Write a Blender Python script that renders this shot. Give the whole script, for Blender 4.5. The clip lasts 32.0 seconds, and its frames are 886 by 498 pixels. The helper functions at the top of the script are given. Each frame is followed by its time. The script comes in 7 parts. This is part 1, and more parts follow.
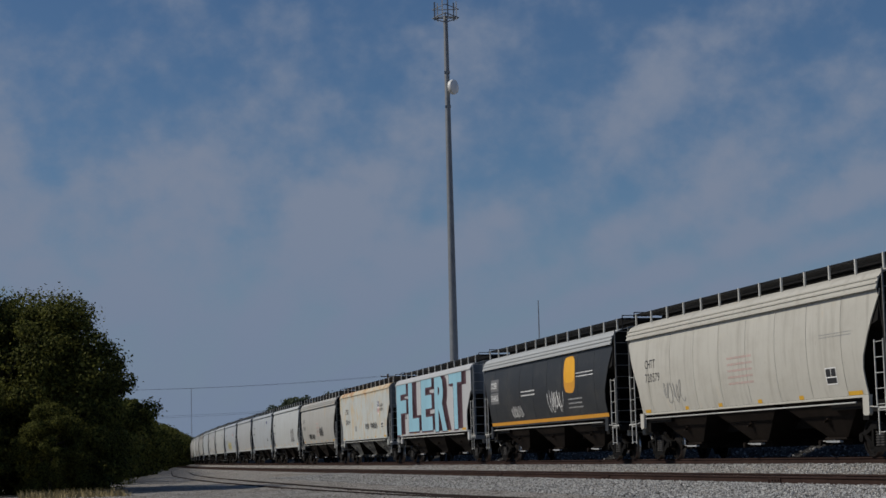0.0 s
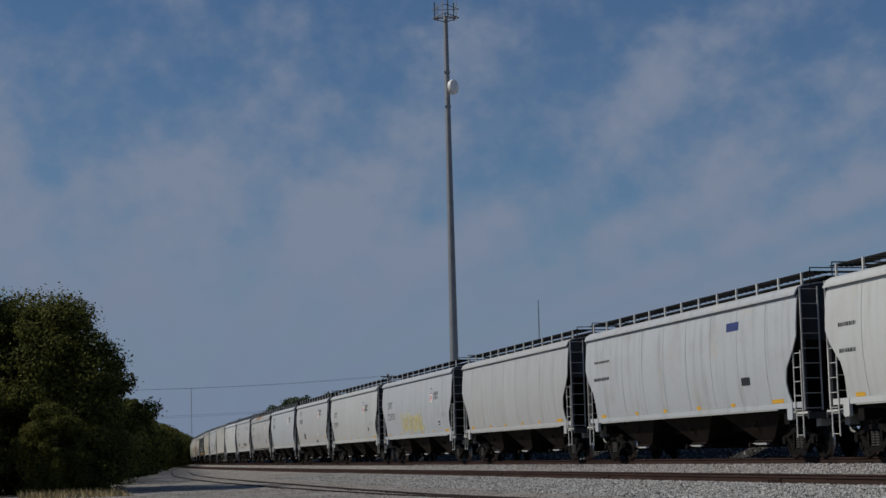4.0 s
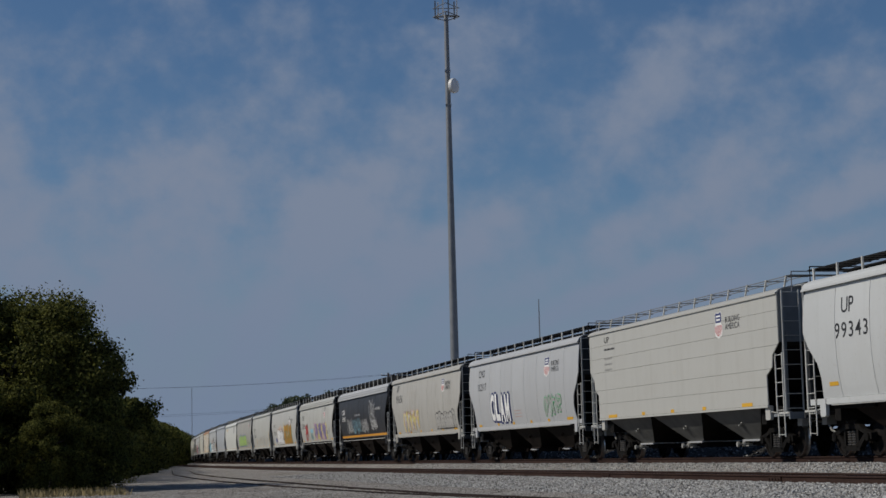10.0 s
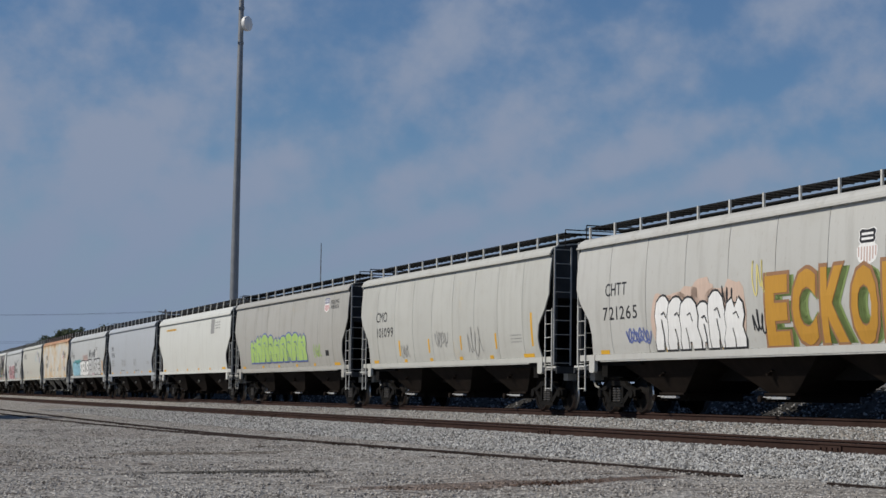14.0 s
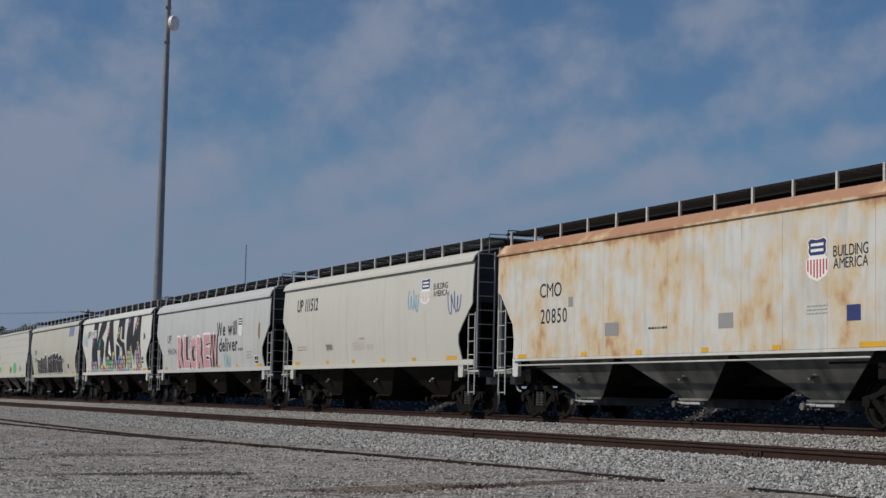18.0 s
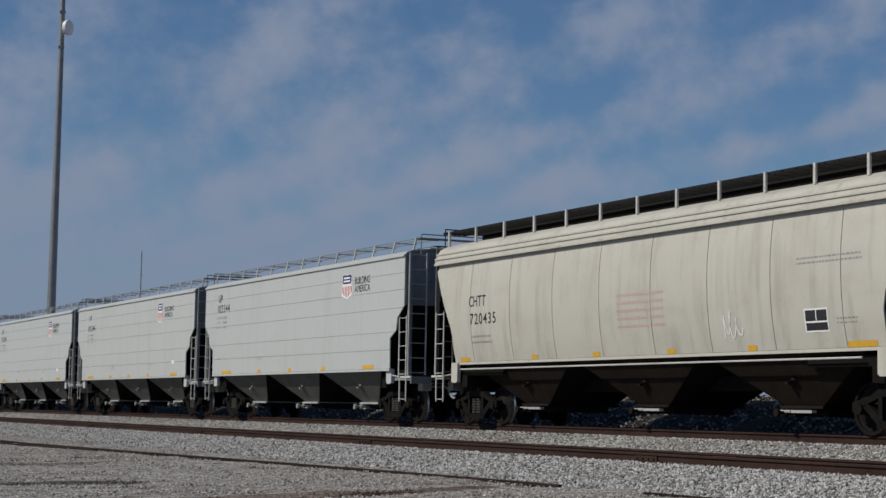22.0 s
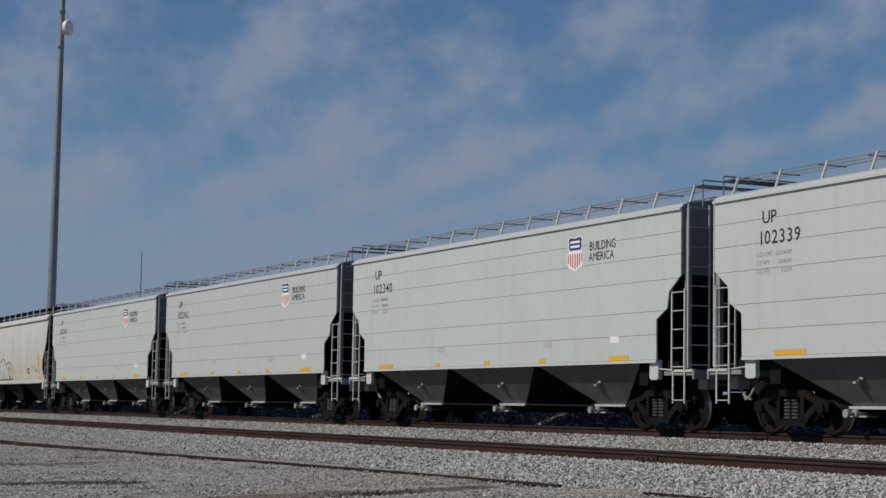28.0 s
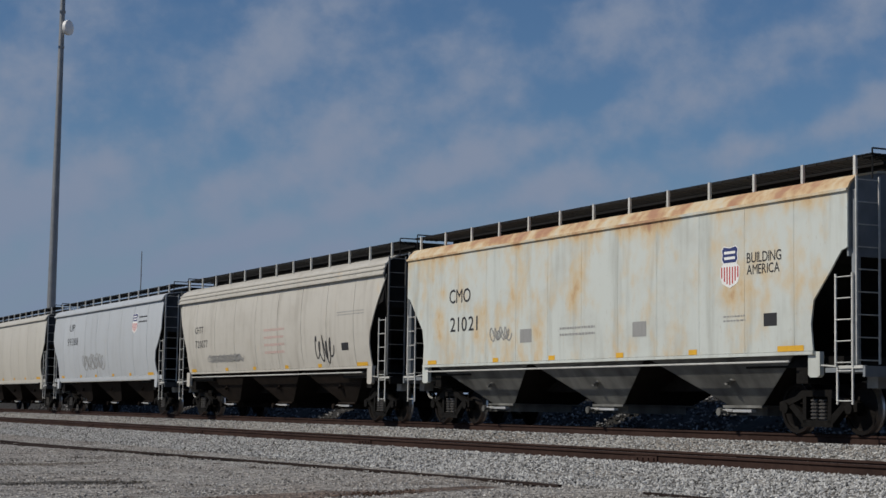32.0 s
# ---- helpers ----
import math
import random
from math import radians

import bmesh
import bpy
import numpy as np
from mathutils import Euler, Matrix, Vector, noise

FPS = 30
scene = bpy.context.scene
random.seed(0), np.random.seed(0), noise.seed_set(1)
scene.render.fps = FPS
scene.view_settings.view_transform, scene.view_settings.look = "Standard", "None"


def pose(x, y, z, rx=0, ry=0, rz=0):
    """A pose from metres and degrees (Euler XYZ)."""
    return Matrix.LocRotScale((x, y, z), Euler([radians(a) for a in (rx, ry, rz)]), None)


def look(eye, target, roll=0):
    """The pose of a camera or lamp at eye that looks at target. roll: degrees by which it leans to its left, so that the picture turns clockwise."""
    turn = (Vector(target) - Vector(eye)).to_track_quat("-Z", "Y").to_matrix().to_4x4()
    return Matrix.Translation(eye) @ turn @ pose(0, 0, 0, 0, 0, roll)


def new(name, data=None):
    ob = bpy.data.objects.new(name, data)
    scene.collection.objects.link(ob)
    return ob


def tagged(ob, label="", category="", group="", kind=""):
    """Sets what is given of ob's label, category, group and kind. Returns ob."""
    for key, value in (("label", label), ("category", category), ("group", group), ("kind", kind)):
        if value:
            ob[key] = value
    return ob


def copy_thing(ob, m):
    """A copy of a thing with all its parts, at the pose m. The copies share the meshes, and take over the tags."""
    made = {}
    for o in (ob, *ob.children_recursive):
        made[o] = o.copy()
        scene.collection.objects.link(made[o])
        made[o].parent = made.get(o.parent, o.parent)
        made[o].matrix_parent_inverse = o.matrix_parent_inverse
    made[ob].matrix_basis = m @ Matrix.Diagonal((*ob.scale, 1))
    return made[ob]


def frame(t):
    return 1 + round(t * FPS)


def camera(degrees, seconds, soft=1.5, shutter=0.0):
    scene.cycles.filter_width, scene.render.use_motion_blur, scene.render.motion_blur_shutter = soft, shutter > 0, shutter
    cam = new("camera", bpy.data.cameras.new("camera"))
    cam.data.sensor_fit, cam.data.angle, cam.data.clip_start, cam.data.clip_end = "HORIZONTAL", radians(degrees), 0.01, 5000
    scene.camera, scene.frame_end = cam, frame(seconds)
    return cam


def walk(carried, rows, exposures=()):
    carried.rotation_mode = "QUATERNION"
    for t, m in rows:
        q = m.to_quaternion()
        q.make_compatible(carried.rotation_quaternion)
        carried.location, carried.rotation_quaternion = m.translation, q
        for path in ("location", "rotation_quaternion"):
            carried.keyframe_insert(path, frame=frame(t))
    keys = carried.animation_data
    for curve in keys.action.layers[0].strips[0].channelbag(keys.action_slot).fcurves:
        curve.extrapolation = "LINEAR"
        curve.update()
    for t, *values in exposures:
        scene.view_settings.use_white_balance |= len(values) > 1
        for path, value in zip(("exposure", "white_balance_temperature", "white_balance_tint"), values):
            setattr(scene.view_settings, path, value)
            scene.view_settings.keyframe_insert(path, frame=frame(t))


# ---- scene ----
cam = camera(28.0, 32.0)

# tripod: the eye stays, the head pans and tilts
EYE = (0.0, 0.0, 0.286)
CAMERA_ROWS = [  # seconds, yaw, pitch, roll
    (0, -12.928, 6.639, 1.427),
    (9, -12.928, 6.639, 1.427),
    (9.5, -12.935, 6.613, 1.428),
    (10, -12.914, 6.599, 1.408),
    (10.5, -12.918, 6.586, 1.380),
    (11, -12.914, 6.557, 1.351),
    (11.2, -12.948, 6.556, 1.232),
    (11.3, -13.008, 6.561, 1.192),
    (11.4, -13.694, 6.655, 1.168),
    (11.5, -14.604, 6.760, 1.230),
    (11.6, -15.211, 6.805, 1.228),
    (11.7, -15.854, 6.846, 1.232),
    (11.8, -16.569, 6.904, 1.246),
    (11.9, -16.682, 6.918, 1.214),
    (12, -16.760, 6.932, 1.172),
    (12.5, -16.743, 6.752, 1.188),
    (12.7, -16.662, 6.671, 1.177),
    (12.8, -16.598, 6.569, 1.150),
    (12.9, -16.644, 6.268, 1.126),
    (13, -17.152, 4.540, 1.036),
    (13.1, -17.179, 3.655, 0.948),
    (13.2, -17.253, 3.239, 0.733),
    (13.3, -17.568, 3.366, 0.455),
    (13.4, -18.002, 4.033, -0.287),
    (13.5, -18.376, 4.598, -1.035),
    (13.6, -18.830, 4.690, -1.065),
    (13.7, -19.232, 4.741, -0.988),
    (13.8, -19.790, 4.819, -0.951),
    (13.9, -20.054, 4.841, -0.917),
    (14, -20.140, 4.788, -0.935),
    (14.1, -20.197, 4.688, -1.025),
    (14.2, -20.505, 4.596, -1.123),
    (14.3, -20.827, 4.664, -1.199),
    (14.5, -21.107, 4.875, -1.371),
    (15, -20.499, 4.795, -1.333),
    (15.5, -19.903, 4.712, -1.306),
    (16, -19.271, 4.647, -1.283),
    (16.5, -18.537, 4.580, -1.307),
    (16.6, -18.189, 4.561, -1.400),
    (16.8, -18.184, 4.590, -1.468),
    (16.9, -18.696, 4.634, -1.457),
    (17, -19.298, 4.677, -1.358),
    (17.1, -20.081, 4.755, -1.277),
    (17.2, -20.821, 4.819, -1.177),
    (17.4, -20.816, 4.824, -1.205),
    (17.5, -21.137, 4.824, -1.205),
    (17.6, -21.358, 4.849, -1.239),
    (17.8, -21.851, 4.901, -1.303),
    (18, -22.583, 4.936, -1.346),
    (18.2, -23.431, 5.014, -1.301),
    (18.4, -24.476, 5.117, -1.232),
    (18.5, -24.866, 5.142, -1.212),
    (18.6, -25.265, 5.187, -1.159),
    (18.7, -25.837, 5.230, -1.090),
    (19, -25.874, 5.205, -1.046),
    (19.3, -25.872, 5.220, -1.032),
    (32, -25.872, 5.220, -1.032),
]
walk(cam, [(t, pose(*EYE, 90 + pitch, roll, yaw)) for t, yaw, pitch, roll in CAMERA_ROWS],
     exposures=[(0.0, -0.36), (1.0, -0.11), (2.0, -0.28), (3.5, -0.32), (6.0, -0.40), (8.0, -0.42), (9.0, -0.37), (10.0, -0.32), (11.0, -0.36), (12.0, -0.28), (13.0, -0.04),
                (14.0, 0.02), (16.5, -0.13), (17.0, -0.20), (18.0, -0.19), (19.0, -0.29), (20.0, -0.30), (22.0, -0.12), (23.0, -0.07), (28.0, -0.13), (31.0, -0.15), (32.0, -0.17)])

# ------------------------------------------------------------------ light
SUN_ELEVATION, SUN_TURN = 42.0, -79.0      # degrees; turn from +y towards -x is negative
sun_dir = Vector((math.sin(radians(SUN_TURN)) * math.cos(radians(SUN_ELEVATION)),
                  math.cos(radians(SUN_TURN)) * math.cos(radians(SUN_ELEVATION)),
                  math.sin(radians(SUN_ELEVATION))))
sun = new("sun", bpy.data.lights.new("sun", "SUN"))
sun.data.energy, sun.data.angle, sun.data.color = 3.45, radians(0.6), (1.0, 0.93, 0.82)
sun.matrix_world = look(sun_dir * 100, (0, 0, 0))


def link(tree, a, b):
    tree.links.new(a, b)


world = bpy.data.worlds.new("sky")
scene.world = world
world.use_nodes = True
wt = world.node_tree
wt.nodes.clear()
w_out = wt.nodes.new("ShaderNodeOutputWorld")
w_bg = wt.nodes.new("ShaderNodeBackground")
w_bg.inputs["Strength"].default_value = 0.057
w_sky = wt.nodes.new("ShaderNodeTexSky")
w_sky.sky_type = "NISHITA"
w_sky.sun_disc = False
w_sky.sun_elevation, w_sky.sun_rotation = radians(SUN_ELEVATION), radians(SUN_TURN)
w_sky.air_density, w_sky.dust_density, w_sky.ozone_density = 1.0, 0.35, 3.0
w_co = wt.nodes.new("ShaderNodeTexCoord")
w_sep = wt.nodes.new("ShaderNodeSeparateXYZ")
link(wt, w_co.outputs["Generated"], w_sep.inputs[0])
w_up = wt.nodes.new("ShaderNodeMath")
w_up.operation = "ADD"
link(wt, w_sep.outputs["Z"], w_up.inputs[0])
w_up.inputs[1].default_value = 0.012


def over(socket):
    n = wt.nodes.new("ShaderNodeMath")
    n.operation = "DIVIDE"
    link(wt, socket, n.inputs[0])
    link(wt, w_up.outputs[0], n.inputs[1])
    return n.outputs[0]


w_flat = wt.nodes.new("ShaderNodeCombineXYZ")     # the cloud layer seen as a high flat sheet
link(wt, over(w_sep.outputs["X"]), w_flat.inputs["X"])
link(wt, over(w_sep.outputs["Y"]), w_flat.inputs["Y"])


def cloud_noise(scale, detail, turn, stretch, offset, vector):
    m = wt.nodes.new("ShaderNodeMapping")
    m.inputs["Rotation"].default_value = (0, 0, radians(turn))
    m.inputs["Scale"].default_value = stretch
    m.inputs["Location"].default_value = offset
    link(wt, vector, m.inputs["Vector"])
    n = wt.nodes.new("ShaderNodeTexNoise")
    n.inputs["Scale"].default_value, n.inputs["Detail"].default_value = scale, detail
    n.inputs["Roughness"].default_value = 0.55
    link(wt, m.outputs[0], n.inputs["Vector"])
    return n.outputs["Fac"]


def w_math(op, a, b):
    n = wt.nodes.new("ShaderNodeMath")
    n.operation = op
    for i, v in enumerate((a, b)):
        if isinstance(v, (int, float)):
            n.inputs[i].default_value = v
        else:
            link(wt, v, n.inputs[i])
    return n.outputs[0]


def w_step(v, lo, hi, top=1.0):
    n = wt.nodes.new("ShaderNodeMapRange")
    n.interpolation_type = "SMOOTHSTEP"
    link(wt, v, n.inputs["Value"])
    n.inputs["From Min"].default_value, n.inputs["From Max"].default_value = lo, hi
    n.inputs["To Max"].default_value = top
    return n.outputs["Result"]


# long rows of broken cloud that run away from the camera, wisps across them, small flakes
w_row = wt.nodes.new("ShaderNodeSeparateXYZ")
link(wt, w_flat.outputs[0], w_row.inputs[0])
big = cloud_noise(8.0, 3.0, 0, (1.0, 1.0, 1.35), (0.9, 2.05, 0.36), w_co.outputs["Generated"])
middle = cloud_noise(17.0, 6.0, 0, (1.0, 1.0, 1.2), (3.1, 0.7, 0.8), w_co.outputs["Generated"])
fine = cloud_noise(55.0, 5.0, 0, (1.0, 1.0, 1.15), (1.1, 4.7, 0.1), w_co.outputs["Generated"])
w_phase = w_math("ADD", w_math("MULTIPLY", w_math("SUBTRACT", w_row.outputs["X"], w_math("MULTIPLY", w_row.outputs["Y"], 0.06)), 10.5), w_math("MULTIPLY", big, 9.0))
w_rows = w_math("MULTIPLY", w_math("COSINE", w_phase, 0.0), 0.045)
w_mix = w_math("ADD", w_math("ADD", w_math("MULTIPLY", big, 0.30), w_math("MULTIPLY", middle, 0.50)), w_math("MULTIPLY", fine, 0.20))
w_mix = w_math("ADD", w_mix, w_rows)
w_open = w_step(w_sep.outputs["Z"], 0.205, 0.270, 0.08)        # the layer breaks up overhead
w_thick = w_step(w_sep.outputs["Z"], 0.200, 0.115, 0.07)
w_mix = w_math("ADD", w_math("SUBTRACT", w_mix, w_open), w_thick)
w_veil = w_step(w_mix, 0.40, 0.67)
w_haze = w_step(w_sep.outputs["Z"], 0.165, 0.015, 0.93)          # haze thickens towards the horizon
w_cover = w_math("SUBTRACT", 1.0, w_math("MULTIPLY", w_math("SUBTRACT", 1.0, w_veil), w_math("SUBTRACT", 1.0, w_haze)))
w_blend = wt.nodes.new("ShaderNodeMix")
w_blend.data_type = "RGBA"
link(wt, w_cover, w_blend.inputs["Factor"])
w_white = wt.nodes.new("ShaderNodeMix")                          # blue-grey haze below, paler cloud above
w_white.data_type = "RGBA"
link(wt, w_haze, w_white.inputs["Factor"])
w_white.inputs["A"].default_value = (4.2, 5.12, 7.0, 1.0)
w_white.inputs["B"].default_value = (3.65, 4.8, 6.9, 1.0)
link(wt, w_white.outputs["Result"], w_blend.inputs["B"])
w_tint = wt.nodes.new("ShaderNodeMix")
w_tint.data_type, w_tint.blend_type = "RGBA", "MULTIPLY"
w_tint.inputs["Factor"].default_value = 1.0
link(wt, w_sky.outputs["Color"], w_tint.inputs["A"])
w_tint.inputs["B"].default_value = (0.78, 0.98, 1.19, 1.0)
link(wt, w_tint.outputs["Result"], w_blend.inputs["A"])
link(wt, w_blend.outputs["Result"], w_bg.inputs["Color"])
link(wt, w_bg.outputs[0], w_out.inputs["Surface"])


# ------------------------------------------------------------------ materials
def material(name, colour, rough=0.7, metal=0.0, grain=6.0, spread=0.25, bump=0.0, bump_scale=40.0, coarse=0.7,
             streak=False, tint=None, shine=0.5):
    """Principled paint, steel or stone: two scales of noise vary the colour, a third gives relief."""
    m = bpy.data.materials.new(name)
    m.use_nodes = True
    t = m.node_tree
    b = t.nodes["Principled BSDF"]
    b.inputs["Roughness"].default_value, b.inputs["Metallic"].default_value = rough, metal
    b.inputs["Specular IOR Level"].default_value = shine
    co = t.nodes.new("ShaderNodeTexCoord")
    mp = t.nodes.new("ShaderNodeMapping")
    if streak:
        mp.inputs["Scale"].default_value = (1.0, 1.0, 0.18)
    t.links.new(co.outputs["Object"], mp.inputs["Vector"])
    info = t.nodes.new("ShaderNodeObjectInfo")
    sh = t.nodes.new("ShaderNodeVectorMath")
    sh.operation = "SCALE"
    sh.inputs[0].default_value = (37.0, 11.0, 23.0)
    t.links.new(info.outputs["Random"], sh.inputs["Scale"])
    t.links.new(sh.outputs[0], mp.inputs["Location"])

    def noise_node(scale, detail):
        n = t.nodes.new("ShaderNodeTexNoise")
        n.inputs["Scale"].default_value, n.inputs["Detail"].default_value = scale, detail
        t.links.new(mp.outputs[0], n.inputs["Vector"])
        return n.outputs["Fac"]

    a, c = noise_node(grain, 5.0), noise_node(coarse, 3.0)
    s = t.nodes.new("ShaderNodeMath")
    s.operation = "ADD"
    t.links.new(a, s.inputs[0])
    t.links.new(c, s.inputs[1])
    r = t.nodes.new("ShaderNodeMapRange")
    t.links.new(s.outputs[0], r.inputs["Value"])
    r.inputs["From Min"].default_value, r.inputs["From Max"].default_value = 0.65, 1.35
    mix = t.nodes.new("ShaderNodeMix")
    mix.data_type = "RGBA"
    t.links.new(r.outputs["Result"], mix.inputs["Factor"])
    low = tint if tint else tuple(v * (1 - spread) for v in colour)
    mix.inputs["A"].default_value = (*low, 1)
    mix.inputs["B"].default_value = (*(min(1, v * (1 + spread * 0.5)) for v in colour), 1)
    t.links.new(mix.outputs["Result"], b.inputs["Base Color"])
    if bump:
        bn = t.nodes.new("ShaderNodeBump")
        bn.inputs["Strength"].default_value, bn.inputs["Distance"].default_value = bump, 0.03
        t.links.new(noise_node(bump_scale, 4.0), bn.inputs["Height"])
        t.links.new(bn.outputs[0], b.inputs["Normal"])
    return m


def car_paint():
    """Hopper-car paint: the object's colour, washed streaks, grime, and rust where the object's alpha calls for it."""
    m = bpy.data.materials.new("car_paint")
    m.use_nodes = True
    t = m.node_tree
    b = t.nodes["Principled BSDF"]
    b.inputs["Roughness"].default_value = 0.6
    b.inputs["Specular IOR Level"].default_value = 0.28
    info = t.nodes.new("ShaderNodeObjectInfo")
    co = t.nodes.new("ShaderNodeTexCoord")
    sh = t.nodes.new("ShaderNodeVectorMath")
    sh.operation = "SCALE"
    sh.inputs[0].default_value = (37.0, 61.0, 23.0)
    hue = t.nodes.new("ShaderNodeSeparateColor")
    t.links.new(info.outputs["Color"], hue.inputs[0])
    many = t.nodes.new("ShaderNodeMath")
    many.operation = "MULTIPLY"
    many.inputs[1].default_value = 7.0
    t.links.new(hue.outputs[0], many.inputs[0])
    t.links.new(many.outputs[0], sh.inputs["Scale"])

    def noise_node(scale, detail, stretch, seeded=True):
        mp = t.nodes.new("ShaderNodeMapping")
        mp.inputs["Scale"].default_value = stretch
        t.links.new(co.outputs["Object"], mp.inputs["Vector"])
        if seeded:
            t.links.new(sh.outputs[0], mp.inputs["Location"])
        n = t.nodes.new("ShaderNodeTexNoise")
        n.inputs["Scale"].default_value, n.inputs["Detail"].default_value = scale, detail
        n.inputs["Roughness"].default_value = 0.6
        t.links.new(mp.outputs[0], n.inputs["Vector"])
        return n.outputs["Fac"]

    def math_node(op, a, c):
        n = t.nodes.new("ShaderNodeMath")
        n.operation = op
        for i, v in enumerate((a, c)):
            if isinstance(v, (int, float)):
                n.inputs[i].default_value = v
            else:
                t.links.new(v, n.inputs[i])
        return n.outputs[0]

    def mixed(fac, a, c, kind="MIX"):
        n = t.nodes.new("ShaderNodeMix")
        n.data_type, n.blend_type = "RGBA", kind
        t.links.new(fac, n.inputs["Factor"])
        for key, v in (("A", a), ("B", c)):
            if isinstance(v, tuple):
                n.inputs[key].default_value = v
            else:
                t.links.new(v, n.inputs[key])
        return n.outputs["Result"]

    def stepped(v, lo, hi, top=1.0):
        n = t.nodes.new("ShaderNodeMapRange")
        n.interpolation_type = "SMOOTHSTEP"
        t.links.new(v, n.inputs["Value"])
        n.inputs["From Min"].default_value, n.inputs["From Max"].default_value = lo, hi
        n.inputs["To Max"].default_value = top
        return n.outputs["Result"]

    worn = math_node("MINIMUM", 1.0, math_node("ADD", 0.3, math_node("MULTIPLY", info.outputs["Alpha"], 6.0)))
    streaks = math_node("MULTIPLY", worn, stepped(noise_node(3.0, 5.0, (1.0, 1.0, 0.12)), 0.46, 0.76, 0.34))
    colour = mixed(streaks, info.outputs["Color"], (0.36, 0.33, 0.28, 1), "MULTIPLY")
    blotch = math_node("MULTIPLY", worn, stepped(noise_node(0.9, 4.0, (1.0, 0.7, 1.2)), 0.45, 0.75, 0.24))
    colour = mixed(blotch, colour, (0.30, 0.27, 0.22, 1))
    speck = stepped(noise_node(14.0, 3.0, (1.0, 1.0, 0.5)), 0.62, 0.72, 0.22)
    colour = mixed(speck, colour, (0.28, 0.22, 0.17, 1))
    # rust: patches that grow with the amount asked for
    patch = math_node("ADD", math_node("MULTIPLY", noise_node(0.8, 3.0, (1.0, 1.0, 0.62)), 0.58),
                      math_node("MULTIPLY", noise_node(2.3, 5.0, (1.0, 1.0, 0.8)), 0.42))
    height = t.nodes.new("ShaderNodeSeparateXYZ")        # leaks start along the roof edge
    t.links.new(co.outputs["Object"], height.inputs[0])
    grown = math_node("SUBTRACT", math_node("ADD", patch, math_node("MULTIPLY", info.outputs["Alpha"], math_node("ADD", 0.22, stepped(height.outputs["Z"], 3.75, 4.3, 0.20)))), 0.655)
    rust = stepped(grown, -0.04, 0.20, 0.85)
    tone = mixed(stepped(grown, 0.10, 0.26), (0.60, 0.42, 0.19, 1), (0.36, 0.15, 0.06, 1))
    colour = mixed(rust, colour, tone)
    t.links.new(colour, b.inputs["Base Color"])
    rough = math_node("ADD", math_node("MULTIPLY", rust, 0.35), 0.5)
    t.links.new(rough, b.inputs["Roughness"])
    bn = t.nodes.new("ShaderNodeBump")
    bn.inputs["Strength"].default_value, bn.inputs["Distance"].default_value = 0.12, 0.02
    t.links.new(noise_node(2.2, 3.0, (1.0, 1.0, 0.4)), bn.inputs["Height"])
    t.links.new(bn.outputs[0], b.inputs["Normal"])
    return m


# x, y, turn, half length, half width, tone of the stains on the gravel
STAINS = ((5.5, 22.3, 10, 1.75, 0.5, (0.26, 0.25, 0.23)), (8.9, 19.1, 29, 2.3, 0.42, (0.36, 0.27, 0.23)), (7.3, 18.6, 20, 2.0, 0.7, (0.62, 0.52, 0.47)), (6.4, 29.0, 12, 2.2, 0.8, (0.6, 0.57, 0.53)))


def stained(t, colour):
    """Oily stains that lie on the gravel at their places in the plan."""
    co = t.nodes.new("ShaderNodeTexCoord")
    rough = t.nodes.new("ShaderNodeTexNoise")
    rough.inputs["Scale"].default_value, rough.inputs["Detail"].default_value = 2.0, 4.0
    t.links.new(co.outputs["Object"], rough.inputs["Vector"])
    for x, y, turn, long, wide, tone in STAINS:      # oily stains in the gravel
        mp = t.nodes.new("ShaderNodeMapping")
        mp.vector_type = "TEXTURE"
        mp.inputs["Location"].default_value = (x, y, -0.69)
        mp.inputs["Rotation"].default_value = (0, 0, radians(turn))
        mp.inputs["Scale"].default_value = (long, wide, 1.0)
        t.links.new(co.outputs["Object"], mp.inputs["Vector"])
        gr = t.nodes.new("ShaderNodeTexGradient")
        gr.gradient_type = "SPHERICAL"
        t.links.new(mp.outputs[0], gr.inputs["Vector"])
        ad = t.nodes.new("ShaderNodeMath")
        ad.operation = "ADD"
        t.links.new(gr.outputs["Fac"], ad.inputs[0])
        t.links.new(rough.outputs["Fac"], ad.inputs[1])
        rg = t.nodes.new("ShaderNodeMapRange")
        t.links.new(ad.outputs[0], rg.inputs["Value"])
        rg.inputs["From Min"].default_value, rg.inputs["From Max"].default_value = 0.62, 0.82
        rg.inputs["To Max"].default_value = 1.0
        mz = t.nodes.new("ShaderNodeMix")
        mz.data_type, mz.blend_type = "RGBA", "MULTIPLY"
        t.links.new(rg.outputs["Result"], mz.inputs["Factor"])
        t.links.new(colour, mz.inputs["A"])
        mz.inputs["B"].default_value = (*tone, 1)
        colour = mz.outputs["Result"]
    return colour


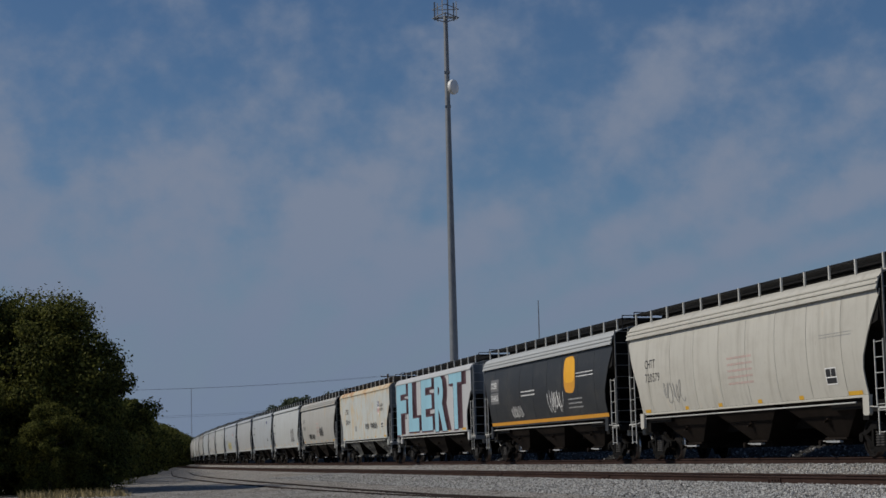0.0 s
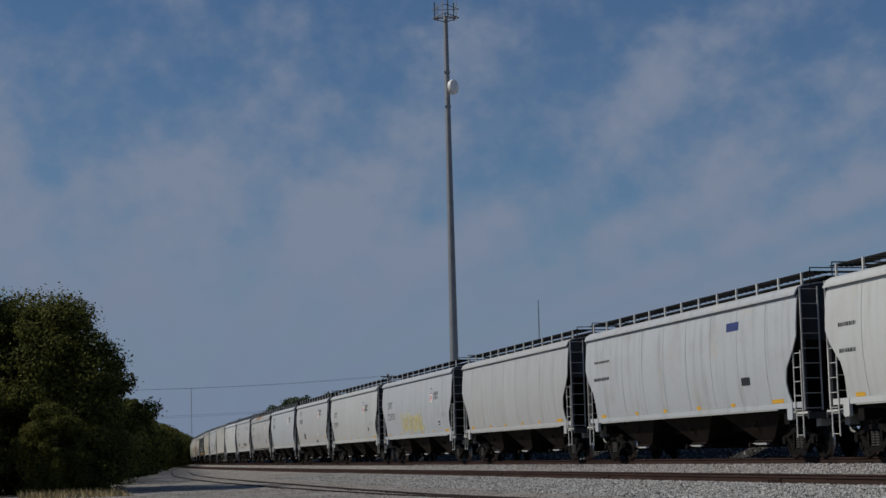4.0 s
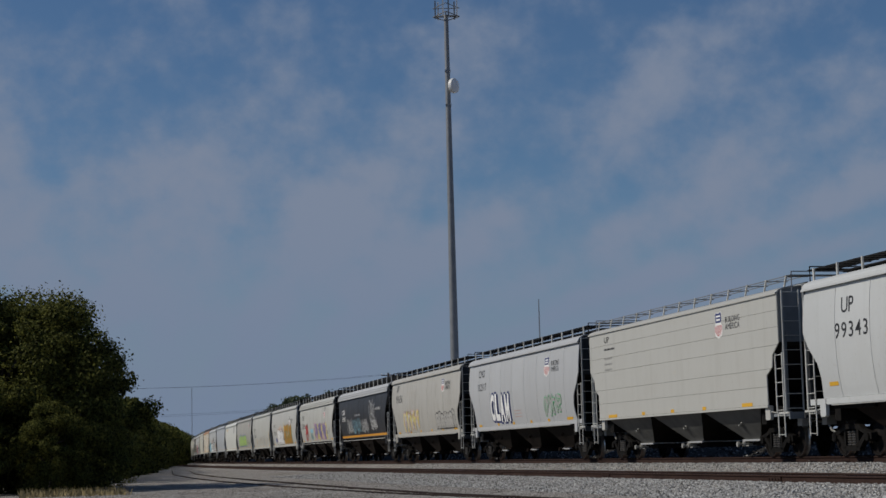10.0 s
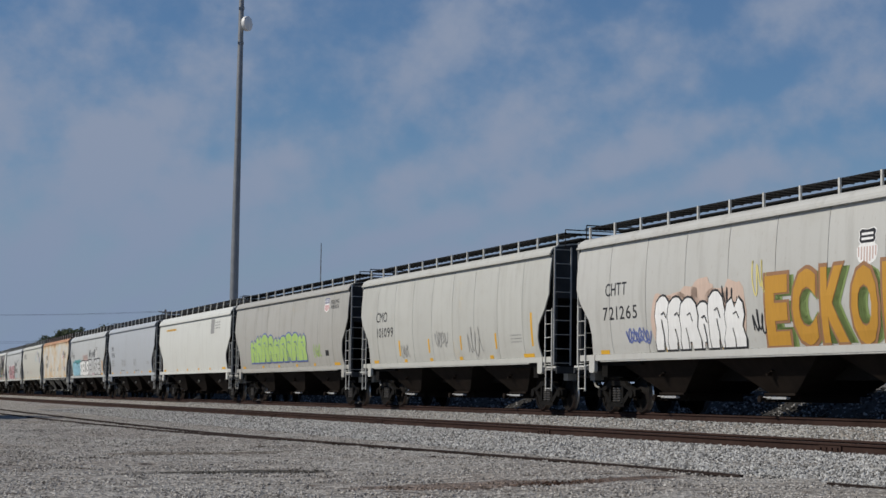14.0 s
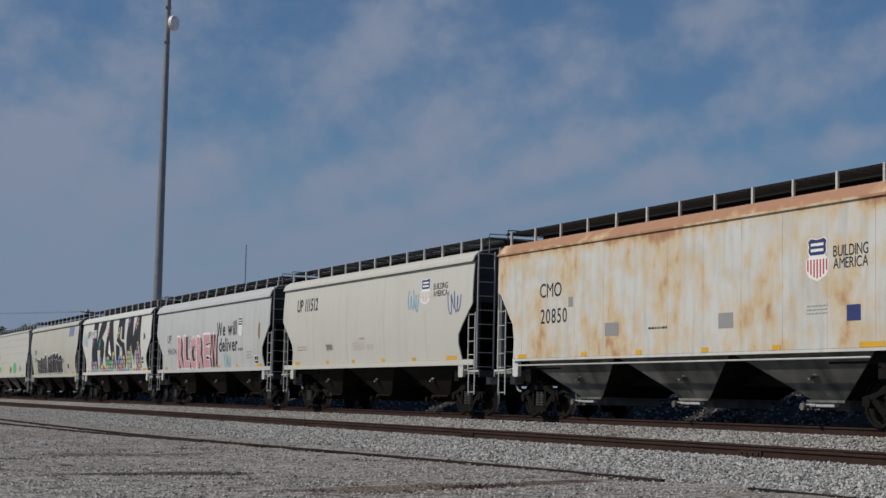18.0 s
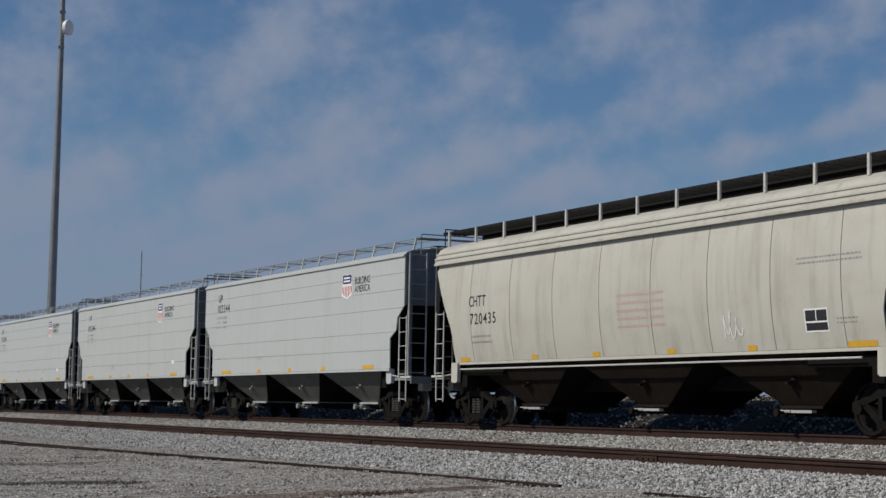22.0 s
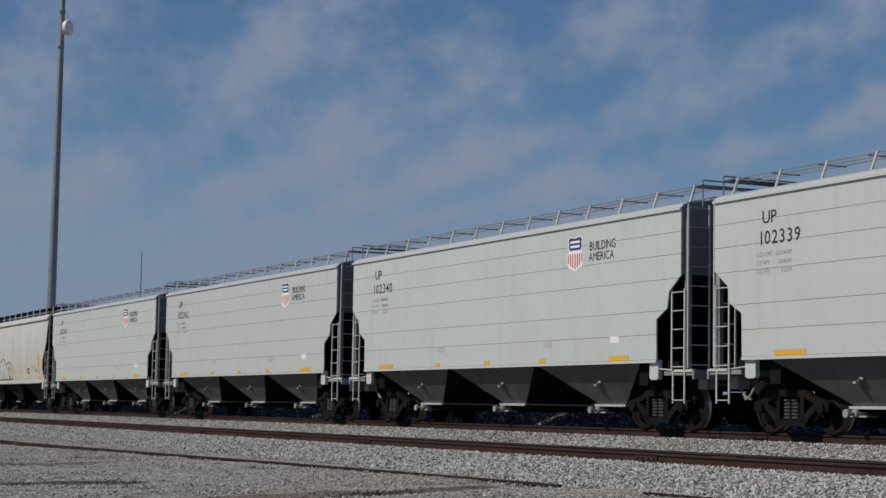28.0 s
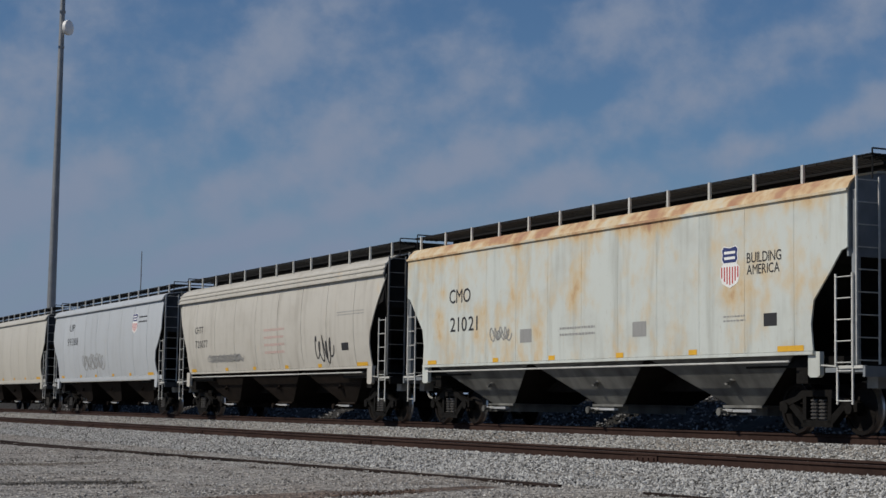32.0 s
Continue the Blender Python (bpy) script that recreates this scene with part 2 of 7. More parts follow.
def ground_material():
    m = bpy.data.materials.new("gravel_ground")
    m.use_nodes = True
    t = m.node_tree
    b = t.nodes["Principled BSDF"]
    b.inputs["Roughness"].default_value = 0.95
    co = t.nodes.new("ShaderNodeTexCoord")

    def vor(scale, out="Color"):
        n = t.nodes.new("ShaderNodeTexVoronoi")
        n.inputs["Scale"].default_value = scale
        t.links.new(co.outputs["Object"], n.inputs["Vector"])
        return n.outputs[out]

    def noise_node(scale, detail):
        n = t.nodes.new("ShaderNodeTexNoise")
        n.inputs["Scale"].default_value, n.inputs["Detail"].default_value = scale, detail
        t.links.new(co.outputs["Object"], n.inputs["Vector"])
        return n.outputs["Fac"]

    stone = t.nodes.new("ShaderNodeSeparateColor")
    t.links.new(vor(17.0), stone.inputs[0])
    ramp = t.nodes.new("ShaderNodeValToRGB")
    e = ramp.color_ramp.elements
    e[0].position, e[0].color = 0.0, (0.11, 0.104, 0.094, 1)
    e[1].position, e[1].color = 1.0, (0.50, 0.48, 0.44, 1)
    mid = e.new(0.5)
    mid.color = (0.29, 0.274, 0.249, 1)
    t.links.new(stone.outputs[0], ramp.inputs["Fac"])
    st = t.nodes.new("ShaderNodeMapRange")
    t.links.new(noise_node(0.35, 5.0), st.inputs["Value"])
    st.inputs["From Min"].default_value, st.inputs["From Max"].default_value = 0.40, 0.70
    mx = t.nodes.new("ShaderNodeMix")
    mx.data_type = "RGBA"
    mx.blend_type = "MULTIPLY"
    t.links.new(st.outputs["Result"], mx.inputs["Factor"])
    t.links.new(ramp.outputs["Color"], mx.inputs["A"])
    mx.inputs["B"].default_value = (0.72, 0.66, 0.61, 1)
    colour = mx.outputs["Result"]
    colour = stained(t, colour)
    t.links.new(colour, b.inputs["Base Color"])
    bn = t.nodes.new("ShaderNodeBump")
    bn.inputs["Strength"].default_value, bn.inputs["Distance"].default_value = 0.9, 0.05
    t.links.new(vor(17.0, "Distance"), bn.inputs["Height"])
    t.links.new(bn.outputs[0], b.inputs["Normal"])
    return m


def stone_material(name, tones, oily=False):
    m = bpy.data.materials.new(name)
    m.use_nodes = True
    t = m.node_tree
    b = t.nodes["Principled BSDF"]
    b.inputs["Roughness"].default_value = 0.9
    b.inputs["Specular IOR Level"].default_value = 0.1
    g = t.nodes.new("ShaderNodeNewGeometry")
    ramp = t.nodes.new("ShaderNodeValToRGB")
    e = ramp.color_ramp.elements
    e[0].position, e[0].color = 0.0, (*tones[0], 1)
    e[1].position, e[1].color = 1.0, (*tones[2], 1)
    mid = e.new(0.45)
    mid.color = (*tones[1], 1)
    t.links.new(g.outputs["Random Per Island"], ramp.inputs["Fac"])
    t.links.new(stained(t, ramp.outputs["Color"]) if oily else ramp.outputs["Color"], b.inputs["Base Color"])
    return m


def leaf_material(name, dark, light):
    m = bpy.data.materials.new(name)
    m.use_nodes = True
    t = m.node_tree
    b = t.nodes["Principled BSDF"]
    b.inputs["Roughness"].default_value = 0.7
    b.inputs["Specular IOR Level"].default_value = 0.1
    g = t.nodes.new("ShaderNodeNewGeometry")
    mx = t.nodes.new("ShaderNodeMix")
    mx.data_type = "RGBA"
    t.links.new(g.outputs["Random Per Island"], mx.inputs["Factor"])
    mx.inputs["A"].default_value, mx.inputs["B"].default_value = (*dark, 1), (*light, 1)
    t.links.new(mx.outputs["Result"], b.inputs["Base Color"])
    tr = t.nodes.new("ShaderNodeBsdfTranslucent")
    t.links.new(mx.outputs["Result"], tr.inputs["Color"])
    ms = t.nodes.new("ShaderNodeMixShader")
    ms.inputs[0].default_value = 0.45
    t.links.new(b.outputs[0], ms.inputs[1])
    t.links.new(tr.outputs[0], ms.inputs[2])
    t.links.new(ms.outputs[0], t.nodes["Material Output"].inputs["Surface"])
    return m


PAINT = car_paint()
GROUND = ground_material()
STONE = stone_material("ballast_stone", ((0.09, 0.088, 0.082), (0.37, 0.365, 0.35), (0.61, 0.605, 0.58)))
DULL_STONE = stone_material("dull_gravel", ((0.11, 0.103, 0.094), (0.36, 0.34, 0.312), (0.58, 0.555, 0.515)), True)
# pale bank stone with the train's shade put into its tones
SHADED_BANK_STONE = stone_material("shaded_ballast_stone", ((0.015, 0.014, 0.013), (0.06, 0.058, 0.055), (0.38, 0.37, 0.355)))
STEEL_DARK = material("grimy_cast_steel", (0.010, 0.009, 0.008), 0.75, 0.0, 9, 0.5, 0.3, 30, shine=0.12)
WHEEL_STEEL = material("rusty_wheel_steel", (0.012, 0.010, 0.009), 0.7, 0.0, 7, 0.5, 0.2, 30, shine=0.12)
TREAD_STEEL = material("worn_bright_tread", (0.55, 0.54, 0.52), 0.32, 0.9, 8, 0.2)
# grimy brown, taken down further for the shade under the cars
HOPPER_DARK = material("grimy_shaded_hopper_sheet", (0.017, 0.012, 0.009), 0.8, 0.0, 3, 0.5, 0.1, 12, shine=0.12)
HOPPER_GREY = material("grey_hopper_sheet", (0.10, 0.10, 0.093), 0.75, 0.0, 3, 0.35, 0.1, 12)
# near-black colour stands in for shade on slope sheets and gates
HOPPER_SHADE = material("shaded_slope_sheet", (0.014, 0.012, 0.011), 0.9, 0.0, 3, 0.4, shine=0.12)
HOPPER_PLATE = material("stained_hopper_sheet", (0.16, 0.16, 0.148), 0.75, 0.0, 2, 0.8, 0.1, 12, streak=True)
HOPPER_LIGHT = material("light_hopper_sheet", (0.32, 0.32, 0.30), 0.7, 0.0, 3, 0.4, 0.1, 12)
# car ends come in three tones, two of them much darker
CAR_END_DEEP = material("dark_grey_car_end", (0.055, 0.058, 0.062), 0.7, 0.0, 3, 0.4, 0.1, 12, shine=0.2)
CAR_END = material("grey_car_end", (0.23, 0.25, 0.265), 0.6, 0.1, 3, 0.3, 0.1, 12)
CAR_END_DARK = material("near_black_car_body", (0.018, 0.017, 0.016), 0.75, 0.0, 3, 0.4, 0.1, 12, shine=0.12)
SPRING_STEEL = material("grey_spring_steel", (0.075, 0.07, 0.065), 0.6, 0.2, 9, 0.4)
# bank and track bed coloured dark for the shade of the train
SHADED_BANK = material("shaded_bank_ground", (0.04, 0.038, 0.035), 0.95, 0.0, 9, 0.5, 0.6, 25, shine=0.12)
GRATING = material("dirty_grating", (0.026, 0.025, 0.024), 0.6, 0.4, 10, 0.3, shine=0.12)
GALVANISED = material("galvanised_steel", (0.56, 0.57, 0.57), 0.45, 0.35, 10, 0.2)
LADDER_PAINT = material("weathered_ladder_paint", (0.56, 0.56, 0.53), 0.6, 0.0, 12, 0.3)
LADDER_DULL = material("dull_ladder_paint", (0.24, 0.24, 0.23), 0.7, 0.0, 12, 0.5)
RAIL_RUST = material("rusty_rail_steel", (0.052, 0.031, 0.025), 0.8, 0.2, 9, 0.4, 0.2, 40, shine=0.12)
RAIL_OLD = material("blackened_rail_steel", (0.030, 0.021, 0.018), 0.85, 0.0, 9, 0.5, 0.3, 40, shine=0.12)
RAIL_TOP = material("worn_rail_head", (0.075, 0.056, 0.048), 0.5, 0.5, 9, 0.3)
TIE_WOOD = material("weathered_tie_wood", (0.11, 0.085, 0.07), 0.9, 0.0, 8, 0.5, 0.4, 25, shine=0.12)
BARK = material("bark", (0.07, 0.055, 0.045), 0.95, 0.0, 8, 0.5, 0.6, 20)
MAST_STEEL = material("mast_steel", (0.24, 0.25, 0.26), 0.55, 0.4, 2, 0.2)
WHITE_COVER = material("white_antenna_cover", (0.78, 0.78, 0.76), 0.5, 0.0, 5, 0.1)
CONCRETE = material("pale_concrete", (0.62, 0.61, 0.58), 0.85, 0.0, 6, 0.2, 0.2, 30)
GRASS_DRY = material("dry_grass", (0.34, 0.27, 0.13), 0.9, 0.0, 5, 0.4)
LEAF = leaf_material("dark_leaves", (0.014, 0.02, 0.006), (0.19, 0.195, 0.05))
# far leaves have the haze of distance mixed into their colours
LEAF_FAR = leaf_material("haze_tinted_leaves", (0.05, 0.07, 0.045), (0.11, 0.13, 0.08))


def flat_paint(name, colour, rough=0.6):
    return material(name, colour, rough, 0.0, 14, 0.12, streak=True)


INK = {
    "black": flat_paint("black_lettering", (0.022, 0.022, 0.024)),
    "fade": flat_paint("faded_lettering", (0.30, 0.30, 0.29)),
    "white": flat_paint("white_lettering", (0.83, 0.83, 0.81)),
    "navy": flat_paint("navy_emblem", (0.03, 0.045, 0.16)),
    "red": flat_paint("red_emblem", (0.5, 0.05, 0.05)),
    "pink": flat_paint("pink_spray", (0.62, 0.33, 0.36)),
    "rose": flat_paint("faded_red_stencil", (0.56, 0.40, 0.36)),
    "yellow": flat_paint("yellow_reflector", (0.72, 0.40, 0.03)),
    "orange": flat_paint("orange_spray", (0.72, 0.33, 0.03)),
    "sky": flat_paint("light_blue_spray", (0.30, 0.55, 0.66)),
    "maroon": flat_paint("maroon_spray", (0.10, 0.045, 0.055)),
    "green": flat_paint("green_spray", (0.10, 0.48, 0.20)),
    "lime": flat_paint("lime_spray", (0.38, 0.55, 0.16)),
    "blue": flat_paint("blue_spray", (0.13, 0.17, 0.40)),
    "purple": flat_paint("purple_spray", (0.27, 0.19, 0.38)),
    "lemon": flat_paint("lemon_spray", (0.66, 0.58, 0.22)),
    "teal": flat_paint("teal_spray", (0.12, 0.38, 0.40)),
    "ochre": flat_paint("ochre_spray", (0.50, 0.33, 0.06)),
    "cream": flat_paint("overpainted_cream", (0.57, 0.565, 0.515)),
    "peach": flat_paint("thin_orange_spray", (0.62, 0.47, 0.38)),
    "amber": flat_paint("amber_spray", (0.52, 0.27, 0.035)),
    "moss": flat_paint("moss_green_spray", (0.22, 0.30, 0.10)),
    "silver": flat_paint("silver_spray", (0.56, 0.57, 0.57)),
    "violet": flat_paint("grey_violet_spray", (0.25, 0.23, 0.40)),
    "dusty": flat_paint("overpainted_dusty_grey", (0.43, 0.42, 0.39)),
    "ash": flat_paint("grey_patched_paint", (0.16, 0.16, 0.16)),
    "haze": flat_paint("faded_pink_spray", (0.52, 0.36, 0.40)),
    "grey": flat_paint("grey_spray", (0.38, 0.38, 0.37)),
    "rust": flat_paint("rust_streak", (0.30, 0.16, 0.08)),
    "sunrise": flat_paint("amber_emblem", (0.85, 0.42, 0.02)),
}


# ------------------------------------------------------------------ mesh helpers
def finish(bm, name, mat, smooth=False):
    me = bpy.data.meshes.new(name)
    bmesh.ops.recalc_face_normals(bm, faces=bm.faces)
    bm.to_mesh(me)
    bm.free()
    me.materials.append(mat)
    if smooth:
        for p in me.polygons:
            p.use_smooth = True
        me.set_sharp_from_angle(angle=radians(35))
    return me


def place(name, me, parent, m=None, label=""):
    ob = new(name, me)
    ob.parent = parent
    if m is not None:
        ob.matrix_basis = m
    if label:
        ob["label"] = label
    return ob


def part(name, bm, mat, parent, label="", m=None, smooth=False):
    return place(name, finish(bm, name, mat, smooth), parent, m, label)


def box(bm, x0, x1, y0, y1, z0, z1):
    v = [bm.verts.new(p) for p in ((x0, y0, z0), (x1, y0, z0), (x1, y1, z0), (x0, y1, z0),
                                   (x0, y0, z1), (x1, y0, z1), (x1, y1, z1), (x0, y1, z1))]
    for f in ((0, 3, 2, 1), (4, 5, 6, 7), (0, 1, 5, 4), (1, 2, 6, 5), (2, 3, 7, 6), (3, 0, 4, 7)):
        bm.faces.new([v[i] for i in f])
    return bm


def prism_x(bm, outline, x0, x1):
    """A (y, z) outline given thickness along x."""
    a = [bm.verts.new((x0, y, z)) for y, z in outline]
    b = [bm.verts.new((x1, y, z)) for y, z in outline]
    bm.faces.new(a)
    bm.faces.new(b[::-1])
    n = len(outline)
    for i in range(n):
        j = (i + 1) % n
        bm.faces.new((a[i], b[i], b[j], a[j]))
    return bm


def rod(bm, p, q, r, sides=6):
    """A round bar between two points."""
    p, q = Vector(p), Vector(q)
    d = (q - p).normalized()
    u = d.orthogonal().normalized()
    w = d.cross(u)
    rings = []
    for c in (p, q):
        rings.append([bm.verts.new(c + r * (math.cos(2 * math.pi * k / sides) * u + math.sin(2 * math.pi * k / sides) * w))
                      for k in range(sides)])
    for k in range(sides):
        j = (k + 1) % sides
        bm.faces.new((rings[0][k], rings[0][j], rings[1][j], rings[1][k]))
    bm.faces.new(rings[0][::-1])
    bm.faces.new(rings[1])
    return bm


def lathe_x(bm, profile, sides=28):
    """A (x, radius) profile turned about the x axis."""
    rings = []
    for x, r in profile:
        rings.append([bm.verts.new((x, r * math.cos(2 * math.pi * k / sides), r * math.sin(2 * math.pi * k / sides)))
                      for k in range(sides)])
    for a, b in zip(rings, rings[1:]):
        for k in range(sides):
            j = (k + 1) % sides
            bm.faces.new((a[k], a[j], b[j], b[k]))
    bm.faces.new(rings[0][::-1])
    bm.faces.new(rings[-1])
    return bm


def thing(name, label, category, group="", kind="", m=None):
    ob = new(name)
    ob.empty_display_size = 0.2
    if m is not None:
        ob.matrix_basis = m
    return tagged(ob, label, category, group, kind)


# ------------------------------------------------------------------ plan of the tracks
CURVE_START, CURVE = 50.0, 1.0 / 8000.0
TRAIN_X, SIDING_X = 20.55, 16.0        # track centres
SPEED = 28.309                         # metres a second, towards -y


def shift(y):
    """How far the right of way has bent to the right at y."""
    d = max(0.0, y - CURVE_START)
    if d > 900:
        return 900 * 900 * CURVE + (d - 900) * 1800 * CURVE
    return d * d * CURVE


def bend(y):
    """Its turn at y, in degrees."""
    return -math.degrees(math.atan(2 * CURVE * min(900.0, max(0.0, y - CURVE_START))))


SPUR = [(0, 10.7), (16, 10.45), (19.5, 10.35), (23, 10.2), (27, 9.85), (33, 9.25), (41, 8.55), (52, 8.45), (75, 8.7), (95, 9.0), (125, 10.2), (190, 15.0)]


def spur_x(y):
    """Centre of the half-buried spur."""
    for (ya, xa), (yb, xb) in zip(SPUR, SPUR[1:]):
        if y <= yb:
            f = (y - ya) / (yb - ya)
            return xa + (xb - xa) * f
    return SPUR[-1][1]


# ------------------------------------------------------------------ ground
GROUND_LINE = [(-3000, -0.8), (-400, -0.8), (-60, -0.75), (-20, -0.74), (-6, -0.72), (4, -0.71), (7, -0.69), (8.2, -0.66),
               (10.4, -0.65), (11.6, -0.62), (12.6, -0.59), (13.8, -0.51), (14.5, -0.475), (17.5, -0.475), (18.2, -0.34),
               (18.9, -0.175), (22.2, -0.175), (24.4, -0.15), (25.3, 0.22), (26.3, 0.68), (27.0, 0.78), (29.5, 0.78), (40, 0.5), (120, 0.0), (600, -0.5), (3000, -0.5)]


def ground_z(x):
    for (xa, za), (xb, zb) in zip(GROUND_LINE, GROUND_LINE[1:]):
        if x <= xb:
            return za + (zb - za) * (x - xa) / (xb - xa)
    return GROUND_LINE[-1][1]


def build_ground():
    xs = sorted({x for x, _ in GROUND_LINE} | {3 + 0.3 * i for i in range(38)} | {14.5 + 0.5 * i for i in range(30)} | {-4 + i for i in range(7)})
    ys = [-1500, -400, -120, -40, -10] + [5 + 0.45 * i for i in range(150)] + [73 + 4 * i for i in range(60)] + [340, 420, 520, 700, 1000, 1600, 2600, 3600]
    verts, faces = [], []
    for y in ys:
        for x in xs:
            z = ground_z(x)
            if 2 < x < 14.2 and 4 < y < 120:
                z += 0.030 * noise.noise((x * 1.3, y * 1.3, 0.3)) + 0.018 * noise.noise((x * 4, y * 4, 2.0))
            if 24.0 < x < 30 and 4 < y < 300:
                z += 0.10 * noise.noise((x * 0.9, y * 0.8, 5.0)) + 0.05 * noise.noise((x * 3, y * 3, 1.0))
            verts.append((x + shift(y), y, z))
    n = len(xs)
    for j in range(len(ys) - 1):
        for i in range(n - 1):
            a = j * n + i
            faces.append((a, a + 1, a + n + 1, a + n))
    me = bpy.data.meshes.new("ground")
    me.from_pydata(verts, [], faces)
    me.materials.append(GROUND)
    me.materials.append(SHADED_BANK)
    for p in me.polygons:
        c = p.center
        # strip beneath and behind the train gets the shade-coloured ground
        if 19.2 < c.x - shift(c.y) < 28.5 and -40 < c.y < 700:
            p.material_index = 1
    ob = new("ground", me)
    tagged(ob, "pale grey gravel ground with ballast shoulders beside the tracks", "ground", kind="structure")


def stones(name, label, count, place_one, size, seed, mat=None):
    """Loose broken stone, each an uneven eight-sided lump, in one sheet."""
    rng = np.random.default_rng(seed)
    base = np.array([(1, 0, 0), (-1, 0, 0), (0, 1, 0), (0, -1, 0), (0, 0, 0.8), (0, 0, -0.8)], float)
    tri = np.array([(0, 2, 4), (2, 1, 4), (1, 3, 4), (3, 0, 4), (2, 0, 5), (1, 2, 5), (3, 1, 5), (0, 3, 5)])
    x, y, z = place_one(rng, count)
    s = rng.uniform(size[0], size[1], (count, 1, 1))
    v = base[None] * rng.uniform(0.65, 1.25, (count, 6, 1)) + rng.uniform(-0.25, 0.25, (count, 6, 3))
    a = rng.uniform(0, 2 * np.pi, count)
    ca, sa = np.cos(a)[:, None], np.sin(a)[:, None]
    v = np.stack((v[..., 0] * ca - v[..., 1] * sa, v[..., 0] * sa + v[..., 1] * ca, v[..., 2]), -1) * s
    v = v + np.stack((x, y, z), -1)[:, None, :]
    f = (tri[None] + (np.arange(count) * 6)[:, None, None]).reshape(-1, 3)
    me = bpy.data.meshes.new(name)
    me.from_pydata(v.reshape(-1, 3).tolist(), [], f.tolist())
    me.materials.append(mat or STONE)
    tagged(new(name, me), label, "gravel", kind="stuff")


def scatter(x_range, y_range, lift):
    gx = np.array([p[0] for p in GROUND_LINE])
    gz = np.array([p[1] for p in GROUND_LINE])

    def go(rng, n):
        x = rng.uniform(*x_range, n)
        u = rng.uniform(0, 1, n)
        y = y_range[0] * (y_range[1] / y_range[0]) ** u      # denser near by
        z = np.interp(x, gx, gz) + rng.uniform(*lift, n)
        return x + np.where(y > 50, (y - 50) ** 2 * CURVE, 0), y, z
    return go


RAIL_OUTLINE = [(-0.070, 0.0), (0.070, 0.0), (0.070, 0.012), (0.012, 0.030), (0.010, 0.125), (0.036, 0.138), (0.036, 0.165),
                (0.028, 0.172), (-0.028, 0.172), (-0.036, 0.165), (-0.036, 0.138), (-0.010, 0.125), (-0.012, 0.030), (-0.070, 0.012)]


def rail_mesh(name, centre, top, y0, y1, step=3.0, worn=True):
    ys = [y0]
    while ys[-1] < y1:
        ys.append(min(y1, ys[-1] + (step if ys[-1] < 200 else step * 4)))
    bm = bmesh.new()
    rings = []
    for y in ys:
        rings.append([bm.verts.new((centre(y) + x, y, top - 0.172 + z)) for x, z in RAIL_OUTLINE])
    n = len(RAIL_OUTLINE)
    for a, b in zip(rings, rings[1:]):
        for i in range(n):
            j = (i + 1) % n
            bm.faces.new((a[i], a[j], b[j], b[i]))
    bm.faces.new(rings[0])
    bm.faces.new(rings[-1][::-1])
    me = finish(bm, name, RAIL_RUST if worn else RAIL_OLD)
    me.materials.append(RAIL_TOP if worn else RAIL_OLD)
    for p in me.polygons:
        if p.normal.z > 0.8 and p.center.z > top - 0.02:
            p.material_index = 1
    return me


def build_track(name, label, centre, top, y0, y1, ties, joints=()):
    track = thing(name, label, "railway track", kind="structure")
    for side in (-1, 1):
        rail = place("rail", rail_mesh("rail", lambda y, s=side: centre(y) + s * 0.752, top, y0, y1), track)
        for y in joints:
            bm = bmesh.new()
            x = centre(y) + side * 0.752
            for out in (-1, 1):
                xa, xb = sorted((x + out * 0.013, x + out * 0.04))
                box(bm, xa, xb, y - 0.32, y + 0.32, top - 0.145, top - 0.045)
                for k in (-0.24, -0.08, 0.08, 0.24):
                    xa, xb = sorted((x + out * 0.04, x + out * 0.065))
                    box(bm, xa, xb, y + k - 0.018, y + k + 0.018, top - 0.11, top - 0.075)
            part("joint_bar", bm, RAIL_RUST, rail)
    if ties:
        bm = bmesh.new()
        box(bm, -1.3, 1.3, -0.115, 0.115, -0.18, 0.0)
        bmesh.ops.bevel(bm, geom=bm.edges[:], offset=0.012, segments=1, affect="EDGES")
        tie = finish(bm, "tie", TIE_WOOD)
        rng = random.Random(top * 10 + 3)
        y = ties[0]
        while y < ties[1]:
            place("tie", tie, track, pose(centre(y) + rng.uniform(-0.04, 0.04), y, top - 0.172 + rng.uniform(-0.006, 0.002), 0, 0, bend(y) + rng.uniform(-0.8, 0.8)))
            y += 0.55 + rng.uniform(-0.02, 0.02)
    return track


build_ground()
build_track("track_1", "busy rusty-sided main track on stone ballast under the train", lambda y: TRAIN_X + shift(y), 0.0, -60.0, 700.0, (10.0, 46.0))
build_track("track_2", "empty brown rusty track beside the main line", lambda y: SIDING_X + shift(y), -0.31, -60.0, 700.0, (11.0, 52.0), (12.6, 24.0, 35.2, 46.6, 58.0))
spur = thing("track_3", "old spur track half buried in grey gravel", "railway track", kind="structure")


def near_rail(y):
    """The near rail of the spur runs in towards the far one at an old turnout."""
    return spur_x(y) + float(np.interp(y, (36, 46, 60, 78), (0.60, 0.05, -0.45, -0.752)))


for centre, top, y0, y1 in ((lambda y: spur_x(y) + 0.752, -0.60, 19.5, 190.0), (lambda y: spur_x(y) + 0.752, -0.60, 4.0, 17.6),
                            (near_rail, -0.615, 36.0, 190.0)):
    place("rail", rail_mesh("rail", centre, top, y0, y1, 1.0, False), spur)
stones("ballast_stones", "loose pale broken ballast stone beside the rails", 140000, scatter((11.4, 19.5), (11.0, 90.0), (-0.012, 0.022)), (0.014, 0.033), 5)
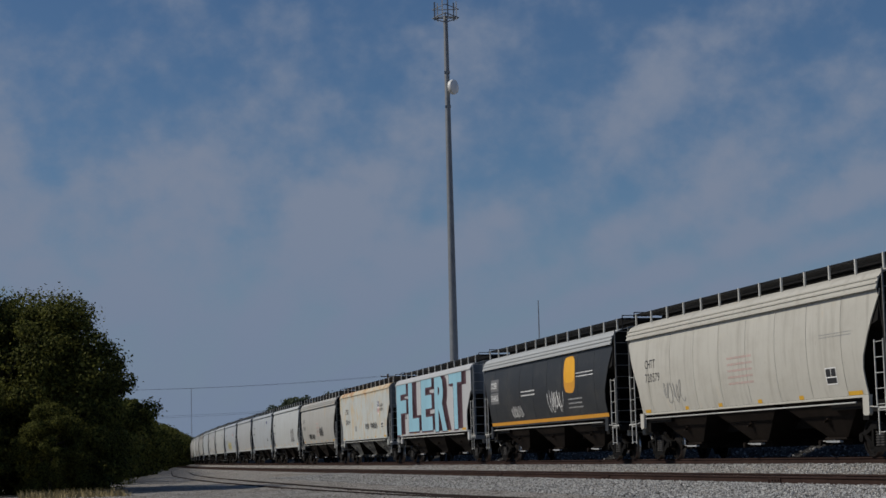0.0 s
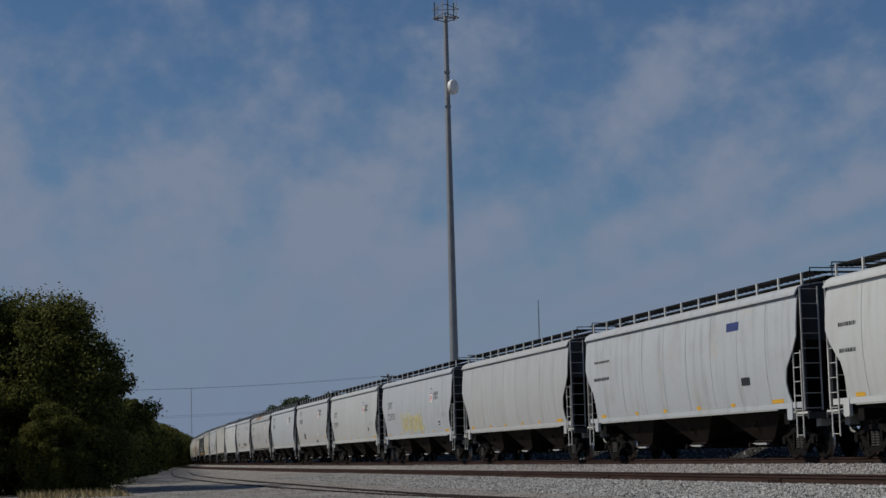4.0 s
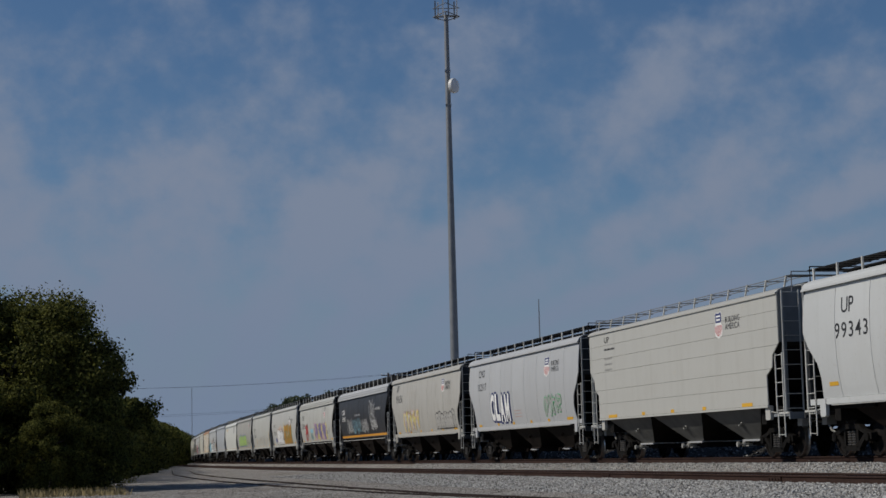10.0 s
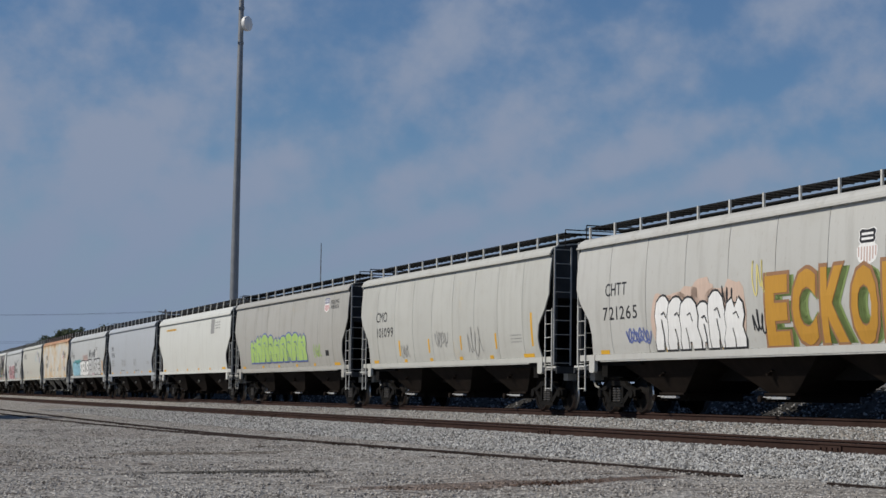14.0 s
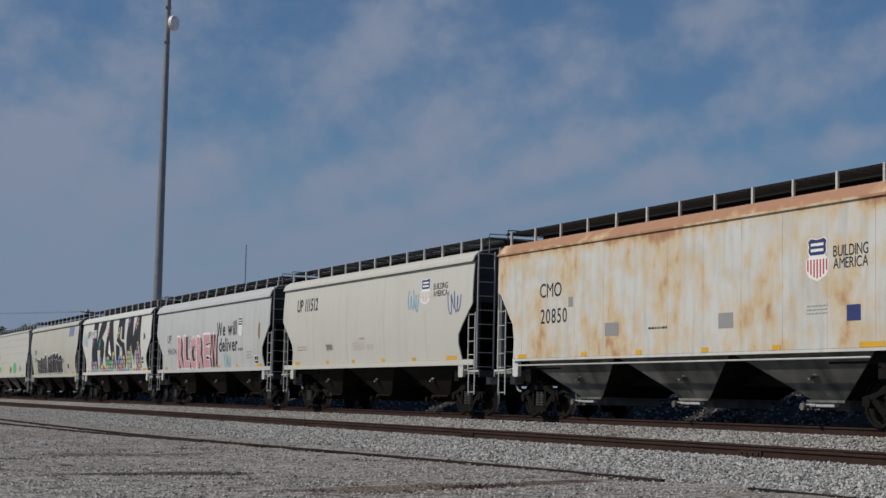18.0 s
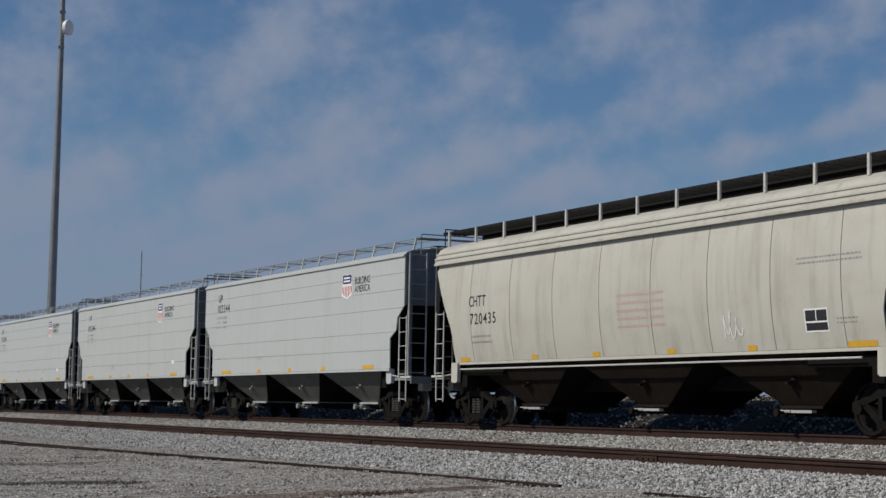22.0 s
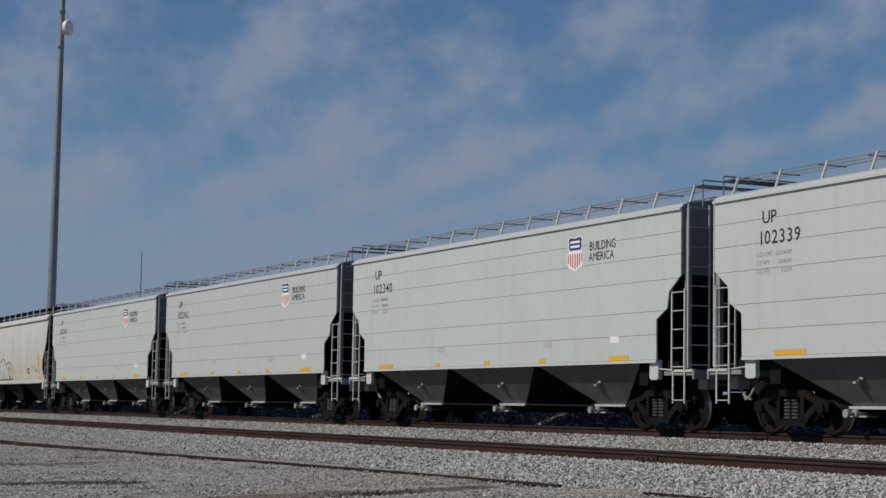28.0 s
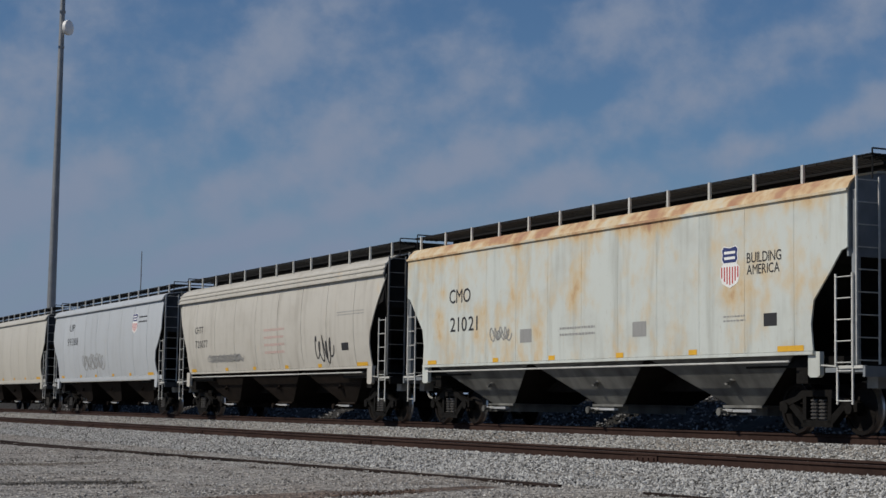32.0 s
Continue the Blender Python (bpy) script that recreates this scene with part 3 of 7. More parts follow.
stones("gravel_stones", "small loose grey gravel over the open ground", 60000, scatter((1.0, 11.6), (12.0, 60.0), (-0.010, 0.010)), (0.009, 0.022), 6, DULL_STONE)
stones("bank_stones", "broken stone piled on the bank behind the main track", 34000, scatter((21.6, 27.6), (14.0, 110.0), (-0.02, 0.05)), (0.03, 0.065), 7, SHADED_BANK_STONE)


# ------------------------------------------------------------------ hopper cars
def interp(table, z):
    """Value at z of a table of (z, value) running downwards."""
    for (za, va), (zb, vb) in zip(table, table[1:]):
        if z >= zb:
            return va + (vb - va) * (za - z) / (za - zb) if za != zb else va
    return table[-1][1]


KINDS = {
    # eave: length at the eaves; side: (z, half width) from the eave down; cut: (z, how far the side sheet is cut back)
    "new": dict(length=17.25, eave=16.15, z_eave=4.28, z_sill=1.36, trucks=6.46,
                side=[(4.28, 1.60), (3.2, 1.60), (2.2, 1.60), (1.36, 1.59)],
                roof=[(1.62, 4.28), (1.56, 4.36), (1.40, 4.42), (0.95, 4.475), (0.5, 4.50)],
                cut=[(4.3, 0.0), (2.98, 0.0), (2.68, 0.42), (2.36, 0.48), (2.16, 0.86), (1.3, 0.86)],
                rows=[4.26, 3.83, 3.40, 2.93, 2.32, 1.86, 1.37], cols=1, hopper=HOPPER_GREY, end=CAR_END, slant=True, lip=False),
    "mid": dict(length=18.4, eave=16.65, z_eave=4.18, z_sill=1.42, trucks=7.0,
                side=[(4.18, 1.53), (3.85, 1.575), (3.4, 1.61), (2.9, 1.625), (2.4, 1.61), (2.0, 1.575), (1.68, 1.53), (1.42, 1.475)],
                roof=[(1.60, 4.18), (1.58, 4.26), (1.52, 4.34), (1.38, 4.41), (0.95, 4.47), (0.5, 4.50)],
                cut=[(4.3, 0.0), (3.1, 0.0), (2.75, 0.24), (2.3, 0.72), (1.95, 0.84), (1.7, 0.82), (1.3, 0.70)],
                rows=[4.16, 1.43], cols=9, hopper=HOPPER_DARK, end=CAR_END_DEEP, slant=False, lip=True),
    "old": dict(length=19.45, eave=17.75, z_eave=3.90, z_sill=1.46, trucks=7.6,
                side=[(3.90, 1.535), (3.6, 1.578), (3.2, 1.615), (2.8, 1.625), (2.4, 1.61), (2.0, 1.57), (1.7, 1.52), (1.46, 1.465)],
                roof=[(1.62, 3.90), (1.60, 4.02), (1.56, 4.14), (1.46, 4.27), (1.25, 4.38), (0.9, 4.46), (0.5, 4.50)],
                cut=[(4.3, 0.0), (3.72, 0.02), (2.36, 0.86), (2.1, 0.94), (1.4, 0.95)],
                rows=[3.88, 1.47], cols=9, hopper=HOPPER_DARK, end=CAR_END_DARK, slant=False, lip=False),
    "plate": dict(length=19.3, eave=17.58, z_eave=4.13, z_sill=1.42, trucks=7.3,
                  side=[(4.13, 1.60), (3.0, 1.60), (2.0, 1.59), (1.42, 1.58)],
                  roof=[(1.62, 4.13), (1.56, 4.25), (1.42, 4.38), (0.95, 4.47), (0.5, 4.50)],
                  cut=[(4.3, 0.0), (3.15, 0.0), (3.1, 0.16), (2.75, 0.48), (2.3, 0.92), (1.9, 1.0), (1.4, 0.95)],
                  rows=[4.11, 1.43], cols=12, hopper=HOPPER_PLATE, end=CAR_END, slant=False, lip=False),
    "smooth": dict(length=18.95, eave=17.72, z_eave=4.02, z_sill=1.45, trucks=7.25,
                   side=[(4.02, 1.57), (3.7, 1.595), (3.2, 1.615), (2.7, 1.61), (2.2, 1.585), (1.8, 1.55), (1.45, 1.51)],
                   roof=[(1.63, 4.02), (1.61, 4.12), (1.55, 4.23), (1.38, 4.37), (0.95, 4.47), (0.5, 4.50)],
                   cut=[(4.3, 0.0), (2.97, 0.0), (2.4, 0.72), (2.15, 1.0), (1.9, 1.04), (1.4, 0.85)],
                   rows=[4.00, 1.46], cols=5, hopper=HOPPER_DARK, end=CAR_END_DEEP, slant=True, lip=True),
}


def side_panel(kind, y0, y1, z0, z1, end0, end1):
    """One sheet of the side facing -x, y0 < y1; end0 / end1: that edge is the car's end and follows its cut."""
    half = kind["eave"] / 2
    zs = [z0] + [z for z in sorted({*(z for z, _ in kind["side"]), *(z for z, _ in kind["cut"])}) if z0 + 0.02 < z < z1 - 0.02] + [z1]
    bm = bmesh.new()
    grid = []
    for z in zs:
        x = interp(kind["side"], z)
        c = interp(kind["cut"], z)
        a = max(y0, -half + c) if end0 else y0
        b = min(y1, half - c) if end1 else y1
        grid.append([[bm.verts.new((-xx, y, z)) for y in (a, b)] for xx in (x, x - 0.03)])
    for lo, hi in zip(grid, grid[1:]):
        bm.faces.new((lo[0][0], lo[0][1], hi[0][1], hi[0][0]))
        bm.faces.new((lo[1][1], lo[1][0], hi[1][0], hi[1][1]))
        bm.faces.new((lo[0][0], hi[0][0], hi[1][0], lo[1][0]))
        bm.faces.new((lo[0][1], lo[1][1], hi[1][1], hi[0][1]))
    bm.faces.new((grid[0][0][1], grid[0][0][0], grid[0][1][0], grid[0][1][1]))
    bm.faces.new((grid[-1][0][0], grid[-1][0][1], grid[-1][1][1], grid[-1][1][0]))
    return bm


def ladder_mesh(z0, z1, wide, rungs, mat=None):
    bm = bmesh.new()
    for y in (-wide / 2, wide / 2):
        box(bm, -0.012, 0.012, y - 0.018, y + 0.018, z0, z1)
    for k in range(rungs):
        z = z0 + 0.06 + (z1 - z0 - 0.12) * k / max(1, rungs - 1)
        rod(bm, (-0.015, -wide / 2, z), (-0.015, wide / 2, z), 0.011, 5)
    return finish(bm, "ladder", mat or LADDER_PAINT)


def truck_parts(car, y):
    """A two-axle truck: bolster with side frames, springs, wheels and axles."""
    bm = bmesh.new()
    box(bm, -0.98, 0.98, -0.2, 0.2, 0.42, 0.72)
    box(bm, -0.3, 0.3, -0.3, 0.3, 0.72, 0.86)
    bolster = part("truck", bm, STEEL_DARK, car, "grimy cast steel truck", pose(0, y, 0))
    for s in (-1, 1):
        bm = bmesh.new()
        x0, x1 = sorted((s * 0.94, s * 1.08))
        prism_x(bm, [(-1.08, 0.56), (-0.62, 0.66), (-0.42, 0.78), (0.42, 0.78), (0.62, 0.66), (1.08, 0.56), (1.08, 0.40),
                     (0.86, 0.40), (0.82, 0.50), (0.5, 0.60), (0.36, 0.66), (-0.36, 0.66), (-0.5, 0.60), (-0.82, 0.50), (-0.86, 0.40), (-1.08, 0.40)], x0, x1)
        for d in (-1, 1):
            prism_x(bm, [(d * 0.80, 0.48), (d * 0.68, 0.54), (d * 0.28, 0.26), (d * 0.42, 0.18)], x0, x1)
            prism_x(bm, [(d * 0.40, 0.67), (d * 0.30, 0.67), (d * 0.30, 0.20), (d * 0.40, 0.20)], x0 + s * 0.004, x1 + s * 0.004)
        prism_x(bm, [(-0.44, 0.13), (0.44, 0.13), (0.44, 0.25), (-0.44, 0.25)], x0 - 0.004, x1 + 0.004)
        frame_side = part("side_frame", bm, STEEL_DARK, bolster)
        for yy in (-0.115, 0.115):
            bm = bmesh.new()
            profile = []
            for c in range(6):
                z = 0.26 + 0.062 * c
                profile += [(z, 0.070), (z + 0.010, 0.098), (z + 0.036, 0.098), (z + 0.046, 0.070)]
            lathe_x(bm, profile, 10)
            part("spring", bm, SPRING_STEEL, bolster, "", pose(s * 1.01, yy, 0, 0, -90, 0))
    for yy in (-0.89, 0.89):
        bm = bmesh.new()
        lathe_x(bm, [(-1.12, 0.05), (-1.12, 0.10), (-0.95, 0.10), (-0.95, 0.075), (0.95, 0.075), (0.95, 0.10), (1.12, 0.10), (1.12, 0.05)], 12)
        part("axle", bm, STEEL_DARK, bolster, "", pose(0, yy, 0.457))
        for s in (-1, 1):
            bm = bmesh.new()
            lathe_x(bm, [(-0.80, 0.10), (-0.86, 0.13), (-0.83, 0.20), (-0.79, 0.34), (-0.80, 0.385), (-0.835, 0.39), (-0.84, 0.450),
                         (-0.745, 0.460), (-0.715, 0.484), (-0.70, 0.484), (-0.70, 0.385), (-0.73, 0.34), (-0.74, 0.2), (-0.66, 0.14), (-0.66, 0.10)])
            me = finish(bm, "wheel", WHEEL_STEEL)
            me.materials.append(TREAD_STEEL)
            for p in me.polygons:
                c = Vector((0, p.center.y, p.center.z)).length
                if c > 0.44 and p.center.x > -0.82:
                    p.material_index = 1
            place("wheel", me, bolster, pose(0, yy, 0.457, 0, 0, 0 if s < 0 else 180))


def build_car(key):
    """One covered hopper car, +y its trailing end, on the rails at z = 0; its -x side is fully panelled."""
    k = KINDS[key]
    half, zs, ze = k["eave"] / 2, k["z_sill"], k["z_eave"]
    car = thing("hopper_car", "grey covered hopper car", "freight car", "cars of the passing train")
    # inner body with sloping ends
    bm = bmesh.new()
    inner = 0.045
    levels = [(zs - 0.02, half - 2.9), (2.2, half - 1.75), (2.95, half - 0.9), (3.15, half - 0.10), (ze, half - 0.10)]
    rings = []
    for z, yy in levels:
        x = interp(k["side"], z) - inner
        rings.append([bm.verts.new(p) for p in ((-x, -yy, z), (x, -yy, z), (x, yy, z), (-x, yy, z))])
    for a, b in zip(rings, rings[1:]):
        for i in range(4):
            j = (i + 1) % 4
            bm.faces.new((a[i], a[j], b[j], b[i]))
    bm.faces.new(rings[0][::-1])
    bm.faces.new(rings[-1])
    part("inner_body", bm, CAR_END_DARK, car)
    # panelled sides
    cols = k["cols"]
    for z_hi, z_lo in zip(k["rows"], k["rows"][1:]):
        for c in range(cols):
            y0 = -half + c * 2 * half / cols
            y1 = y0 + 2 * half / cols
            g = {"plate": 0.003, "flat": 0.003, "smooth": 0.004, "smoothshort": 0.004}.get(key, 0.009)
            place("side_panel", finish(side_panel(k, y0 + (g if c else 0), y1 - (g if c < cols - 1 else 0), z_lo + 0.004, z_hi - 0.004, c == 0, c == cols - 1), "side_panel", PAINT, True), car)
    me = finish(side_panel(k, -half, half, zs + 0.01, ze - 0.01, True, True), "side_sheet", PAINT)
    place("side_sheet", me, car, pose(0, 0, 0, 0, 0, 180))
    # roof
    bm = bmesh.new()
    outline = k["roof"]
    pts = [(-x, z) for x, z in outline] + [(x, z) for x, z in reversed(outline)]
    low = [(x * 0.985, z - 0.03) for x, z in pts]
    ra = [bm.verts.new((x, -half - 0.02, z)) for x, z in pts + low[::-1]]
    rb = [bm.verts.new((x, half + 0.02, z)) for x, z in pts + low[::-1]]
    n = len(ra)
    for i in range(n):
        j = (i + 1) % n
        bm.faces.new((ra[i], ra[j], rb[j], rb[i]))
    bm.faces.new(ra[::-1])
    bm.faces.new(rb)
    part("roof", bm, PAINT, car)
    for s in (-1, 1):
        bm = bmesh.new()
        x0, x1 = sorted((s * (outline[0][0] - 0.02), s * (outline[0][0] + 0.022)))
        box(bm, x0, x1, -half - 0.02, half + 0.02, ze - 0.035, ze + 0.012)
        part("drip_rail", bm, PAINT, car)
        if key == "old":
            for (xa, za) in outline[1:3]:
                bm = bmesh.new()
                x0, x1 = sorted((s * (xa - 0.03), s * (xa + 0.03)))
                box(bm, x0, x1, -half - 0.02, half + 0.02, za - 0.02, za + 0.015)
                part("roof_ridge", bm, PAINT, car)
    # ends
    for s in (-1, 1):
        bm = bmesh.new()
        xw = k["side"][0][1] - 0.05
        pts = [(-xw, 3.0), (xw, 3.0)] + [(x * 0.97, z - 0.02) for x, z in outline] + [(-x * 0.97, z - 0.02) for x, z in reversed(outline)]
        a = [bm.verts.new((x, s * (half - 0.07), z)) for x, z in pts]
        b = [bm.verts.new((x, s * (half - 0.03), z)) for x, z in pts]
        bm.faces.new(a)
        bm.faces.new(b[::-1])
        for i in range(len(pts)):
            j = (i + 1) % len(pts)
            bm.faces.new((a[i], b[i], b[j], a[j]))
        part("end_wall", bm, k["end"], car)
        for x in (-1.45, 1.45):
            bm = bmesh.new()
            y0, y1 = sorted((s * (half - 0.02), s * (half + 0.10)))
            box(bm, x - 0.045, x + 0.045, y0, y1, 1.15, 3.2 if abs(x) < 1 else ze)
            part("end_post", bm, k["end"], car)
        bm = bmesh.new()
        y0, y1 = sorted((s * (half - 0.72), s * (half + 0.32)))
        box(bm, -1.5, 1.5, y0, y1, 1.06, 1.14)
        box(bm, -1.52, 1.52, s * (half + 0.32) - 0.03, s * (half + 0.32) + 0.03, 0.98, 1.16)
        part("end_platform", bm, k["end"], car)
        place("end_ladder", ladder_mesh(1.2, 4.35, 0.48, 9, LADDER_DULL if key == "old" else LADDER_PAINT), car, pose(-1.27, s * (half + 0.13), 0, 0, 0, 90 * s))
        for sx in (-1, 1):
            place("side_ladder", ladder_mesh(1.16, 2.72, 0.44, 5), car, pose(sx * 1.54, s * (half - 0.17), 0))
            if sx < 0:
                place("step", ladder_mesh(0.52, 1.14, 0.40, 2), car, pose(sx * 1.52, s * (half - 0.17), 0))
        # corner plate of the sill
        for sx in (-1, 1):
            bm = bmesh.new()
            x0, x1 = sorted((sx * 1.44, sx * 1.53))
            e = half - interp(k["cut"], zs)
            o = e - 0.02 if key == "new" else e + 0.12
            prism_x(bm, [(s * o, 1.02), (s * o, zs), (s * (o - 0.32), zs), (s * (o - 0.32), 1.02), (s * (o - 0.26), 0.98), (s * (o - 0.06), 0.98)], x0, x1)
            part("bolster_end", bm, PAINT, car)
            if sx > 0:
                continue
            bm = bmesh.new()
            y0, y1 = sorted((s * (half - 0.32), s * (half + 0.30)))
            box(bm, x0, x1, y0, y1, 1.12, 1.17)
            rod(bm, (sx * 1.50, s * (e - 0.1), 1.20), (sx * 1.50, s * (half - 0.30), 1.15), 0.014, 5)
            part("corner_step", bm, LADDER_PAINT, car)
        bm = bmesh.new()
        reach = k["length"] / 2
        y0, y1 = sorted((s * (half - 0.4), s * (reach - 0.28)))
        box(bm, -0.09, 0.09, y0, y1, 0.78, 0.94)
        y0, y1 = sorted((s * (reach - 0.30), s * (reach + 0.06)))
        box(bm, -0.17, 0.17, y0, y1, 0.70, 1.0)
        bmesh.ops.bevel(bm, geom=bm.edges[:], offset=0.02, segments=1, affect="EDGES")
        part("coupler", bm, STEEL_DARK, car)
        bm = bmesh.new()
        y0, y1 = sorted((s * (half - 3.2), s * (half - 0.4)))
        box(bm, -1.36, 1.36, y0, y1, 1.16, min(1.34, zs - 0.01))
        box(bm, -1.40, 1.40, s * k["trucks"] - 0.16, s * k["trucks"] + 0.16, 0.88, 1.16)
        ya, yb = s * (half - 0.5), s * (half - 3.1)
        prism_x(bm, [(ya, 1.20), (yb, 1.20), (s * (half - 1.6), 2.4)], -0.06, 0.06)
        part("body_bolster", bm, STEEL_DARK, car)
        if s < 0:
            bm = bmesh.new()
            rod(bm, (-0.75, s * (half - 1.6), 1.35), (-0.1, s * (half - 1.6), 1.35), 0.17, 12)
            part("brake_cylinder", bm, STEEL_DARK, car)
        bm = bmesh.new()
        y = s * (half + 0.05)
        box(bm, -1.12, -0.86, y - 0.14, y + 0.14, 0.80, 1.04)
        rod(bm, (-0.86, y, 0.92), (-0.3, y - s * 0.2, 0.90), 0.03, 6)
        hose = [(-0.45, y, 0.95), (-0.45, y + s * 0.25, 0.86), (-0.44, y + s * 0.45, 0.66), (-0.42, y + s * 0.62, 0.62)]
        for p, q in zip(hose, hose[1:]):
            rod(bm, p, q, 0.028, 6)
        part("brake_valve", bm, HOPPER_LIGHT, car)
    # sills
    bm = bmesh.new()
    box(bm, -0.34, 0.34, -half, half, 0.78, 1.08)
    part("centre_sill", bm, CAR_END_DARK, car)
    for s in (-1, 1):
        bm = bmesh.new()
        xs = k["side"][-1][1]
        cut = interp(k["cut"], zs)
        if k["lip"]:
            x0, x1 = sorted((s * (xs - 0.06), s * (xs + 0.035)))
            box(bm, x0, x1, -half + 0.02, half - 0.02, zs - 0.14, zs + 0.008)
        else:
            x0, x1 = sorted((s * (xs - 0.10), s * (xs + 0.012)))
            box(bm, x0, x1, -half + cut, half - cut, zs - 0.05, zs + 0.008)
        part("side_sill", bm, PAINT, car)
        if not k["slant"] and s < 0:
            bm = bmesh.new()
            rod(bm, (-xs - 0.01, -half + 1.6, zs - 0.16), (-xs - 0.01, half - 1.2, zs - 0.16), 0.018, 6)
            part("brake_pipe", bm, LADDER_PAINT, car)
    # three hoppers
    span = half - 1.5
    w_top = k["side"][-1][1] - 0.06
    for b in (-1, 0, 1):
        y_mid = b * span * 2 / 3
        y_a, y_b = y_mid - span / 3, y_mid + span / 3
        bm = bmesh.new()
        top = [bm.verts.new(p) for p in ((-w_top, y_a, zs), (w_top, y_a, zs), (w_top, y_b, zs), (-w_top, y_b, zs))]
        bot = [bm.verts.new(p) for p in ((-0.85, y_mid - 0.56, 0.50), (0.85, y_mid - 0.56, 0.50), (0.85, y_mid + 0.56, 0.50), (-0.85, y_mid + 0.56, 0.50))]
        for i in (1, 3):
            j = (i + 1) % 4
            bm.faces.new((top[i], bot[i], bot[j], top[j]))
        bm.faces.new(top)
        bm.faces.new(bot[::-1])
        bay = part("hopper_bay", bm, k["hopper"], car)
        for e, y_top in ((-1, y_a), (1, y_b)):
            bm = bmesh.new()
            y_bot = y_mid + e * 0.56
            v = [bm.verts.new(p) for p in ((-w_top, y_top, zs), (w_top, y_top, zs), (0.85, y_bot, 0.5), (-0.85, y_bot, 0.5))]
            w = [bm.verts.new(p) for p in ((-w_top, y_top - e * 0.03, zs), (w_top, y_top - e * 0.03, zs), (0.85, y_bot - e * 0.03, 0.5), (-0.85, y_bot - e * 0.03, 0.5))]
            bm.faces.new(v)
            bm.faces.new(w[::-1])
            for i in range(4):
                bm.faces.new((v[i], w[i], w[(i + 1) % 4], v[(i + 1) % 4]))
            part("slope_sheet", bm, HOPPER_SHADE, bay)
        bm = bmesh.new()
        box(bm, -0.93, -0.87, y_mid - 0.62, y_mid + 0.62, 0.45, 0.50)
        box(bm, 0.87, 0.93, y_mid - 0.62, y_mid + 0.62, 0.45, 0.50)
        box(bm, -0.87, 0.87, y_mid - 0.60, y_mid + 0.60, 0.47, 0.497)
        if key == "new":
            part("outlet_flange", bm, GALVANISED, bay)
            bm = bmesh.new()
        box(bm, -0.72, 0.72, y_mid - 0.5, y_mid + 0.5, 0.31, 0.468)
        part("outlet_gate", bm, HOPPER_SHADE if key == "new" else k["hopper"], bay)
        bm = bmesh.new()
        rod(bm, (-1.16, y_mid + 0.40, 0.37), (1.16, y_mid + 0.40, 0.37), 0.035, 8)
        for x in (-1.16, -0.98):
            rod(bm, (x - 0.03, y_mid + 0.40, 0.37), (x + 0.03, y_mid + 0.40, 0.37), 0.075, 8)
        box(bm, -0.96, -0.72, y_mid + 0.12, y_mid + 0.56, 0.31, 0.34)
        part("gate_drive", bm, HOPPER_LIGHT if key == "new" else k["hopper"], bay)
        bm = bmesh.new()
        x = -(0.85 + (w_top - 0.85) * 0.45 + 0.05)
        ring = [(y_mid + (0.14 if abs(i - 7.5) > 4 else -0.14) * 0.6 + 0.06 * math.cos(math.pi * i / 8 - math.pi / 2), 0.93 + 0.06 * math.sin(math.pi * i / 8 - math.pi / 2)) for i in range(16)]
        rim = [bm.verts.new((x - 0.04, *p)) for p in ring]
        core = [bm.verts.new((x - 0.04, y_mid + 0.55 * (p[0] - y_mid), 0.93 + 0.5 * (p[1] - 0.93))) for p in ring]
        back = [bm.verts.new((x + 0.05, *p)) for p in ring]
        for i in range(16):
            j = (i + 1) % 16
            bm.faces.new((rim[i], rim[j], core[j], core[i]))
            bm.faces.new((rim[i], back[i], back[j], rim[j]))
        part("vibrator_bracket", bm, HOPPER_LIGHT if k["slant"] else k["hopper"], bay)
        if not k["slant"]:
            bm = bmesh.new()
            box(bm, -1.04, -0.94, y_mid - 0.45, y_mid + 0.15, 0.37, 0.42)
            rod(bm, (-1.0, y_mid + 0.2, 0.395), (-1.0, y_mid + 0.55, 0.395), 0.028, 6)
            part("gate_rack", bm, GALVANISED, bay)
    # roof walk
    bm = bmesh.new()
    lift = {"new": 0.0, "smooth": 0.085, "smoothshort": 0.085, "mid": 0.045, "midlong": 0.045}.get(key, 0.085)
    box(bm, -0.5, 0.5, -half + 0.35, half - 0.35, 4.48, 4.57 + lift)
    box(bm, -0.58, 0.58, -half + 0.3, half - 0.3, 4.57 + lift, 4.60 + 1.6 * lift)
    part("trough_hatch", bm, GRATING, car)
    if key == "new":
        bm = bmesh.new()
        box(bm, -0.80, 0.80, -half + 0.2, half - 0.2, 4.46, 4.555)
        bmesh.ops.bevel(bm, geom=bm.edges[:], offset=0.03, segments=1, affect="EDGES")
        part("trough_coaming", bm, PAINT, car)
    count = 13
    for s in (-1, 1):
        bm = bmesh.new()
        bars_wide = 5 if not k["slant"] else 3 if key == "new" else 6
        for i in range(bars_wide):
            x = s * (0.72 + 0.53 * i / (bars_wide - 1))
            if k["slant"]:
                box(bm, x - 0.014, x + 0.014, -half - 0.25, half + 0.25, 4.713, 4.735)
            else:
                box(bm, x - 0.03, x + 0.03, -half - 0.25, half + 0.25, 4.705 if key.startswith("mid") else 4.68, 4.735)
        nb = int(2 * half / (1.25 if k["slant"] else 0.4))
        for i in range(nb + 1):
            y = -half + i * 2 * half / nb
            x0, x1 = sorted((s * 0.66, s * 1.3))
            box(bm, x0, x1, y - 0.012, y + 0.012, 4.69, 4.712)
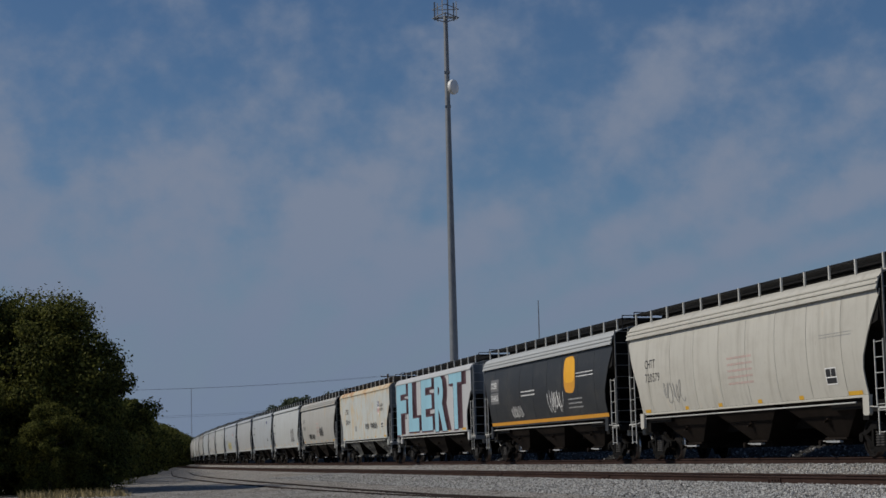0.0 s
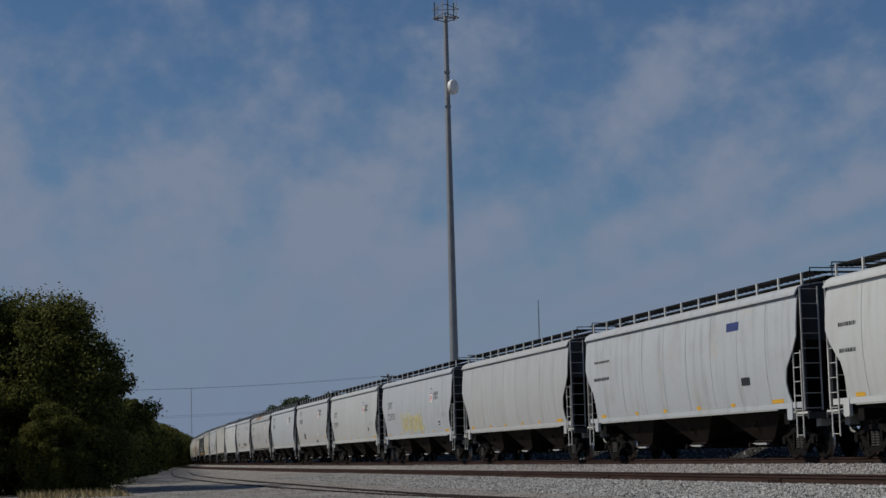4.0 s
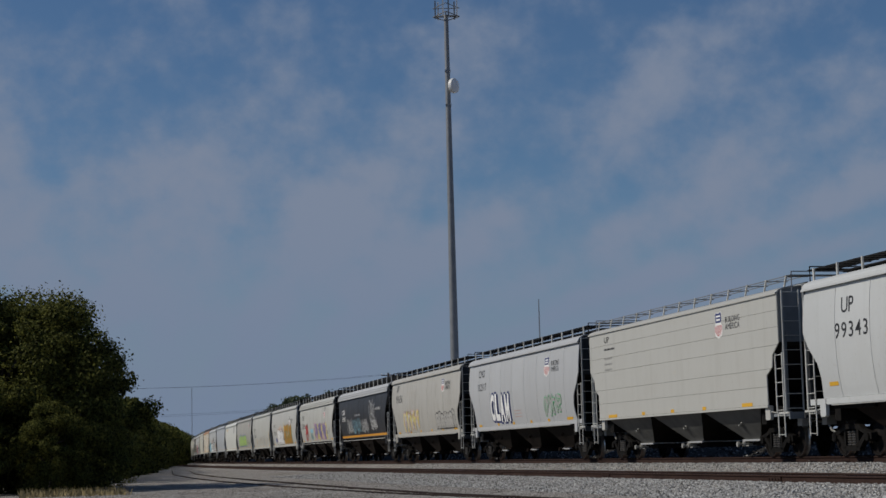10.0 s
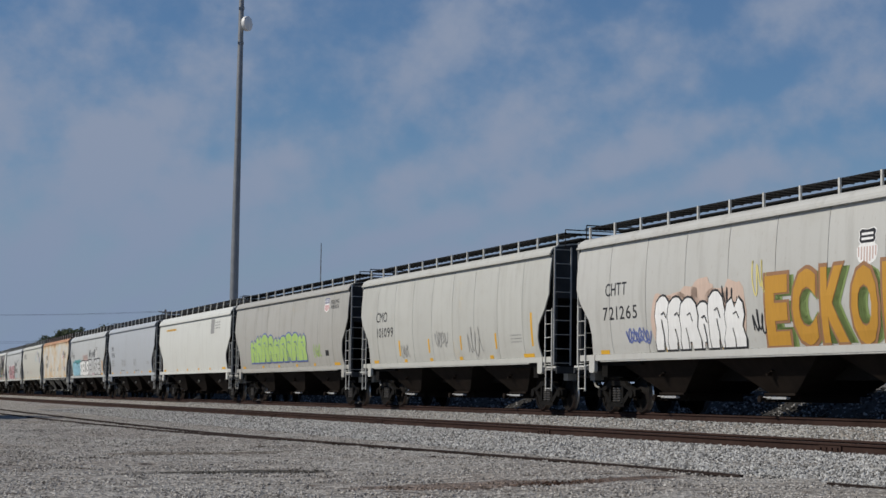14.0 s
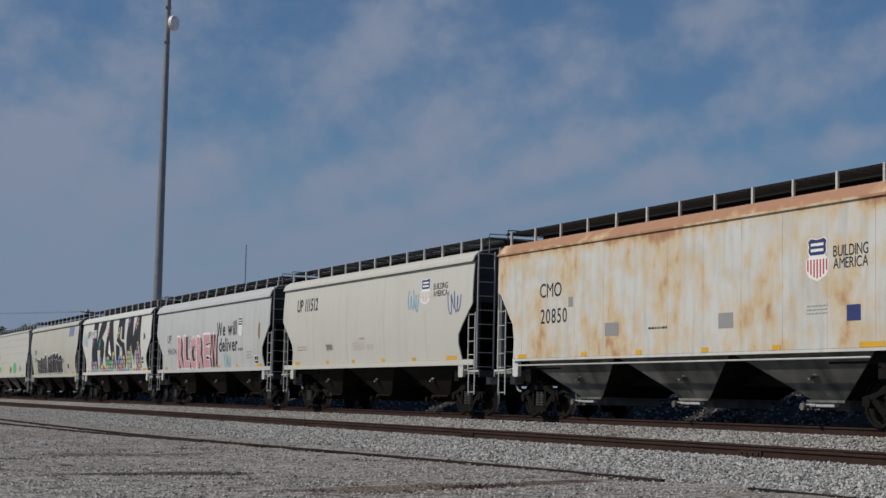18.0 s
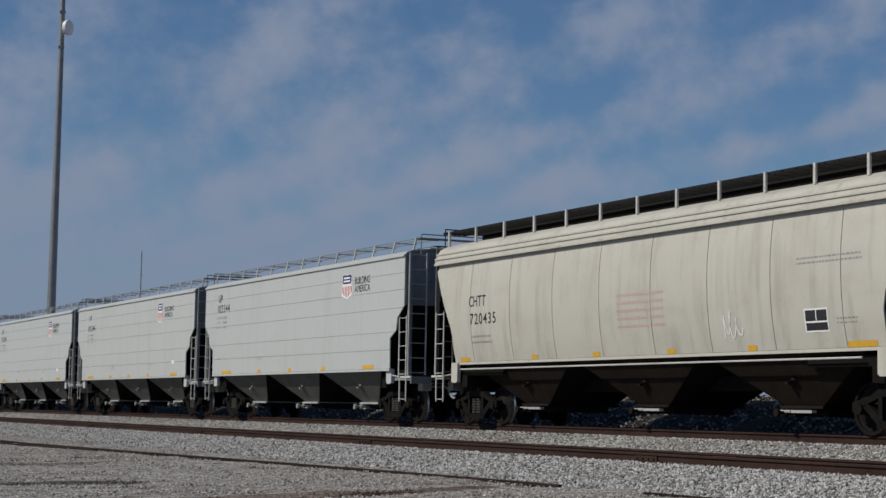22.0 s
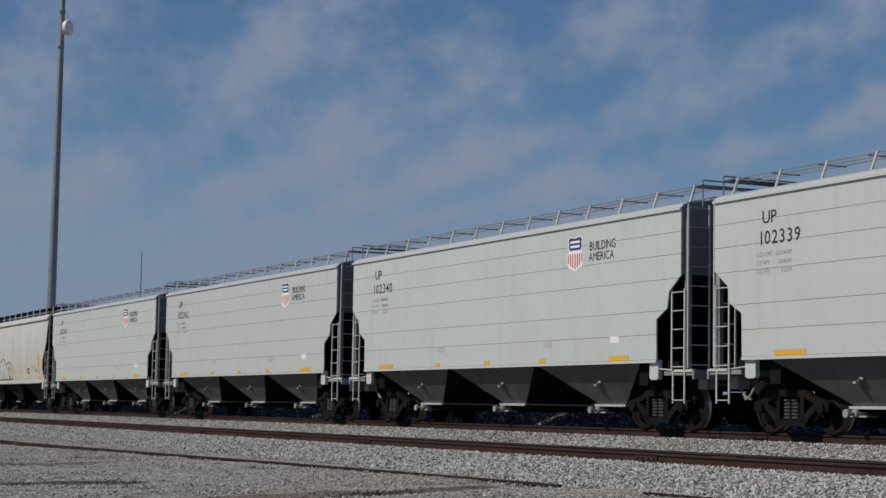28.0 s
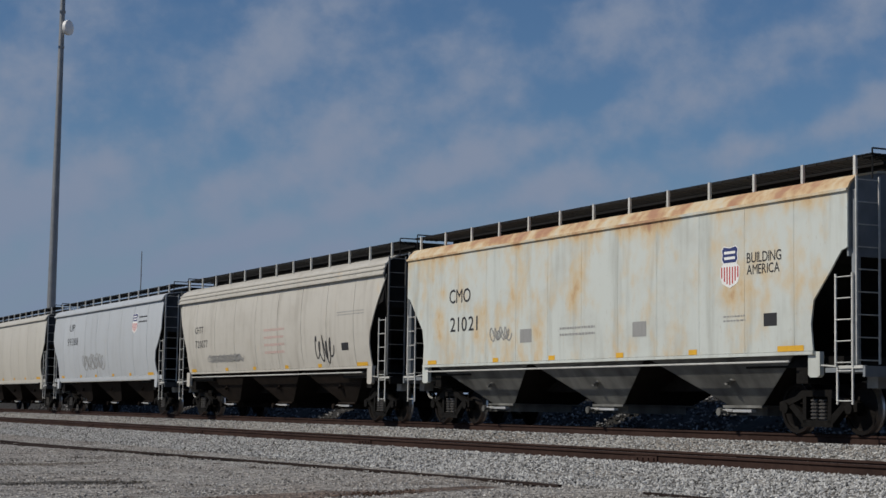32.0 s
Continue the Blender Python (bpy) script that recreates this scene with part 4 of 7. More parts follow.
        part("running_board", bm, MAST_STEEL if key == "new" else GRATING, car)
        bm = bmesh.new()
        if key in ("new", "smooth"):
            prism_x(bm, [(-0.022, 0.0), (0.022, 0.0), (-0.178, 0.37), (-0.222, 0.37)], -0.02, 0.02)
        else:
            box(bm, -0.022, 0.022, -0.032, 0.032, 0.08, 0.46)
        me = finish(bm, "board_bracket", LADDER_PAINT)
        some = count if s < 0 else 2
        for i in range(some):
            y = -half + 0.15 + (2 * half - 0.3) * i / (some - 1)
            place("board_bracket", me, car, pose(s * 1.31, y, 4.735 - (0.37 if key in ("new", "smooth") else 0.46), 0, 0, 0))
    for s in (-1, 1):
        bm = bmesh.new()
        box(bm, -1.3, 1.3, s * (half + 0.05) - 0.2, s * (half + 0.05) + 0.2, 4.718, 4.732)
        for x in (-1.25, 1.25):
            rod(bm, (x, s * (half + 0.22), 4.3), (x, s * (half + 0.22), 4.82), 0.016, 5)
        rod(bm, (-1.25, s * (half + 0.22), 4.82), (1.25, s * (half + 0.22), 4.82), 0.016, 5)
        part("end_walkway", bm, GRATING if not k["slant"] else MAST_STEEL, car)
    for y in (-k["trucks"], k["trucks"]):
        truck_parts(car, y)
    return car


KINDS["midlong"] = dict(KINDS["mid"], length=19.45, eave=17.75, trucks=7.6)
KINDS["smoothshort"] = dict(KINDS["smooth"], length=18.3, eave=16.85, trucks=6.95, z_eave=4.12, rows=[4.10, 1.46],
                            side=[(4.12, 1.56)] + KINDS["smooth"]["side"][1:],
                            roof=[(1.62, 4.12), (1.60, 4.21), (1.54, 4.29), (1.38, 4.39), (0.95, 4.47), (0.5, 4.50)])
KINDS["flat"] = dict(KINDS["plate"], hopper=HOPPER_DARK, cols=10)
TRAIN = []          # (car, half length at the eaves, trailing end at 0 s)
BASE = {}
TINTED = ("side_panel", "side_sheet", "roof", "trough_coaming", "drip_rail", "roof_ridge", "bolster_end", "side_sill")


def hopper_car(key, s_end, label, colour, rust=0.0, roof=None, inset=0.0):
    """A car of that kind whose trailing end is at y = s_end at 0 s; its lettering starts inset metres further in."""
    k = dict(KINDS[key], inset=inset)
    if key not in BASE:
        BASE[key] = build_car(key)
        car = BASE[key]
    else:
        car = copy_thing(BASE[key], Matrix())
    car["label"] = label
    random.seed(len(TRAIN) + 5)
    tone = random.uniform(0.95, 1.03)
    own = [tone * random.uniform(0.992, 1.008) for _ in range(3)]
    for o in car.children:
        name = o.name.split(".")[0]
        if name in TINTED:
            c = roof if roof and name in ("roof", "roof_ridge", "drip_rail") else colour
            if name == "roof" and not roof:          # roofs take the side colour scaled darker
                c = tuple((0.84 if key == "new" else 0.96) * v for v in c)
            sheet = random.uniform(0.965, 1.025) if name == "side_panel" and rust < 0.13 and k["cols"] > 6 else 1.0
            o.color = (*(a * b * sheet for a, b in zip(c, own)), rust if name in ("side_panel", "side_sheet", "roof", "drip_rail") else rust * 0.5)
    TRAIN.append((car, k["eave"] / 2, s_end))
    return car, k


CARS = {}


# paints
BEIGE = (0.53, 0.515, 0.455)
CREAM = (0.525, 0.52, 0.452)
GREY = (0.455, 0.468, 0.47)
COOL = (0.445, 0.475, 0.50)
PALE = (0.53, 0.545, 0.54)
WHITE = (0.65, 0.655, 0.62)
IVORY = (0.57, 0.565, 0.515)
NEWGREY = (0.515, 0.545, 0.53)
BLACK = (0.035, 0.037, 0.04)
PUTTY = (0.50, 0.50, 0.468)
MINT = (0.56, 0.59, 0.555)
DUSTY = (0.44, 0.43, 0.40)

# ------------------------------------------------------------------ lettering and spray paint
def glyph_bank(bold):
    """Outlines of the built-in font, one mesh a character, as (points, faces, width)."""
    bank = {}
    for ch in "ABCDEFGHIJKLMNOPQRSTUVWXYZabcdefghijklmnopqrstuvwxyz0123456789.!-":
        cu = bpy.data.curves.new("glyph", "FONT")
        cu.body, cu.size, cu.offset, cu.resolution_u = ch, 1.0, 0.0 if ch in "MNW" else bold, 3
        ob = bpy.data.objects.new("glyph", cu)
        me = ob.to_mesh()
        pts = [(v.co.x, v.co.y) for v in me.vertices]
        faces = [tuple(p.vertices) for p in me.polygons]
        x0, x1 = min(p[0] for p in pts), max(p[0] for p in pts)
        bank[ch] = ([(x - x0, y) for x, y in pts], faces, x1 - x0)
        ob.to_mesh_clear()
        bpy.data.objects.remove(ob)
        bpy.data.curves.remove(cu)
    return bank


GLYPHS = {"plain": glyph_bank(0.006), "bold": glyph_bank(0.022), "fat": glyph_bank(0.05), "fatter": glyph_bank(0.075)}
for style, t in (("fat", 0.20), ("fatter", 0.23)):      # a heavy M cut by hand
    GLYPHS[style]["M"] = ([(0, 0), (0, 0.7), (t, 0.7), (0.4, 0.36), (0.8 - t, 0.7), (0.8, 0.7), (0.8, 0), (0.8 - t, 0), (0.8 - t, 0.30), (0.4, 0.02), (t, 0.30), (t, 0)], [tuple(range(12))], 0.8)


GLYPHS["bold"]["W"] = ([(0, 0.7), (0.12, 0.7), (0.27, 0.2), (0.42, 0.7), (0.53, 0.7), (0.68, 0.2), (0.83, 0.7), (0.95, 0.7), (0.74, 0), (0.62, 0), (0.475, 0.48), (0.33, 0), (0.21, 0)],
                       [tuple(range(13))], 0.95)
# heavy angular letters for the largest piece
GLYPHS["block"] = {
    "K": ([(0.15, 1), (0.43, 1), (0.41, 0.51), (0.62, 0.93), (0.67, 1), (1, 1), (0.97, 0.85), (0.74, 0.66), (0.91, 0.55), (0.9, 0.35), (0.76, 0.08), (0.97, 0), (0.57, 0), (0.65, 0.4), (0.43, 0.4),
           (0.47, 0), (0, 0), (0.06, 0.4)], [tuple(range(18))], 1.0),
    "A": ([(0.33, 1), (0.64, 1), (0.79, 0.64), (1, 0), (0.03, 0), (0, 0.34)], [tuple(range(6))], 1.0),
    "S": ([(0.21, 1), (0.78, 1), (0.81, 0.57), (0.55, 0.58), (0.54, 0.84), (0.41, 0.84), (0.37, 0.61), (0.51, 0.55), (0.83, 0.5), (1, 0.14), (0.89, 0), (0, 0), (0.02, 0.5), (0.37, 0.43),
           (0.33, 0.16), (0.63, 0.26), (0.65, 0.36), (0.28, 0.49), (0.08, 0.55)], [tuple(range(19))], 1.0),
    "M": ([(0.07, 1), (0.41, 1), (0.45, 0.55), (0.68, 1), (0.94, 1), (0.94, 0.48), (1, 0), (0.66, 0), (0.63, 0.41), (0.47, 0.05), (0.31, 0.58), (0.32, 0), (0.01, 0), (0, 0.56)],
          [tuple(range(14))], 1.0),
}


def lay(k, car, name, pts, faces, ink, layer=0, label=""):
    """Paint laid on the side that faces -x: points are metres back from the trailing end and height."""
    half = k["eave"] / 2
    top, foot = k["z_eave"] - 0.05, k["z_sill"] - 0.10
    pts = [(u + k["inset"], min(top, max(foot, z))) for u, z in pts]
    bm = bmesh.new()
    vs = [bm.verts.new((0.0, half - u, z)) for u, z in pts]
    for f in faces:
        try:
            bm.faces.new([vs[i] for i in f])
        except ValueError:
            pass
    lo, hi = min(p[1] for p in pts), max(p[1] for p in pts)
    for z, _ in k["side"][1:-1]:
        if lo < z < hi:
            bmesh.ops.bisect_plane(bm, geom=bm.verts[:] + bm.edges[:] + bm.faces[:], plane_co=(0, 0, z), plane_no=(0, 0, 1))
    for v in bm.verts:
        v.co.x = -(interp(k["side"], v.co.z) + 0.004 + 0.0025 * layer)
    for f in bm.faces:
        f.normal_update()
        if f.normal.x > 0:
            f.normal_flip()
    me = bpy.data.meshes.new(name)
    bm.to_mesh(me)
    bm.free()
    me.materials.append(INK[ink])
    return place(name, me, car, None, label)


def text(car, k, words, u0, u1, z0, z1, ink="black", style="plain", layer=0):
    bank = GLYPHS[style]
    pts, faces, x = [], [], 0.0
    for ch in words:
        if ch == " ":
            x += 0.32
            continue
        p, f, w = bank[ch]
        if ch.isdigit():                  # figures share one width
            room = 0.30 if ch == "1" else 0.5
            p = [(px + (room - w) / 2, py) for px, py in p]
            w = room
        n = len(pts)
        pts += [(px + x, py) for px, py in p]
        faces += [tuple(i + n for i in q) for q in f]
        x += w + 0.09
    xa, xb = min(p[0] for p in pts), max(p[0] for p in pts)
    ya, yb = min(p[1] for p in pts), max(p[1] for p in pts)
    pts = [(u0 + (px - xa) / (xb - xa) * (u1 - u0), z0 + (py - ya) / (yb - ya) * (z1 - z0)) for px, py in pts]
    lay(k, car, "lettering", pts, faces, ink, layer)


def slab(car, k, u0, u1, z0, z1, ink, layer=0, name="painted_patch"):
    if ink in ("rust", "green", "lemon"):
        out = blob(u0, u1, z0, z1, random.Random(int(u0 * 50)), 22, 0.09 if ink != "rust" else 0.25)
        lay(k, car, name, out, [tuple(range(22))], ink, layer)
        return
    lay(k, car, name, [(u0, z0), (u1, z0), (u1, z1), (u0, z1)], [(0, 1, 2, 3)], ink, layer)
    if ink == "black" and 0.25 < z1 - z0 < 0.8 and name == "painted_patch":      # a stencil box: white rim and rules
        t, m = 0.03, z0 + 0.42 * (z1 - z0)
        c = (u0 + u1) / 2
        pts, faces = [], []
        for a, b, lo, hi in ((u0 - t, u1 + t, z1, z1 + t), (u0 - t, u1 + t, z0 - t, z0), (u0 - t, u0, z0, z1), (u1, u1 + t, z0, z1), (u0, u1, m - 0.015, m + 0.015), (c - 0.012, c + 0.012, m, z1)):
            n = len(pts)
            pts += [(a, lo), (b, lo), (b, hi), (a, hi)]
            faces.append((n, n + 1, n + 2, n + 3))
        lay(k, car, "stencil_rule", pts, faces, "white", layer + 1)


def bars(car, k, u0, u1, z0, z1, rows, ink="fade"):
    """Small print that cannot be read, as plain bars."""
    rng = random.Random(int(u0 * 100) + rows)
    pts, faces = [], []
    step = (z1 - z0) / rows
    for r in range(rows):
        u = u0
        top = z1 - r * step
        while u < u1 - 0.02:
            w = min(u1 - u, rng.uniform(0.03, 0.11))
            n = len(pts)
            pts += [(u, top - step * 0.34), (u + w, top - step * 0.34), (u + w, top), (u, top)]
            faces.append((n, n + 1, n + 2, n + 3))
            u += w + 0.03
    tagged(lay(k, car, "small_print", pts, faces, ink), kind="stuff")


def emblem(car, k, u0, u1, z0, z1, chief_ink="navy", stripe="red"):
    """A shield: dark blue chief over red and white stripes."""
    def at(a, b):
        return (u0 + a * (u1 - u0), z1 - b * (z1 - z0))
    shield = [at(0.06, 0.08), at(0.2, 0.0), at(0.5, 0.04), at(0.8, 0.0), at(0.94, 0.08), at(0.9, 0.2), at(0.93, 0.33), at(0.84, 0.42), at(1.0, 0.52), at(0.99, 0.74),
              at(0.9, 0.88), at(0.7, 0.95), at(0.5, 1.0), at(0.3, 0.95), at(0.1, 0.88), at(0.01, 0.74), at(0.0, 0.52), at(0.16, 0.42), at(0.07, 0.33), at(0.1, 0.2)]
    lay(k, car, "emblem_field", shield, [tuple(range(20))], "white")
    chief = [at(0.10, 0.09), at(0.21, 0.025), at(0.5, 0.06), at(0.79, 0.025), at(0.9, 0.09), at(0.86, 0.2), at(0.89, 0.32), at(0.8, 0.40), at(0.2, 0.40), at(0.11, 0.32), at(0.14, 0.2)]
    lay(k, car, "emblem_chief", chief, [tuple(range(11))], chief_ink, 1)
    pts, faces = [], []
    for b in (0.13, 0.26):
        n = len(pts)
        pts += [at(0.22, b + 0.065), at(0.78, b + 0.065), at(0.78, b), at(0.22, b)]
        faces.append((n, n + 1, n + 2, n + 3))
    lay(k, car, "emblem_bar", pts, faces, "white", 2)
    pts, faces = [], []
    for i, foot in enumerate((0.76, 0.84, 0.90, 0.93, 0.90, 0.84, 0.76)):
        a, n = 0.06 + i * 0.137, len(pts)
        pts += [at(a, 0.50), at(a + 0.06, 0.50), at(a + 0.06, foot), at(a, foot)]
        faces.append((n, n + 1, n + 2, n + 3))
    lay(k, car, "emblem_stripe", pts, faces, stripe, 1)


def ribbon(path, wide):
    pts, faces = [], []
    for i, (u, z) in enumerate(path):
        a, b = path[max(0, i - 1)], path[min(len(path) - 1, i + 1)]
        d = math.hypot(b[0] - a[0], b[1] - a[1]) or 1.0
        nx, nz = -(b[1] - a[1]) / d * wide / 2, (b[0] - a[0]) / d * wide / 2
        pts += [(u + nx, z + nz), (u - nx, z - nz)]
        if i:
            n = len(pts)
            faces.append((n - 4, n - 3, n - 1, n - 2))
    return pts, faces


def scribble(car, k, u0, u1, z0, z1, ink="black", wide=0.035, seed=1, loops=None):
    """A sprayed line that loops along, no letters."""
    rng = random.Random(seed * 13 + int(u0 * 10))
    n = loops or max(3, int((u1 - u0) / ((z1 - z0) * 0.45) + 1))
    path = []
    h = z1 - z0
    for i in range(n * 10 + 1):
        a = i / 10
        ph = a * 2 * math.pi
        u = u0 + (u1 - u0) * (a / n * 0.86 + 0.07 + 0.07 * math.cos(ph + 0.4))
        z = z0 + h * (0.5 + 0.38 * math.sin(ph + 0.9 * math.sin(a * 1.7 + seed)) + 0.12 * math.sin(a * 2.9 + seed))
        path.append((u, z))
    pts, faces = ribbon(path, wide)
    lay(k, car, "spray_tag", pts, faces, ink, 2)


def blob(u0, u1, z0, z1, rng, n=14, rough=0.18):
    return [((u0 + u1) / 2 + (u1 - u0) / 2 * c * (1 + rng.uniform(-rough, rough)), (z0 + z1) / 2 + (z1 - z0) / 2 * s * (1 + rng.uniform(-rough, rough)))
            for c, s in ((math.copysign(abs(math.cos(a)) ** 0.6, math.cos(a)), math.copysign(abs(math.sin(a)) ** 0.6, math.sin(a))) for a in (2 * math.pi * i / n for i in range(n)))]


def stroke_path(rng, u, z, w, h):
    """One sprayed stroke: a bolt, a hook, an arrow or a curl."""
    kind = rng.randrange(5)
    if kind == 0:
        pts = [(0.30, 1.0), (0.05, 0.46), (0.70, 0.60), (0.45, 0.0)]
    elif kind == 1:
        pts = [(0.25, 0.0), (0.20, 1.0), (0.80, 0.85), (0.72, 0.52), (0.25, 0.48), (0.85, 0.0)]
    elif kind == 2:
        pts = [(0.10, 0.0), (0.30, 1.0), (0.62, 0.35), (0.80, 1.0), (0.95, 0.0)]
    elif kind == 3:
        pts = [(0.90, 0.92), (0.30, 0.95), (0.12, 0.50), (0.28, 0.04), (0.92, 0.08)]
    else:
        pts = [(0.85, 0.95), (0.22, 0.86), (0.30, 0.55), (0.80, 0.45), (0.74, 0.06), (0.10, 0.02)]
    flip = rng.choice((-1, 1))
    turn = rng.uniform(-0.18, 0.18)
    out = []
    for (ua, za), (ub, zb) in zip(pts, pts[1:]):
        for s in (0.0, 0.5):
            a, b = (ua + (ub - ua) * s - 0.5) * flip, za + (zb - za) * s - 0.5
            out.append((u + w * (a * math.cos(turn) - b * math.sin(turn) * 0.5), z + h * (a * math.sin(turn) * 0.5 + b * math.cos(turn))))
    return out


def piece(car, k, u0, u1, z0, z1, fills, edge, shapes, seed=1, back=None):
    """A wall of interlocking sprayed strokes, each filled and outlined, with no letters in it."""
    rng = random.Random(seed)
    w = (u1 - u0) / shapes
    h = z1 - z0
    for i in range(0, shapes, 2) if back else ():
        out = blob(max(u0 - 0.1, u0 + (i - 0.1) * w), min(u1 + 0.1, u0 + (i + 2.1) * w), z0, z1 + rng.uniform(-0.1, 0.06) * h, rng, 24, 0.10)
        lay(k, car, "spray_cloud", out, [tuple(range(len(out)))], back[i // 2 % len(back)], 1)
    for i in range(shapes * 2):
        c = u0 + (i + 0.9) * w / 2 * (shapes * 2 / (shapes * 2 + 0.8))
        m = z0 + h * (0.5 + (0.06 if i % 2 else -0.06))
        path = stroke_path(rng, c, m, w * rng.uniform(0.75, 1.0), h * rng.uniform(0.68, 0.86))
        stroke = min(0.26 * w, 0.17 * h)
        for wide, ink, layer, name in ((stroke + 0.07, edge, 2 + i % 5, "spray_outline"), (stroke, fills[i % len(fills)], 3 + i % 5, "spray_fill")):
            pts, faces = ribbon(path, wide)
            lay(k, car, name, pts, faces, ink, layer)


def bubble(car, k, u0, u1, z0, z1, fill, edge):
    """A fat rounded shape with an eye, outlined."""
    rng = random.Random(int(u0 * 10))
    c, m, h = (u0 + u1) / 2, (z0 + z1) / 2, z1 - z0
    for grow, ink, layer in ((0.0, edge, 2), (0.06, fill, 3)):
        lay(k, car, "spray_outline" if not grow else "spray_fill", blob(u0 + grow, u1 - grow, z0 + grow, z1 - grow, rng, 28, 0.03), [tuple(range(28))], ink, layer)
    ring = [(c + 0.2 * (u1 - u0) * math.cos(a), m - 0.1 * h + 0.16 * h * math.sin(a)) for a in [0.4 * i for i in range(17)]]
    pts, faces = ribbon(ring + [(c + 0.1, m + 0.3 * h)], 0.05)
    lay(k, car, "spray_line", pts, faces, edge, 4)


def throw_up(car, k, u0, u1, z0, z1, letters, fill, edge, seed=1, wide=0.06, halo=None, drip=False):
    """A row of fat, round-topped sprayed shapes that lean on one another, outlined, with small cuts and eyes."""
    rng = random.Random(seed * 7)
    w, h = (u1 - u0) / letters, z1 - z0
    if halo:
        for i in range(letters):
            c = u0 + (i + 0.5) * w
            lay(k, car, "spray_cloud", blob(c - 0.85 * w, c + 0.85 * w, z0 + 0.1 * h, z1 + rng.uniform(0.0, 0.2) * h, rng, 18, 0.12), [tuple(range(18))], halo, 1)
    for i in range(letters):
        c, lean = u0 + (i + 0.5) * w, rng.uniform(-0.08, 0.12) * h
        top, waist = h * rng.uniform(0.80, 1.0), rng.uniform(0.56, 0.66) * w
        belly = rng.uniform(0.64, 0.76) * w
        notch = rng.random() < 0.3
        path = [(-belly, 0.0), (-belly * 1.02, 0.16), (-waist, 0.42), (-belly * 0.95, 0.66), (-belly * 0.74, 0.90), (-belly * 0.3, 1.0)]
        path += [(0.0, 0.80 if notch else 1.02)]
        path += [(belly * 0.34, 1.0), (belly * 0.76, 0.88), (belly * 0.92, 0.64), (waist * 0.94, 0.42), (belly * 1.04, 0.18), (belly * 0.98, 0.0)]
        if not notch:
            path += [(0.12 * w, 0.0), (0.05 * w, 0.14), (-0.05 * w, 0.14), (-0.12 * w, 0.0)]
        shape = [(c + du + lean * dz, z0 + top * dz) for du, dz in path]
        cz = z0 + top * 0.5
        n = len(shape)
        inner = [(c + (u - c) * (1 - 1.1 * wide / w) , cz + (z - cz) * (1 - 2 * wide / top)) for u, z in shape]
        level = 2 + 2 * (i % 3)
        lay(k, car, "spray_outline", shape, [tuple(range(n))], edge, level)
        lay(k, car, "spray_fill", inner, [tuple(range(n))], fill, level + 1)
        marks = []
        foot, knee = rng.uniform(-0.2, 0.1) * w, rng.uniform(0.35, 0.6)
        marks.append([(c + foot, z0), (c + foot + 0.06 * w, z0 + top * knee * 0.5), (c + foot - 0.04 * w, z0 + top * knee)])
        marks.append([(c - 0.1 * w + lean * 0.7, z0 + top * 0.66), (c + 0.12 * w + lean * 0.7, z0 + top * 0.70), (c + 0.26 * w + lean * 0.7, z0 + top * rng.uniform(0.5, 0.62))])
        pts, faces = [], []
        for line in marks:
            p, f = ribbon(line, wide * 0.7)
            faces += [tuple(j + len(pts) for j in q) for q in f]
            pts += p
        lay(k, car, "spray_line", pts, faces, edge, 9)
        if drip:
            lay(k, car, "spray_drip", [(c - 0.4 * w, z0 + 0.05), (c + 0.4 * w, z0 + 0.05), (c + 0.36 * w, z0 - 0.16), (c - 0.44 * w, z0 - 0.16)], [(0, 1, 2, 3)], fill, 1)


LETTERS = []


def big_letters(car, k, words, u0, u1, z0, z1, fill, edge, seed=1, lean=0.0, side=None, outer="fatter", inner="fat"):
    """Sprayed block letters that can be read, filled and outlined."""
    rng = random.Random(seed)
    w = (u1 - u0) / len(words)
    for i, ch in enumerate(words):
        dz = rng.uniform(-0.03, 0.03) * (z1 - z0)
        if side:                              # a thick painted edge down the right of each letter
            p, f, gw = GLYPHS["fatter"][ch]
            ya, yb = min(q[1] for q in p), max(q[1] for q in p)
            for step in (0.07 * w, 0.14 * w, 0.21 * w, 0.28 * w):
                lay(k, car, "spray_side", [(u0 + i * w + step + q[0] / gw * w * 0.80, z0 + dz + (q[1] - ya) / (yb - ya) * (z1 - z0)) for q in p], f, side, 1)
        for style, ink, layer, grow in ((outer, edge, 2 + i % 2, 0.10), (inner, fill, 5 + i % 2, 0.02)):
            p, f, gw = GLYPHS[style][ch]
            ya, yb = min(q[1] for q in p), max(q[1] for q in p)
            a, b = u0 + i * w - grow, u0 + (i + (0.80 if side else 0.97)) * w + grow
            lo, hi = z0 + dz - grow, z1 + dz + grow
            pts = [(a + q[0] / gw * (b - a) + lean * (q[1] - ya), lo + (q[1] - ya) / (yb - ya) * (hi - lo)) for q in p]
            lay(k, car, "spray_outline" if grow > 0.05 else "spray_letter", pts, f, ink, layer)


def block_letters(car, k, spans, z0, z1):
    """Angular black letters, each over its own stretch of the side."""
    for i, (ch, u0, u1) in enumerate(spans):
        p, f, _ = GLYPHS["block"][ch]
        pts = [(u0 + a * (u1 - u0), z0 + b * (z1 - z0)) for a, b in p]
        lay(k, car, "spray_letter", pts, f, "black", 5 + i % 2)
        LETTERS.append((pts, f))


